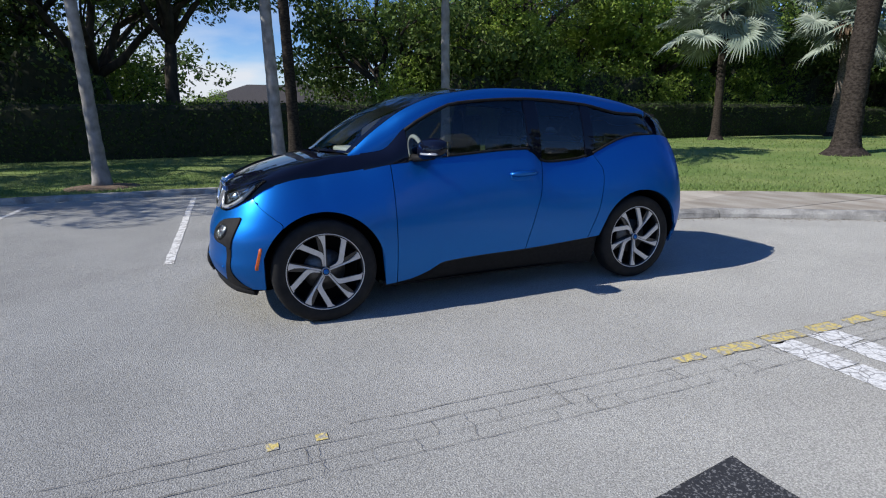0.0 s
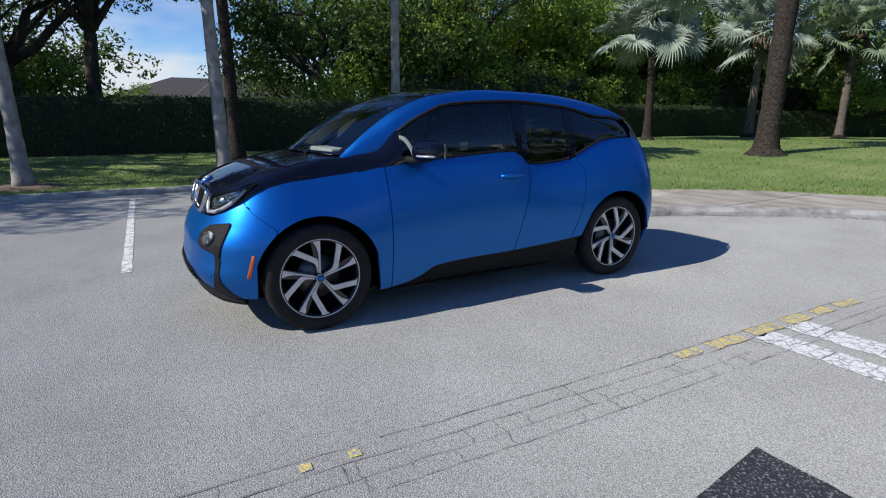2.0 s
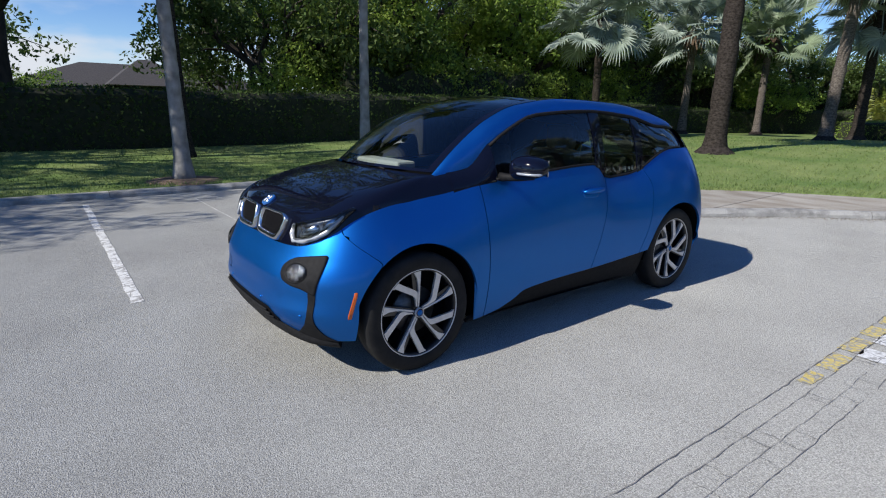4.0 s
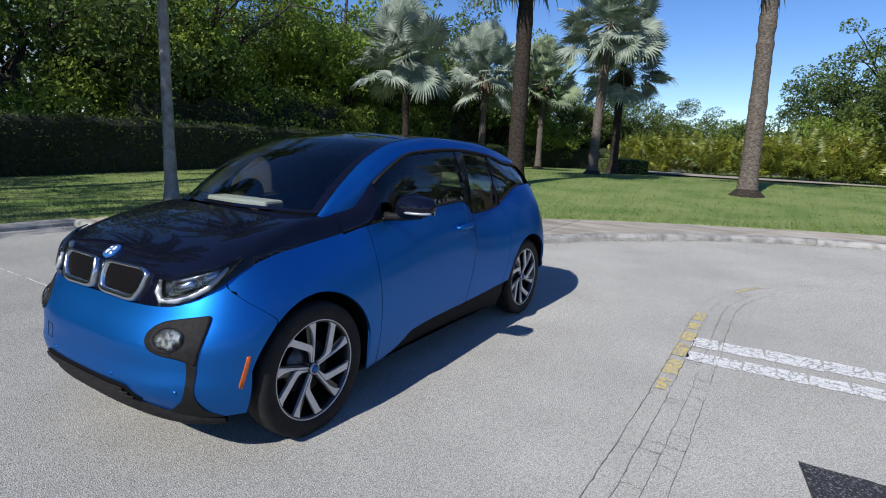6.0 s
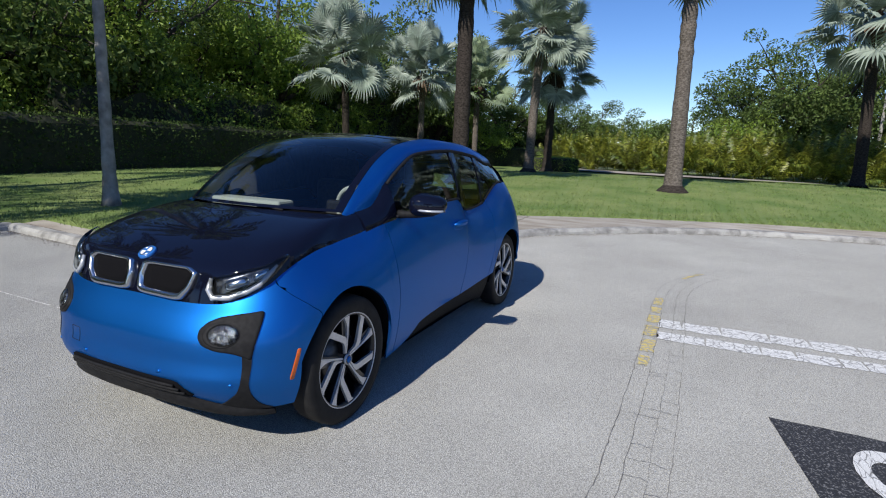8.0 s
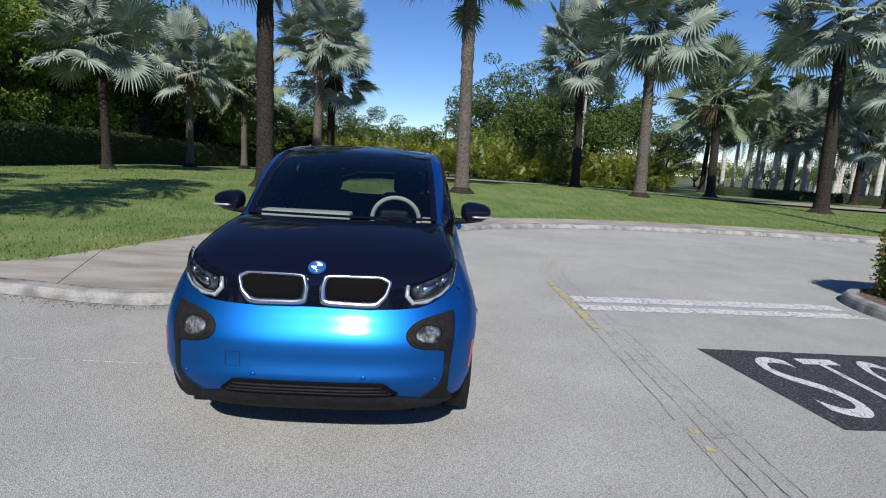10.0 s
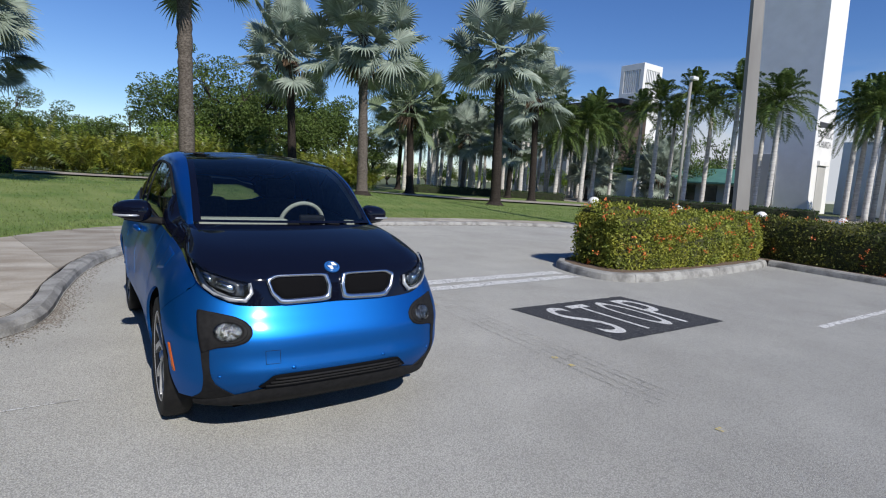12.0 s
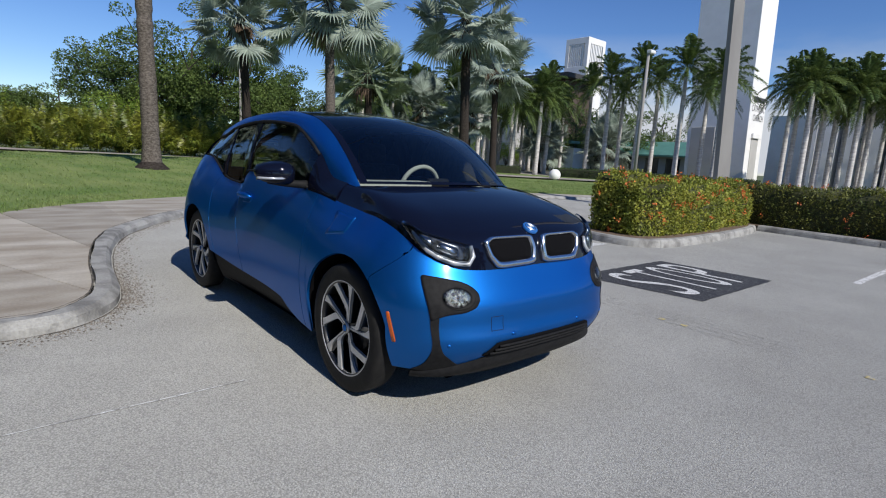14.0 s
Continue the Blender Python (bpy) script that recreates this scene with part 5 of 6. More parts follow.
def fan_leaf(size, droop, rng, heap, stalk, base, direction, segs=32, tip=0.0):
    """One fan leaf on its stalk: a pleated disc that splits into narrow drooping fingers; tip turns the blade up or down."""
    d = Vector(direction).normalized()
    side = d.cross(Vector((0, 0, 1)))
    side = side.normalized() if side.length > .05 else Vector((1, 0, 0))
    up = side.cross(d)
    roll = rng.gauss(0, .45)
    side, up = side * math.cos(roll) + up * math.sin(roll), up * math.cos(roll) - side * math.sin(roll)
    hub = Vector(base) + d * stalk - Vector((0, 0, .14 * stalk * (1 - d.z)))
    w = .035
    heap.add([Vector(base) + side * w, Vector(base) - side * w, hub - side * w * .6, hub + side * w * .6, Vector(base) + up * w, hub + up * w * .6], [(0, 3, 5, 4), (1, 4, 5, 2), (0, 1, 2, 3)])
    axis = d * math.cos(tip) + up * math.sin(tip)
    face = up * math.cos(tip) - d * math.sin(tip)
    spread = radians(150)
    cup = rng.uniform(.15, .45)
    for k in range(segs):
        a = -spread + 2 * spread * (k + .5) / segs
        ln = size * (1 - .34 * abs(a / spread) ** 2) * rng.uniform(.88, 1.08)
        r = axis * math.cos(a) + side * math.sin(a)
        r = (r + face * cup * (1 - .5 * abs(a / spread))).normalized()
        t = (side * math.cos(a) - axis * math.sin(a)).normalized()
        half = size * math.tan(spread / segs) * .55
        p1 = hub + r * ln * .50
        bend = Vector((0, 0, -1)) * droop * size
        p2 = hub + r * ln * .80 + bend * .18 * rng.uniform(.6, 1.4)
        p3 = hub + r * ln + bend * .50 * rng.uniform(.3, 1.7)
        fold = face * half * .8
        heap.add([hub, p1 - t * half, p1 + fold, p1 + t * half, p2 - t * half * .42, p2 + t * half * .42, p3],
                 [(0, 1, 2), (0, 2, 3), (1, 4, 2), (2, 4, 5), (2, 5, 3), (4, 6, 5)])


def fan_crown(seed, leaves=30, size=1.15, stalk=2.2, dead=6):
    rng = random.Random(seed)
    live, dry = Heap(), Heap()
    for k in range(leaves):
        t = (k + .5) / leaves
        elev = radians(84 - 134 * t ** .9 + rng.uniform(-9, 9))
        az = k * 2.39996 + rng.uniform(-.25, .25)
        d = (math.cos(elev) * math.cos(az), math.cos(elev) * math.sin(az), math.sin(elev))
        fan_leaf(size * rng.uniform(.88, 1.1), .15 + .40 * t, rng, live, stalk * rng.choice((.45, .7, .85, .95, 1.0, 1.1)), (0, 0, .25 * (1 - t)), d, tip=radians(rng.uniform(-5, 40) - 55 * max(t - .45, 0)))
    for k in range(dead):
        az = rng.uniform(0, 6.28)
        fan_leaf(size * .7, 1.2, rng, dry, .5, (0, 0, -.25), (math.cos(az) * .5, math.sin(az) * .5, -.9), 12)
    for k in range(34):
        az, z = k * 2.4, -.75 + .024 * k
        c = Vector((math.cos(az) * .24, math.sin(az) * .24, z))
        o = Vector((math.cos(az), math.sin(az), .9)).normalized()
        s = Vector((-math.sin(az), math.cos(az), 0)) * .06
        dry.add([c - s, c + s, c + o * rng.uniform(.18, .36)], [(0, 1, 2)])
    return live, dry


CROWNS = []
for seed, mname, lv, sz in ((1, "silverleaf", 54, 1.38), (2, "silverleaf", 48, 1.32), (3, "greenfan", 42, 1.30)):
    live, dry = fan_crown(seed, lv, sz)
    CROWNS.append((live.mesh("crown", M[mname]), dry.mesh("dry_fronds", M["deadleaf"])))


def palm_trunk(height, r0, r1, lean, material, flare=1.5, ring=.018, n=14):
    pts, rad = [], []
    steps = int(height / .16)
    rng = random.Random(int(height * 1000))
    for k in range(steps + 1):
        t = k / steps
        pts.append((lean[0] * t ** 1.4, lean[1] * t ** 1.4, height * t))
        fl = (flare - 1) * math.exp(-t * height / .35)
        rad.append((r0 + (r1 - r0) * t) * (1 + fl) + rng.uniform(-ring, ring))
    return tube_mesh("trunk", pts, rad, material, n)


def fan_palm(x, y, height, crown, r=.24, lean=(0, 0), scale=1.0, dark=False, turn=0.0, label=None):
    z = lawn_z(x, y) - .03
    p = thing("fan_palm", label or ("tall silver-blue fan palm with a rough trunk, standing on the lawn" if crown < 2 else "grey-green fan palm with a rough trunk, standing on the lawn"), "palm tree", "fan palms", at=Matrix.Translation((x, y, z)))
    part("trunk", palm_trunk(height, r, r * .82, lean, M["bark_dark_shaded" if dark else "bark_palm"]), p)
    live, dry = CROWNS[crown]
    for me, nm in ((live, "crown"), (dry, "dry_fronds")):
        ob = part(nm, me, p)
        ob.matrix_basis = Matrix.Translation((lean[0], lean[1], height)) @ Matrix.Rotation(turn, 4, "Z") @ Matrix.Scale(scale, 4)
    part("root_mound", lathe("root_mound", [(r * 2.3, -.02), (r * 1.9, .05), (r * 1.45, .16), (r * 1.1, .26)], 14, M["bark_dark_shaded"], "Z"), p)
    return p


def frond(heap, base, az, elev, length, droop, rng, leaflets=26, width=.34, leaf_w=.022, rise=.25):
    """A feather frond: an arching midrib with leaflets to both sides."""
    d = Vector((math.cos(az), math.sin(az), 0))
    pts = []
    for k in range(leaflets + 1):
        t = k / leaflets
        pts.append(Vector(base) + d * length * t * math.cos(elev) * (1 - .12 * t) + Vector((0, 0, length * (math.sin(elev) * t - droop * t * t))))
    side = Vector((-d.y, d.x, 0))
    for k in range(2, leaflets):
        t = k / leaflets
        p, tan = pts[k], (pts[k + 1] - pts[k - 1]).normalized()
        up = side.cross(tan)
        ln = width * math.sin(math.pi * min(t * .92 + .10, 1)) ** .6 * rng.uniform(.85, 1.15)
        for s in (-1, 1):
            o = (side * s + tan * .55 + up * rise * rng.uniform(.2, 1.3)).normalized()
            tip = p + o * ln - Vector((0, 0, ln * .35 * rng.uniform(.5, 1.5)))
            mid = p + o * ln * .5
            heap.add([p, mid + tan * leaf_w, tip, mid - tan * leaf_w], [(0, 1, 2, 3)])
    w = .02
    heap.add([pts[0] + side * w, pts[0] - side * w, pts[leaflets // 2], pts[leaflets // 2] + Vector((0, 0, w)), pts[-1]], [(0, 1, 2), (0, 3, 1), (2, 3, 4)])


def royal_crown(seed, n=24, length=3.5):
    rng = random.Random(seed)
    h = Heap()
    for k in range(n):
        t = (k + .5) / n
        frond(h, (0, 0, .5 - .4 * t), k * 2.39996 + rng.uniform(-.2, .2), radians(84 - 104 * t + rng.uniform(-8, 8)), length * rng.uniform(.85, 1.1), .34 + .32 * t, rng, 40, .74, .058, -.5)
    return h.mesh("crown", M["leaf_royal"])


ROYAL = [royal_crown(s) for s in (21, 22, 23)]
SHAFT = lathe("crownshaft", [(.13, -.9), (.15, -.5), (.12, .1), (.07, .5)], 10, M["leaf_royal"], "Z")


def royal_trunk(height):
    pts = [(0, 0, height * t) for t in np.linspace(0, 1, 12)]
    rad = [.20 + .06 * math.exp(-t * 14) - .05 * t + .03 * math.sin(math.pi * t) for t in np.linspace(0, 1, 12)]
    return tube_mesh("trunk", pts, rad, M["bark_royal"], 10)


TRUNKS = {h: royal_trunk(h) for h in (6.0, 7.0, 8.0, 9.0)}
POOL = {}


def royal_palm(x, y, height, z=0.0, scale=1.0, crown=0, turn=0.0, tilt=(0, 0)):
    h = min(TRUNKS, key=lambda k: abs(k - height))
    at = Matrix.Translation((x, y, z)) @ Euler((tilt[0], tilt[1], turn)).to_matrix().to_4x4() @ Matrix.Scale(scale, 4)
    key = (h, crown)
    if key in POOL:
        return copy_thing(POOL[key], Matrix.Translation((x, y, z)) @ Euler((tilt[0], tilt[1], turn)).to_matrix().to_4x4())
    p = thing("royal_palm", "slender palm with a smooth pale grey trunk and green feathery crown", "palm tree", "royal palms", at=Matrix.Translation((x, y, z)) @ Euler((tilt[0], tilt[1], turn)).to_matrix().to_4x4())
    part("trunk", TRUNKS[h], p)
    for me, nm, dz in ((ROYAL[crown], "crown", .55), (SHAFT, "crownshaft", .45)):
        part(nm, me, p).matrix_basis = Matrix.Translation((0, 0, h + dz))
    POOL[key] = p
    return p


def leaf_cloud(centres, radii, per, size, rng, squash=.58):
    c, a, b = [], [], []
    for p, r in zip(centres, radii):
        n = int(per * r * r)
        d = rng.normal(0, 1, (n, 3))
        d /= np.linalg.norm(d, axis=1)[:, None]
        rad = r * rng.uniform(.45, 1.0, (n, 1)) ** .5
        q = np.array(p) + d * rad * np.array([1, 1, squash])
        u = rng.normal(0, 1, (n, 3)) + np.array([0, 0, -.3])
        u /= np.linalg.norm(u, axis=1)[:, None]
        v = np.cross(u, rng.normal(0, 1, (n, 3)))
        v /= np.linalg.norm(v, axis=1)[:, None]
        s = size * rng.uniform(.6, 1.3, (n, 1))
        c.append(q), a.append(u * s), b.append(v * s * .55)
    return np.concatenate(c), np.concatenate(a), np.concatenate(b)


def broad_tree(seed, height, spread, leaf, size=.11, per=150, trunk_r=.26, fork=.28, limbs=7, clump=1.0):
    """Trunk and limbs as tapered tubes, and a crown of leaf clumps at the limb ends."""
    rr = random.Random(seed)
    rng = np.random.default_rng(seed)
    wood, ends, sizes = Heap(), [], []
    top = height * fork
    bend = Vector((rr.uniform(-.3, .3), rr.uniform(-.3, .3), top))
    v, f = tube([(0, 0, 0), bend * .35, bend * .7 + Vector((.05, 0, 0)), bend], [trunk_r * 1.35, trunk_r, trunk_r * .85, trunk_r * .75], 9)
    wood.add(v, f)
    for k in range(limbs):
        az = k * 2 * math.pi / limbs + rr.uniform(-.4, .4)
        el = radians(rr.uniform(22, 68) if k else 82)
        ln = spread * rr.uniform(.6, .95) if k else (height - top) * .7
        d = Vector((math.cos(az) * math.cos(el), math.sin(az) * math.cos(el), math.sin(el)))
        pts = [bend]
        for j in range(1, 6):
            pts.append(bend + d * ln * j / 5 + Vector((rr.uniform(-.25, .25), rr.uniform(-.25, .25), rr.uniform(-.1, .3) + .35 * math.sin(j / 5 * 2))))
        v, f = tube(pts, [trunk_r * .55 * (1 - .15 * j) for j in range(6)], 6)
        wood.add(v, f)
        for j in (2, 3, 4, 5):
            for m in range(2 if j < 5 else 3):
                a2 = az + rr.uniform(-1.3, 1.3)
                e2 = rr.uniform(-.25, 1.1)
                l2 = spread * rr.uniform(.20, .50)
                q = pts[j] + Vector((math.cos(a2) * math.cos(e2), math.sin(a2) * math.cos(e2), math.sin(e2))) * l2
                q.z = min(q.z, height)
                v, f = tube([pts[j], pts[j].lerp(q, .5) + Vector((0, 0, .12)), q], [trunk_r * .16, trunk_r * .11, trunk_r * .05], 4, False)
                wood.add(v, f)
                ends.append(tuple(q)), sizes.append(rr.uniform(.50, .98) * clump)
    c, a, b = leaf_cloud(ends, sizes, per, size, rng)
    return wood.mesh("trunk", M["bark_oak"], True), quads_mesh("crown", c, a, b, M[leaf])


TREES = {
    "oak": broad_tree(31, 8.5, 4.6, "leaf_oak", .081, 360, .24, .26, 9, 1.0),
    "oak_b": broad_tree(32, 7.2, 4.2, "leaf_oak", .081, 360, .22, .22, 9, 1.0),
    "light": broad_tree(33, 8.0, 3.4, "leaf_light", .070, 360, .18, .20, 9, .95),
    "bush": broad_tree(34, 3.8, 2.4, "leaf_light", .073, 290, .10, .12, 7, .75),
    "dark": broad_tree(35, 6.0, 3.6, "leaf_oak", .079, 350, .20, .14, 10, 1.05),
    "tall": broad_tree(36, 11.0, 5.6, "leaf_oak", .074, 320, .26, .36, 9, 1.05),
    "far_dark": broad_tree(35, 6.0, 3.6, "leaf_oak", .105, 120, .20, .14, 8, 1.05),
    "far_oak": broad_tree(32, 7.2, 4.2, "leaf_oak", .105, 120, .22, .22, 8, 1.0),
}
TREE_LABEL = {"tall": "tall open shade tree with high dark green crown","oak": "spreading dark green tree with open limbs", "oak_b": "wide dark green shade tree behind the hedge", "light": "fresh light green tree with small leaves",
              "bush": "bushy light green small tree behind the hedge", "dark": "dense dark green low-branching tree", "far_dark": "dense dark green tree in the far woods", "far_oak": "wide dark green tree in the far woods"}


def tree(kind, x, y, z=0.0, scale=1.0, turn=0.0, sz=1.0):
    at = Matrix.Translation((x, y, z)) @ Matrix.Rotation(turn, 4, "Z")
    if kind in POOL:
        ob = copy_thing(POOL[kind], at)
    else:
        ob = thing("broadleaf_tree", TREE_LABEL[kind], "tree", "shade trees", at=at)
        part("trunk", TREES[kind][0], ob)
        part("crown", TREES[kind][1], ob)
        POOL[kind] = ob
    ob.scale = (scale, scale, scale * sz)
    return ob


def hedge(name, line, width, height, label, leaf, per, size, z0, flowers=0, core="hedge_shade_core", seed=3, uneven=.05):
    """A clipped hedge along a line: a core coloured dark as inner shade, wrapped in leaves."""
    pts = polyline(line, .35)
    rng = np.random.default_rng(seed)
    h = thing(name, label, "hedge")
    prof = [(-.5, 0), (-.5, .55), (-.47, .9), (-.36, 1.0), (0, 1.02), (.36, 1.0), (.47, .9), (.5, .55), (.5, 0)]
    verts, faces, k = [], [], len(prof)
    nrm = []
    for i, p in enumerate(pts):
        d = pts[min(i + 1, len(pts) - 1)] - pts[max(i - 1, 0)]
        d = d / np.linalg.norm(d)
        nrm.append(np.array([-d[1], d[0]]))
        zz = z0(p[0], p[1]) if callable(z0) else z0
        endr = .72 if i in (0, len(pts) - 1) else 1
        for o, u in prof:
            w = 1 + uneven * 1.6 * noise.noise(Vector((p[0] * .9, p[1] * .9, u * 2 + o * 3)))
            q = p + nrm[-1] * o * (width - .10) * w * endr
            verts.append((q[0], q[1], zz + u * (height - .06) * w * (.96 if endr < 1 else 1)))
    for i in range(len(pts) - 1):
        for j in range(k - 1):
            a = i * k + j
            faces.append((a, a + 1, a + 1 + k, a + k))
    faces += [tuple(range(k))[::-1], tuple(range((len(pts) - 1) * k, len(pts) * k))]
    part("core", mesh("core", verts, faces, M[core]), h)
    V = np.array(verts)
    F = np.array([f for f in faces if len(f) == 4])
    A, B, C = V[F[:, 0]], V[F[:, 1]], V[F[:, 3]]
    area = np.linalg.norm(np.cross(B - A, C - A), axis=1)
    n = int(per * area.sum())
    pick = rng.choice(len(F), n, p=area / area.sum())
    u, v = rng.uniform(0, 1, (n, 1)), rng.uniform(0, 1, (n, 1))
    q = A[pick] + (B - A)[pick] * u + (C - A)[pick] * v
    nn = np.cross(B - A, C - A)[pick]
    nn /= np.linalg.norm(nn, axis=1)[:, None] + 1e-9
    mid = pts[np.minimum(F[pick][:, 0] // k, len(pts) - 1)]
    flip = np.sign(np.sum(nn[:, :2] * (q[:, :2] - mid), 1) + nn[:, 2] * .2)
    nn *= np.where(flip == 0, 1, flip)[:, None]
    ends = [i for i in (0, len(pts) - 1)]
    extra = []
    for i in ends:
        m = int(per * width * height * 1.1)
        zz = z0(*pts[i]) if callable(z0) else z0
        dd = (pts[i] - pts[1 if i == 0 else -2])
        dd = dd / np.linalg.norm(dd)
        o, w = rng.uniform(-.46, .46, m), rng.uniform(.03, 1, m)
        e = pts[i][None] + nrm[i][None] * o[:, None] * width * .8 + dd[None] * rng.uniform(-.02, .1, (m, 1)) * (1 - .4 * w[:, None] ** 3)
        extra.append((np.column_stack([e, zz + w * height * .97]), np.tile([dd[0], dd[1], 0], (m, 1))))
    q = np.concatenate([q] + [e[0] for e in extra])
    nn = np.concatenate([nn] + [e[1] for e in extra])
    n = len(q)
    q = q + nn * rng.uniform(-.02, .09, (n, 1)) * rng.uniform(.2, 1.3, (n, 1))
    a = rng.normal(0, .6, (n, 3)) + nn * .55 + np.array([0, 0, .35])
    a /= np.linalg.norm(a, axis=1)[:, None]
    b = np.cross(a, nn + rng.normal(0, .5, (n, 3)))
    b /= np.linalg.norm(b, axis=1)[:, None]
    s = size * rng.uniform(.6, 1.3, (n, 1))
    part("leaves", quads_mesh("leaves", q, a * s, b * s * .55, M[leaf]), h)
    if flowers:
        keep = rng.choice(n, flowers, replace=False)
        cc, aa, bb = [], [], []
        for i in keep:
            if q[i][2] < .35 and rng.uniform() < .6:
                continue
            for _ in range(9):
                o = rng.normal(0, .028, 3)
                t = rng.normal(0, 1, 3)
                t /= np.linalg.norm(t)
                w = np.cross(t, rng.normal(0, 1, 3))
                w /= np.linalg.norm(w)
                cc.append(q[i] + nn[i] * .07 + o), aa.append(t * .022), bb.append(w * .018)
        tagged(part("blossom", quads_mesh("blossom", cc, aa, bb, M["flower"]), h), "clusters of small orange-red flowers", kind="stuff")
    return h


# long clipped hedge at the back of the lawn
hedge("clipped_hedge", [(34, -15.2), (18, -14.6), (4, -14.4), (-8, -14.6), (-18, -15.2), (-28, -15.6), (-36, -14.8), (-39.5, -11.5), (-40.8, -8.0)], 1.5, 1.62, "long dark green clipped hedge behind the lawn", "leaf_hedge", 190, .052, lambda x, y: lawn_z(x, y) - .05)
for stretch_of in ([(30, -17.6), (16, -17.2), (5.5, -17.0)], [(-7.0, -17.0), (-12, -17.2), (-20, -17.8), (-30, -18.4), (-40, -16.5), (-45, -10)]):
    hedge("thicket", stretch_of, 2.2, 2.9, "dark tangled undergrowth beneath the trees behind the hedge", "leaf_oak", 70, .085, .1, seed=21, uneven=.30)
hedge("low_hedge", [(-33.5, -7.6), (-31.6, -4.6)], 1.4, 1.0, "small bright green clipped hedge at the end of the lawn", "leaf_light", 160, .05, lambda x, y: lawn_z(x, y) - .05)
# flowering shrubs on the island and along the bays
hedge("flowering_shrub", [(-1.55, 6.35), (-1.52, 8.0), (-1.62, 9.8), (-1.80, 11.5)], 1.30, .95, "yellow-green flowering shrub with orange-red blossoms on a kerbed island", "leaf_ixora", 2600, .028, .10, 130, core="ixora_shade_core", seed=8, uneven=.20)
hedge("flowering_shrub", [(-1.7, 12.35), (2.0, 12.12), (6, 12.0), (14, 11.95)], 1.15, .95, "long flowering hedge with red blossoms behind the bays", "leaf_ixora_dark", 1300, .028, .10, 200, core="ixora_shade_core", seed=9, uneven=.14)

# palms of the lawn
PALMS = [(-16.7, -11.9, 5.0, 0, .17, (.15, 0), .72, True), (-13.1, -4.75, 7.8, 0, .28, (-.3, -.1), .80, True), (-23.9, -11.9, 5.4, 1, .19, (0, .1), .76, False), (-33.9, -12.5, 6.3, 2, .22, (.2, .1), .92, False),
         (-23.1, -5.2, 7.0, 0, .24, (-.1, .25), .80, False), (-26.5, -5.1, 5.8, 1, .23, (.1, .05), .80, True), (-16.0, 1.85, 8.5, 2, .26, (0.1, -.15), .80, False), (-29.5, 10.0, 8.5, 1, .27, (.3, -.5), 1.0, True),
         (-19.0, 10.0, 7.4, 0, .25, (0, -.25), .95, False), (-31.0, 19.7, 6.9, 2, .29, (-.3, -.2), 1.1, True), (-18.65, 18.1, 8.5, 0, .28, (-.1, -.3), .98, True), (-25.0, 26.9, 8.2, 1, .26, (-.1, -.3), 1.0, True)]
for k, (x, y, h, c, r, lean, sc, dk) in enumerate(PALMS):
    fan_palm(x, y, h, c, r, lean, sc, dk, turn=k * 1.3)
fan_palm(23.0, 7.5, 7.0, 0, .26, (0, .3), 1.0, False, 2.0)
fan_palm(24.5, -4.0, 6.4, 1, .26, (0, -.3), 1.0, False, 4.0)
# out of view, added to throw a crown shadow on the bays
fan_palm(18.0, -8.2, 6.8, 1, .26, (0, -.2), 1.0, True, 5.0)


def slim_palm(x, y, height, r, lean, label, dark=False):
    p = thing("slim_palm", label, "palm tree", at=Matrix.Translation((x, y, lawn_z(x, y) - .03)))
    part("trunk", palm_trunk(height, r, r * .7, lean, M["bark_dark_shaded" if dark else "bark_slim"], 1.7, .006), p)
    part("crown", ROYAL[0], p).matrix_basis = Matrix.Translation((lean[0], lean[1], height)) @ Matrix.Scale(.7, 4)


slim_palm(4.16, -8.25, 6.6, .125, (.12, -.05), "slim palm with a smooth pale curved trunk on the lawn")
slim_palm(.72, -8.0, 6.4, .135, (.10, .05), "slim palm with a mottled grey trunk on the lawn")
slim_palm(-.1, -11.8, 7.2, .17, (.1, 0), "dark-trunked palm before the hedge", True)
slim_palm(-3.22, -8.0, 6.0, .115, (-.02, .1), "slim palm with a smooth grey trunk on the lawn")
for x, y in ((4.16, -8.25), (.72, -8.0)):
    tagged(new("mulch_ring", lathe("mulch_ring", [(.0001, .05), (.35, .05), (.62, .02), (.75, -.02)], 18, M["mulch"], "Z")), "ring of brown leaf litter round a palm", "mulch", kind="structure").location = (x, y, lawn_z(x, y))

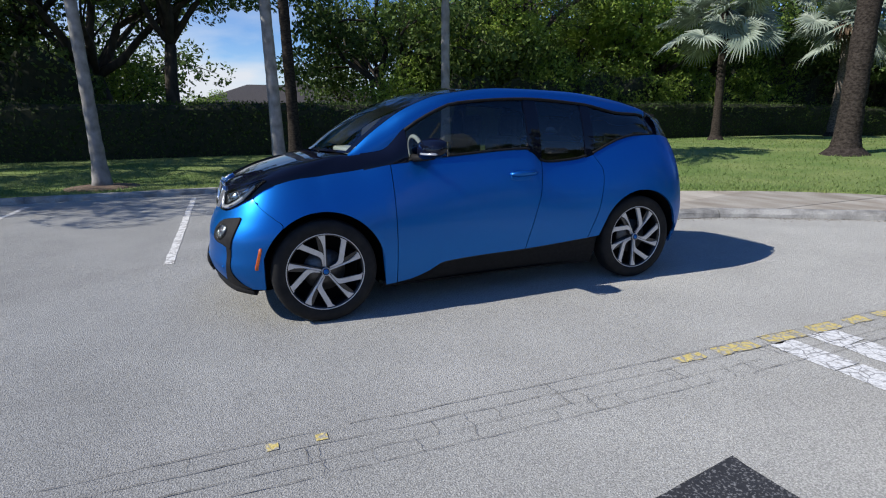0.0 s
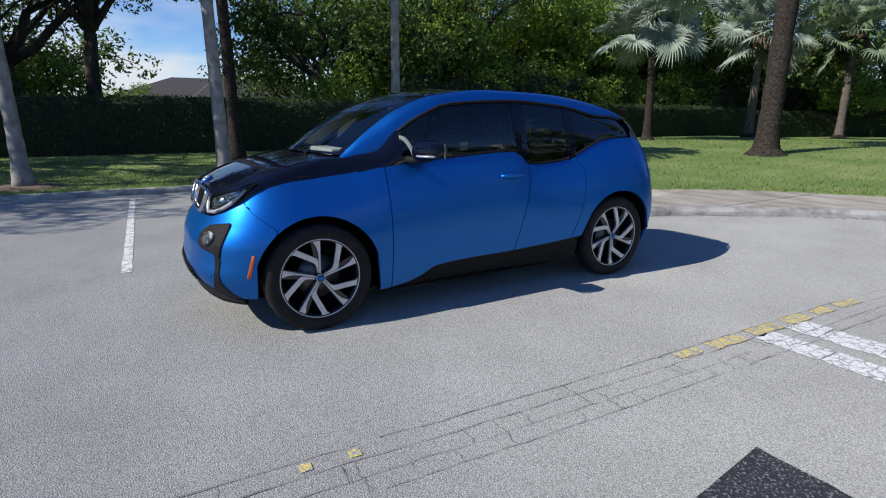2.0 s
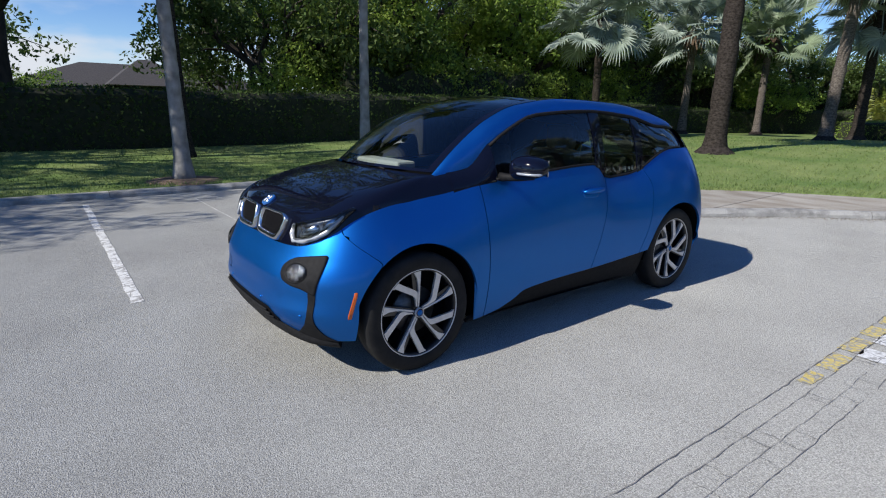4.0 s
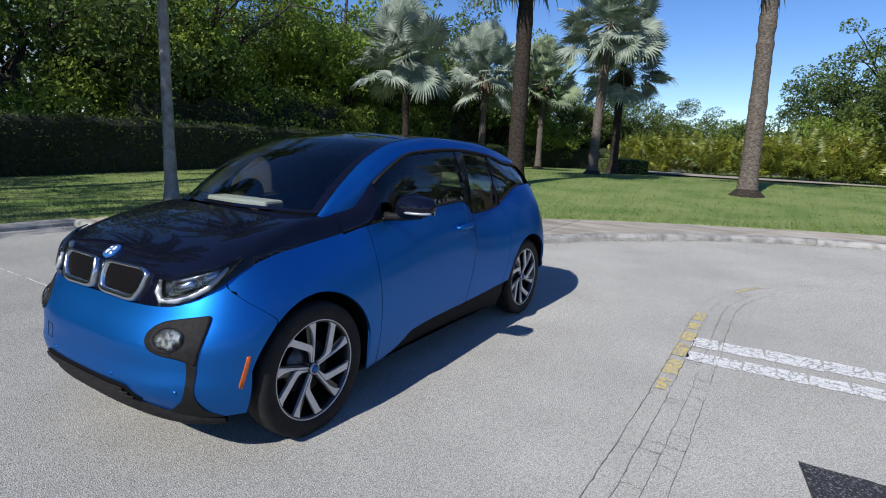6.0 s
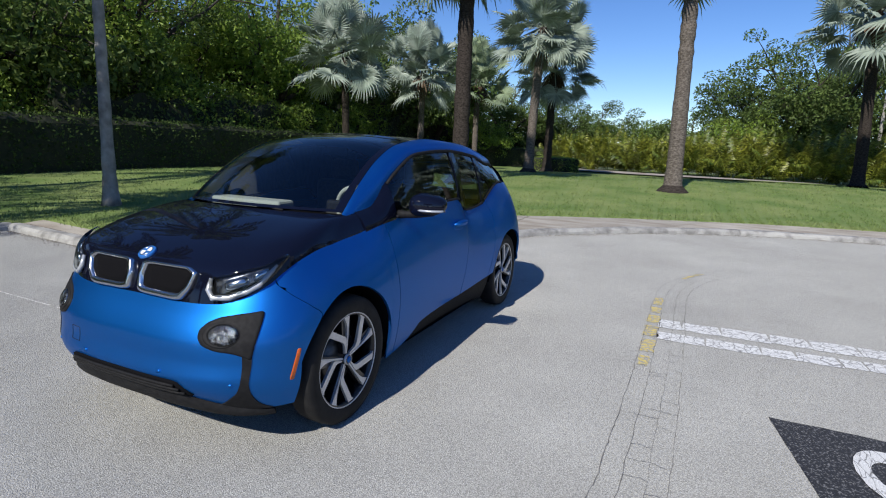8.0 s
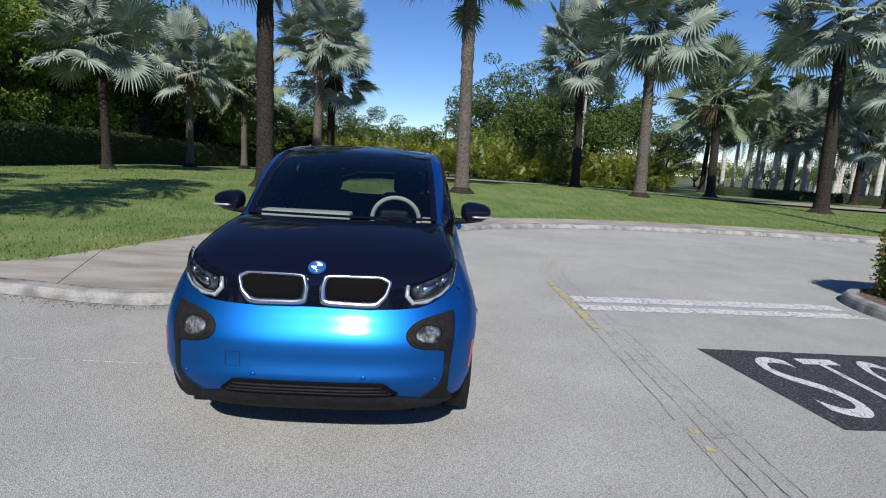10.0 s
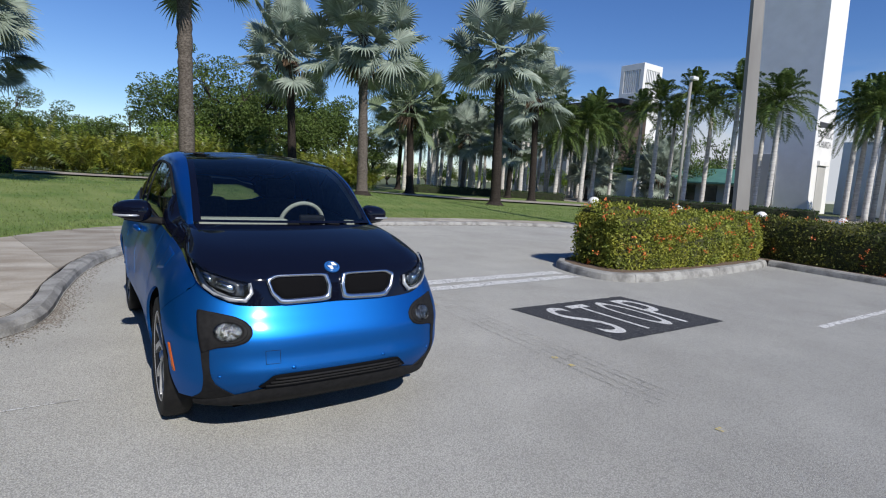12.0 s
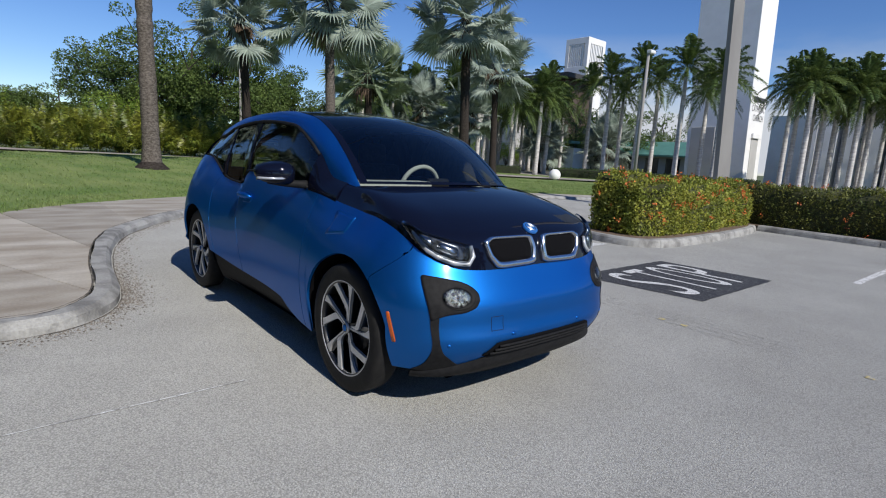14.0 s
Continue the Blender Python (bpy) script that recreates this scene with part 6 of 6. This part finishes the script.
# trees behind the hedge, plus an unseen one before it to shade the lawn
BACK = [("tall", 9.2, -12.4, 1.0, 4.0, 1.0), ("tall", 3.6, -20.0, 1.05, 0.6, 1.0), ("tall", 8.6, -22.0, 1.1, 2.6, 1.0), ("tall", 12.8, -8.6, .80, 1.1, 1.0), ("tall", 14.5, -12.6, .85, 3.3, 1.0), ("tall", -11.5, -18.6, 1.0, 5.1, 1.0), ("light", -19.8, -19.6, 1.7, 2.0, 1.0), ("oak", 20, -20, 1.3, .3, 1.0), ("oak_b", 12.0, -19.0, 1.35, 1.0, 1.0), ("oak", 5.6, -20.5, 1.35, 2.4, 1.0), ("light", -9.0, -19.5, 1.35, 4.1, 1.0), ("dark", -5.5, -21, 1.5, .7, 1.1), ("dark", -12.5, -20.6, .95, 2.2, 1.0),
        ("light", -17.0, -22.5, 1.5, 1.5, 1.0), ("light", -21.5, -21, 1.4, 5.0, 1.0), ("bush", -17, -18.6, 1.1, 1.2, 1.0), ("bush", -21.5, -18.9, 1.2, 2.9, 1.0), ("oak_b", -26, -22, 1.6, 3.3, 1.0), ("bush", -26.5, -19.0, 1.2, .2, 1.0),
        ("dark", -31, -19.5, 1.8, 1.1, 1.0), ("dark", -36, -17, 1.7, 2.0, 1.0), ("oak_b", -43, -13, 1.15, 2.7, 1.0), ("dark", -44, -9.5, 1.1, .4, 1.0), ("bush", -37.5, -13.5, 1.2, 3.9, 1.0),
        ("oak_b", -12, -27, 1.2, .9, 1.0), ("oak", -19, -29, 1.2, 3.5, 1.0), ("oak", -28, -29, 1.15, .1, 1.0), ("oak_b", 27, -23, 1.1, 4.4, 1.0), ("dark", -42, -22, 1.3, 1.2, 1.0), ("dark", -37, -25, 1.35, 3.4, 1.0), ("oak_b", -48, -17.5, 1.2, .5, 1.0), ("dark", -5.8, -27, 1.1, 1.7, 1.0), ("bush", -5.6, -18.2, 1.0, .6, 1.0), ("oak", 15, -28, 1.2, 5.5, 1.0),
        ("oak", -47, 8.2, 1.25, .5, .95), ("oak", -45, 10.6, 1.42, 2.0, 1.0), ("dark", -43.5, 8.6, 1.2, 1.0, 1.0), ("oak_b", -46, 15.6, 1.45, 3.0, 1.0), ("dark", -42.5, 13.0, 1.35, 2.5, 1.0), ("bush", -41, 5.5, 1.3, 1.2, 1.0), ("dark", 8.2, -26, 1.05, .3, 1.0), ("light", 10.5, -27.5, 1.0, .8, 1.0), ("dark", 7.0, -31, 1.3, 4.3, 1.0), ("light", 16.5, -19, 1.0, 1.8, 1.0), ("dark", 12.5, -24.5, 1.1, 1.9, 1.0), ("bush", 10.0, -18.6, 1.1, 4.4, 1.0), ("bush", 6.6, -23.0, 1.15, 2.2, 1.0), ("dark", 17.5, -23.5, 1.2, 3.2, 1.0), ("bush", 14.0, -19.0, 1.2, 5.4, 1.0), ("light", -13.5, -24.0, 1.4, 2.7, 1.0), ("bush", -12.8, -18.2, 1.15, .4, 1.0), ("bush", -8.2, -18.4, 1.05, 2.6, 1.0), ("bush", 2.8, -34.0, .9, 2.6, 1.0), ("dark", -47, 1.5, 1.1, 1.6, .9), ("oak_b", -46, 21, 1.2, 4.6, 1.0), ("dark", -52, -2, .6, 2.6, 1.0), ("oak_b", -44.5, -5.5, .85, 2.9, 1.0), ("dark", -48, -9, .95, .9, 1.0), ("bush", -46, -2.5, 1.1, .2, 1.0), ("bush", -15.2, -17.6, .9, 3.3, 1.0), ("bush", -19.2, -17.7, .95, 5.0, 1.0), ("bush", -24, -18.2, 1.0, 1.4, 1.0), ("dark", -29, -24, 1.4, 2.4, 1.0), ("dark", -15.5, -28, 1.3, 5.6, 1.0), ("oak_b", -50, 25, .8, 4.0, 1.0)]
BEHIND = {"dark": "far_dark", "oak": "far_oak", "oak_b": "far_oak"}
for kind, x, y, s, turn, sz in BACK:
    tree(BEHIND.get(kind, kind) if y < -23.5 or x < -47.5 else kind, x, y, .2, s, turn, sz)

# yellow-green cane palms beyond the far path
def cane_clump(seed):
    rng = random.Random(seed)
    h = Heap()
    for k in range(30):
        az = rng.uniform(0, 6.28)
        b = (rng.uniform(-.7, .7), rng.uniform(-.7, .7), rng.uniform(.0, .9))
        frond(h, b, az, radians(rng.uniform(35, 86)), rng.uniform(1.6, 2.6), rng.uniform(.18, .5), rng, 18, .44, .035, .5)
    return h.mesh("cane_palm", M["leaf_areca"])


CANE = [cane_clump(s) for s in (41, 42, 43)]
cane_line = polyline([(-39, -7.5), (-37.5, -3), (-36.2, 2), (-35.0, 7), (-34, 12), (-33.5, 17.5)], 1.0)
for k, p in enumerate(cane_line):
    for row in range(2):
        q = p + np.array([-.9 - 1.5 * row + rnd.uniform(-.3, .3), rnd.uniform(-.3, .3)])
        ob = new("cane_palm", CANE[(k + row) % 3])
        tagged(ob, "clump of yellow-green cane palm behind the far path", "palm clump", "cane palms")
        s = rnd.uniform(1.0, 1.28) * (1 + .14 * row)
        ob.matrix_basis = Matrix.Translation((q[0], q[1], lawn_z(*q) - .1)) @ Matrix.Rotation(k * 1.1 + row, 4, "Z") @ Matrix.Diagonal((s, s, s * 1.05, 1))

# ---- buildings, posts and distance ----
def wall_box(name, x0, x1, y0, y1, z0, z1, material, parent, label="", bevel=.03):
    return part(name, box(name, (x1 - x0, y1 - y0, z1 - z0), ((x0 + x1) / 2, (y0 + y1) / 2, (z0 + z1) / 2), material, bevel), parent, label)


tower = thing("church_tower", "tall white stucco church tower with dark lettering", "tower")
wall_box("shaft", -29.9, -22.6, 68.0, 72.8, 0, 36, M["stucco"], tower)
wall_box("base_panel", -29.4, -26.4, 67.90, 68.0, .8, 7.0, M["greywall"], tower)
# no recess is cut; the grey of this thin panel stands for its shade
wall_box("doorway", -22.6, -22.54, 69.4, 71.5, .1, 5.6, M["greywall"], tower, "tall doorway, its shade painted as a flat grey panel")
wall_box("lintel", -22.6, -22.30, 69.2, 71.7, 5.6, 6.2, M["stucco"], tower)
for txt, z, material in (("CATHOLIC", 8.8, "sign_dark"), ("CHURCH", 7.7, "sign_dark")):
    ob = part("lettering", letter(txt, M[material], "lettering"), tower)
    ob.matrix_basis = Matrix.Translation((-22.57, 68.5 if txt == "CATHOLIC" else 69.1, z)) @ Matrix.Rotation(math.pi / 2, 4, "Z") @ Matrix.Rotation(math.pi / 2, 4, "X") @ Matrix.Diagonal((4.0 if txt == "CATHOLIC" else 3.1, .75, 1, 1))
wall_box("lettering_bar", -22.59, -22.55, 68.7, 72.2, 9.95, 10.55, M["sign_dark"], tower, bevel=0)
tower.matrix_basis = Matrix.Translation((-24, 68, 0)) @ Matrix.Rotation(radians(1.6), 4, Vector((.368, -.93, 0))) @ Matrix.Translation((24, -68, 0))

bell = thing("bell_tower", "white square bell tower with slatted openings at the top", "tower")
BX0, BX1, BY0, BY1, BZ = -63.3, -58.2, 83.5, 89.0, 24.6
wall_box("shaft", BX0, BX1, BY0, BY1, 0, BZ - 5.2, M["stucco"], bell)
wall_box("cap", BX0, BX1, BY0, BY1, BZ - 1.1, BZ, M["stucco"], bell)
for x in (BX0, BX1 - .8):
    for y in (BY0, BY1 - .8):
        wall_box("corner_pier", x, x + .8, y, y + .8, BZ - 5.2, BZ - 1.1, M["stucco"], bell)
for k in range(7):
    x = BX0 + 1.05 + k * (BX1 - BX0 - 2.0) / 7
    wall_box("slat", x, x + .28, BY0 + .05, BY0 + .45, BZ - 5.2, BZ - 1.1, M["stucco"], bell, bevel=0)
    y = BY0 + 1.05 + k * (BY1 - BY0 - 2.0) / 7
    wall_box("slat", BX1 - .45, BX1 - .05, y, y + .28, BZ - 5.2, BZ - 1.1, M["stucco"], bell, bevel=0)

church = thing("church_hall", "grey church hall with a dark slatted front and black roof", "building")
wall_box("wall", -76, -58.5, 66.0, 78, 0, 9.6, M["greywall"], church)
wall_box("clad_front", -66, -55.5, 74, 82, 0, 15.6, M["brown"], church)
for k in range(12):
    wall_box("slat", -66.2, -55.3, 73.8, 74.0, 7.6 + .62 * k, 7.75 + .62 * k, M["roof_tile"], church, bevel=0)
for k in range(5):
    wall_box("mullion", -65.6 + 2.4 * k, -65.3 + 2.4 * k, 73.7, 73.9, 0, 15.6, M["brown"], church, bevel=0)
wall_box("roof_slab", -68, -53.5, 72.2, 83, 15.6, 16.4, M["roof_black"], church)
wall_box("white_end", -66.8, -65.8, 73.2, 74, 0, 16.0, M["stucco"], church)
wall_box("white_block", -54.8, -50.0, 71.0, 76, 0, 3.9, M["stucco"], church)
wall_box("canopy", -58, -49.6, 69.6, 72, 4.6, 5.0, M["roof_green"], church)

hall = thing("parish_hall", "low hall with a green metal roof and dark windows", "building")
wall_box("wall", -52, -30, 76.5, 84, 0, 3.6, M["greywall"], hall)
rv = [(-53, 75.2, 3.4), (-29, 75.2, 3.4), (-29, 80, 5.6), (-53, 80, 5.6), (-53, 85, 3.4), (-29, 85, 3.4)]
part("roof", mesh("roof", rv + [(x, y, z - .25) for x, y, z in rv], [(0, 1, 2, 3), (3, 2, 5, 4), (6, 9, 8, 7), (9, 10, 11, 8), (0, 6, 7, 1), (4, 5, 11, 10)], M["roof_green"]), hall, "green standing-seam metal roof")
for k in range(16):
    wall_box("roof_seam", -52.6 + 1.5 * k, -52.5 + 1.5 * k, 75.2, 75.3, 3.42, 3.5, M["roof_green"], hall, bevel=0)
for k in range(6):
    wall_box("window", -50.5 + 3.4 * k, -48.3 + 3.4 * k, 76.42, 76.5, .6, 2.9, M["window_dark"], hall, bevel=0)

side_hall = thing("white_building", "white church building seen through palm trunks", "building")
for k in range(5):
    wall_box("buttress", -19.8 + 2.2 * k, -18.3 + 2.2 * k, 78, 84, 0, 12.5 + 1.1 * (k % 3 == 0), M["stucco"], side_hall)
wall_box("wall", -25, -9, 82, 90, 0, 9.5, M["stucco"], side_hall)
cross = thing("roof_cross", "dark metal cross on a white turret", "cross")
wall_box("turret", -13.6, -11.2, 88, 90.4, 0, 19.8, M["stucco"], cross)
wall_box("upright", -12.5, -12.3, 88.9, 89.1, 19.8, 23.6, M["sign_dark"], cross, bevel=0)
wall_box("arm", -13.1, -11.7, 88.9, 89.1, 22.3, 22.55, M["sign_dark"], cross, bevel=0)

# houses behind the hedge
house = thing("house", "single-storey house with a grey-brown hipped tile roof beyond the hedge", "house")
wall_box("wall", -16, 4, -60, -50, 0, 3.0, M["greywall"], house)
def hip(x0, x1, y0, y1, z0, z1, inset):
    ym = (y0 + y1) / 2
    v = [(x0, y0, z0), (x1, y0, z0), (x1, y1, z0), (x0, y1, z0), (x0 + inset, ym, z1), (x1 - inset, ym, z1)]
    return mesh("roof", v, [(0, 1, 5, 4), (1, 2, 5), (2, 3, 4, 5), (3, 0, 4), (3, 2, 1, 0)], M["roof_tile"])
part("roof", hip(-17, 5, -61, -49, 3.0, 5.3, 6), house, "grey-brown tiled hip roof")
part("roof", hip(-9, -2, -56, -46.5, 3.2, 5.5, 3), house, "grey-brown tiled gable")
villa = thing("white_house", "white two-storey house glimpsed through trees", "house")
wall_box("wall", -27, -19, -46, -38, 0, 6.2, M["stucco"], villa)
wall_box("upper_wall", -25.5, -20.5, -45, -39.5, 6.2, 8.6, M["stucco"], villa)
for x, z in ((-25.5, 1.2), (-22, 1.2), (-25.5, 4.1), (-22, 4.1)):
    wall_box("window", x, x + 1.4, -38.02, -37.95, z, z + 1.3, M["window_dark"], villa, bevel=0)
part("roof", hip(-28, -18, -47, -37, 6.2, 7.6, 4), villa, "tiled hip roof")
bung = thing("bungalow", "bungalow with an orange tile roof behind the hedge", "house")
wall_box("wall", -38, -28, -34, -27, 0, 2.5, M["greywall"], bung)
rm = hip(-39, -27, -35, -26, 2.5, 3.9, 4)
rm.materials.clear()
rm.materials.append(M["terracotta"])
part("roof", rm, bung, "orange tiled hip roof")


# posts
post = thing("light_pole", "thick tapered grey concrete light pole behind the shrubs", "light pole")
part("shaft", tube_mesh("shaft", [(-2.75, 13.6, 0), (-3.0, 13.5, 6), (-3.3, 13.4, 12.5)], [.235, .19, .13], M["pole"], 4, False), post)
part("foot", box("foot", (.6, .6, .25), (-2.75, 13.6, .12), M["pole"], .03), post)
def lamp_post(x, y, h, z=0.0, r=.075):
    p = thing("street_lamp", "slim pale lamp post with a white box head", "lamp", "lamp posts", at=Matrix.Translation((x, y, z)))
    part("pole", tube_mesh("pole", [(0, 0, 0), (0, 0, h)], [r * 1.3, r], M["pole"], 10), p)
    part("lamp_head", box("lamp_head", (.30, .55, .20), (.1, .12, h + .05), M["lamp_white"], .04), p)
lamp_post(-14.25, 28.75, 8.2, 0, .085)
lamp_post(-39.0, 12.9, 7.4, .1, .085)
lamp_post(-33.0, 38.0, 6.4, 0, .08)
for x, y, r in ((-19.2, 27.1, .40), (-14.6, 29.5, .32), (-10.5, 31.4, .32), (-6.9, 32.6, .30)):
    b = thing("stone_ball", "round white concrete ball bollard beside the drive", "bollard", "ball bollards", at=Matrix.Translation((x, y, 0)))
    part("ball", lathe("ball", [(.0001 + r * math.sin(a), .08 + r - r * math.cos(a)) for a in np.linspace(.02, math.pi - .001, 14)], 20, M["stucco"], "Z"), b)
    part("foot", lathe("foot", [(.0001, .10), (r * .5, .10), (r * .6, 0)], 16, M["kerb"], "Z"), b)
hedge("low_hedge", [(-26, 36), (-19, 38.5), (-11, 40.0)], 1.6, .9, "low green clipped hedge before the church", "leaf_hedge", 70, .07, 0.0)
hedge("low_hedge", [(-36, 23), (-33, 30), (-29.5, 35)], 1.4, .75, "low green clipped hedge along the drive", "leaf_hedge", 70, .07, 0.05)

# drive beyond the lawn
tagged(new("drive", mesh("drive", [(-30, 36, .012), (30, 46, .012), (30, 64, .012), (-48, 64, .012), (-48, 44, .012)], [(0, 1, 2, 3, 4)], M["slab"])), "pale paved forecourt before the church", "drive", kind="structure")

# rows of royal palms towards the church
def ray_xy(px, dist):
    """A place at a distance from the last stand of the walk, by bearing in degrees from the car's tail towards its left."""
    a = radians(px)
    return 4.0 - dist * math.cos(a), -1.8 + dist * math.sin(a)


for k, (bear, dist, h, c) in enumerate([(54.5, 62, 9, 0), (56.2, 55, 9, 1), (57.6, 60, 8, 2), (59.2, 52, 9, 0), (60.8, 58, 9, 1), (63.0, 50, 9, 2), (65.2, 56, 8, 0), (66.4, 48, 8, 1),
                                          (52.0, 70, 8, 2), (50.4, 66, 7, 1), (48.8, 72, 8, 0)]):
    x, y = ray_xy(bear, dist)
    royal_palm(x, y, h, 0, 1, c, k * 1.7)
for k in range(22):
    x, y = ray_xy(71.9 + k * .85 + rnd.uniform(-.2, .2), 54 + 4 * (k % 3) + .9 * k + 3.5 * max(k - 9, 0) + rnd.uniform(-1, 1))
    royal_palm(x, y, rnd.choice((8, 8, 9, 9)), 0, 1, k % 3, rnd.uniform(0, 6.28))
for k in range(26):
    x, y = ray_xy(30.5 + k * .80 + rnd.uniform(-.3, .3), 52 + 9 * (k % 4) + rnd.uniform(-3, 3))
    royal_palm(x, y, rnd.choice((6, 7, 7, 8)), 0, 1, k % 3, rnd.uniform(0, 6.28), (rnd.uniform(-.05, .05), rnd.uniform(-.05, .05)))
fan_palm(-35.5, 45.0, 3.6, 0, .16, (.2, .2), .85, True, 1.0)
fan_palm(-37.0, 60.0, 4.2, 1, .2, (.2, .2), 1.3, True, 2.0)
fan_palm(-44.0, 56.0, 4.0, 1, .2, (.2, .2), 1.25, True, 2.7)
# palms between the lawn and the church
for k, (bear, dist, h, c, sc) in enumerate([(30.0, 54, 6.4, 1, .95), (37.0, 50, 5.6, 0, .95), (42.0, 47, 5.2, 1, .9)]):
    x, y = ray_xy(bear, dist)
    fan_palm(x, y, h, c, .22, (.1, .1), sc, k % 2 == 0, k * 1.1)
for k in range(16):
    x, y = ray_xy(33.0 + k * 1.15 + rnd.uniform(-.4, .4), 62 + 6 * (k % 3) + rnd.uniform(-2, 2))
    royal_palm(x, y, rnd.choice((8, 9, 9)), 0, 1, k % 3, rnd.uniform(0, 6.28), (rnd.uniform(-.04, .04), rnd.uniform(-.04, .04)))
for k in range(16):
    x, y = ray_xy(73.2 + k * 1.25 + rnd.uniform(-.3, .3), 53 + 4 * (k % 3) + k + 4 * max(k - 7, 0) + rnd.uniform(-1, 1))
    royal_palm(x, y, rnd.choice((7, 8, 8)), 0, 1, k % 3, rnd.uniform(0, 6.28))
for k in range(15):
    x, y = ray_xy(22.5 + 2.0 * k, 84 + 7 * (k % 3))
    tree(("bush", "far_dark")[k % 2], x, y, 0, (1.15, .8)[k % 2], k * 1.3)
for k, (bear, dist, s) in enumerate([(51.5, 92, 1.5), (53.5, 98, 1.6), (55.5, 94, 1.5), (57.5, 99, 1.6), (59.5, 95, 1.5), (61.5, 100, 1.6), (75, 100, 1.5), (79, 98, 1.4), (83, 104, 1.5), (87, 98, 1.4)]):
    x, y = ray_xy(bear, dist)
    tree(("far_dark", "far_oak")[k % 2], x, y, 0, s, k * 2.1)
# woods on the skyline
for k in range(26):
    a = radians(-60 + k * 7.5)
    d = 120 + 25 * ((k * 7) % 5)
    tree(("far_dark", "far_oak")[k % 2], 4 - d * math.cos(a), -2 + d * math.sin(a), 0, 1.0 + .25 * (k % 3), k * 1.9, .8)
for k in range(9):
    tree(("far_dark", "far_oak")[k % 2], 45 + 6 * (k % 2), -32 + 9 * k, 0, 1.1, k * 1.3)
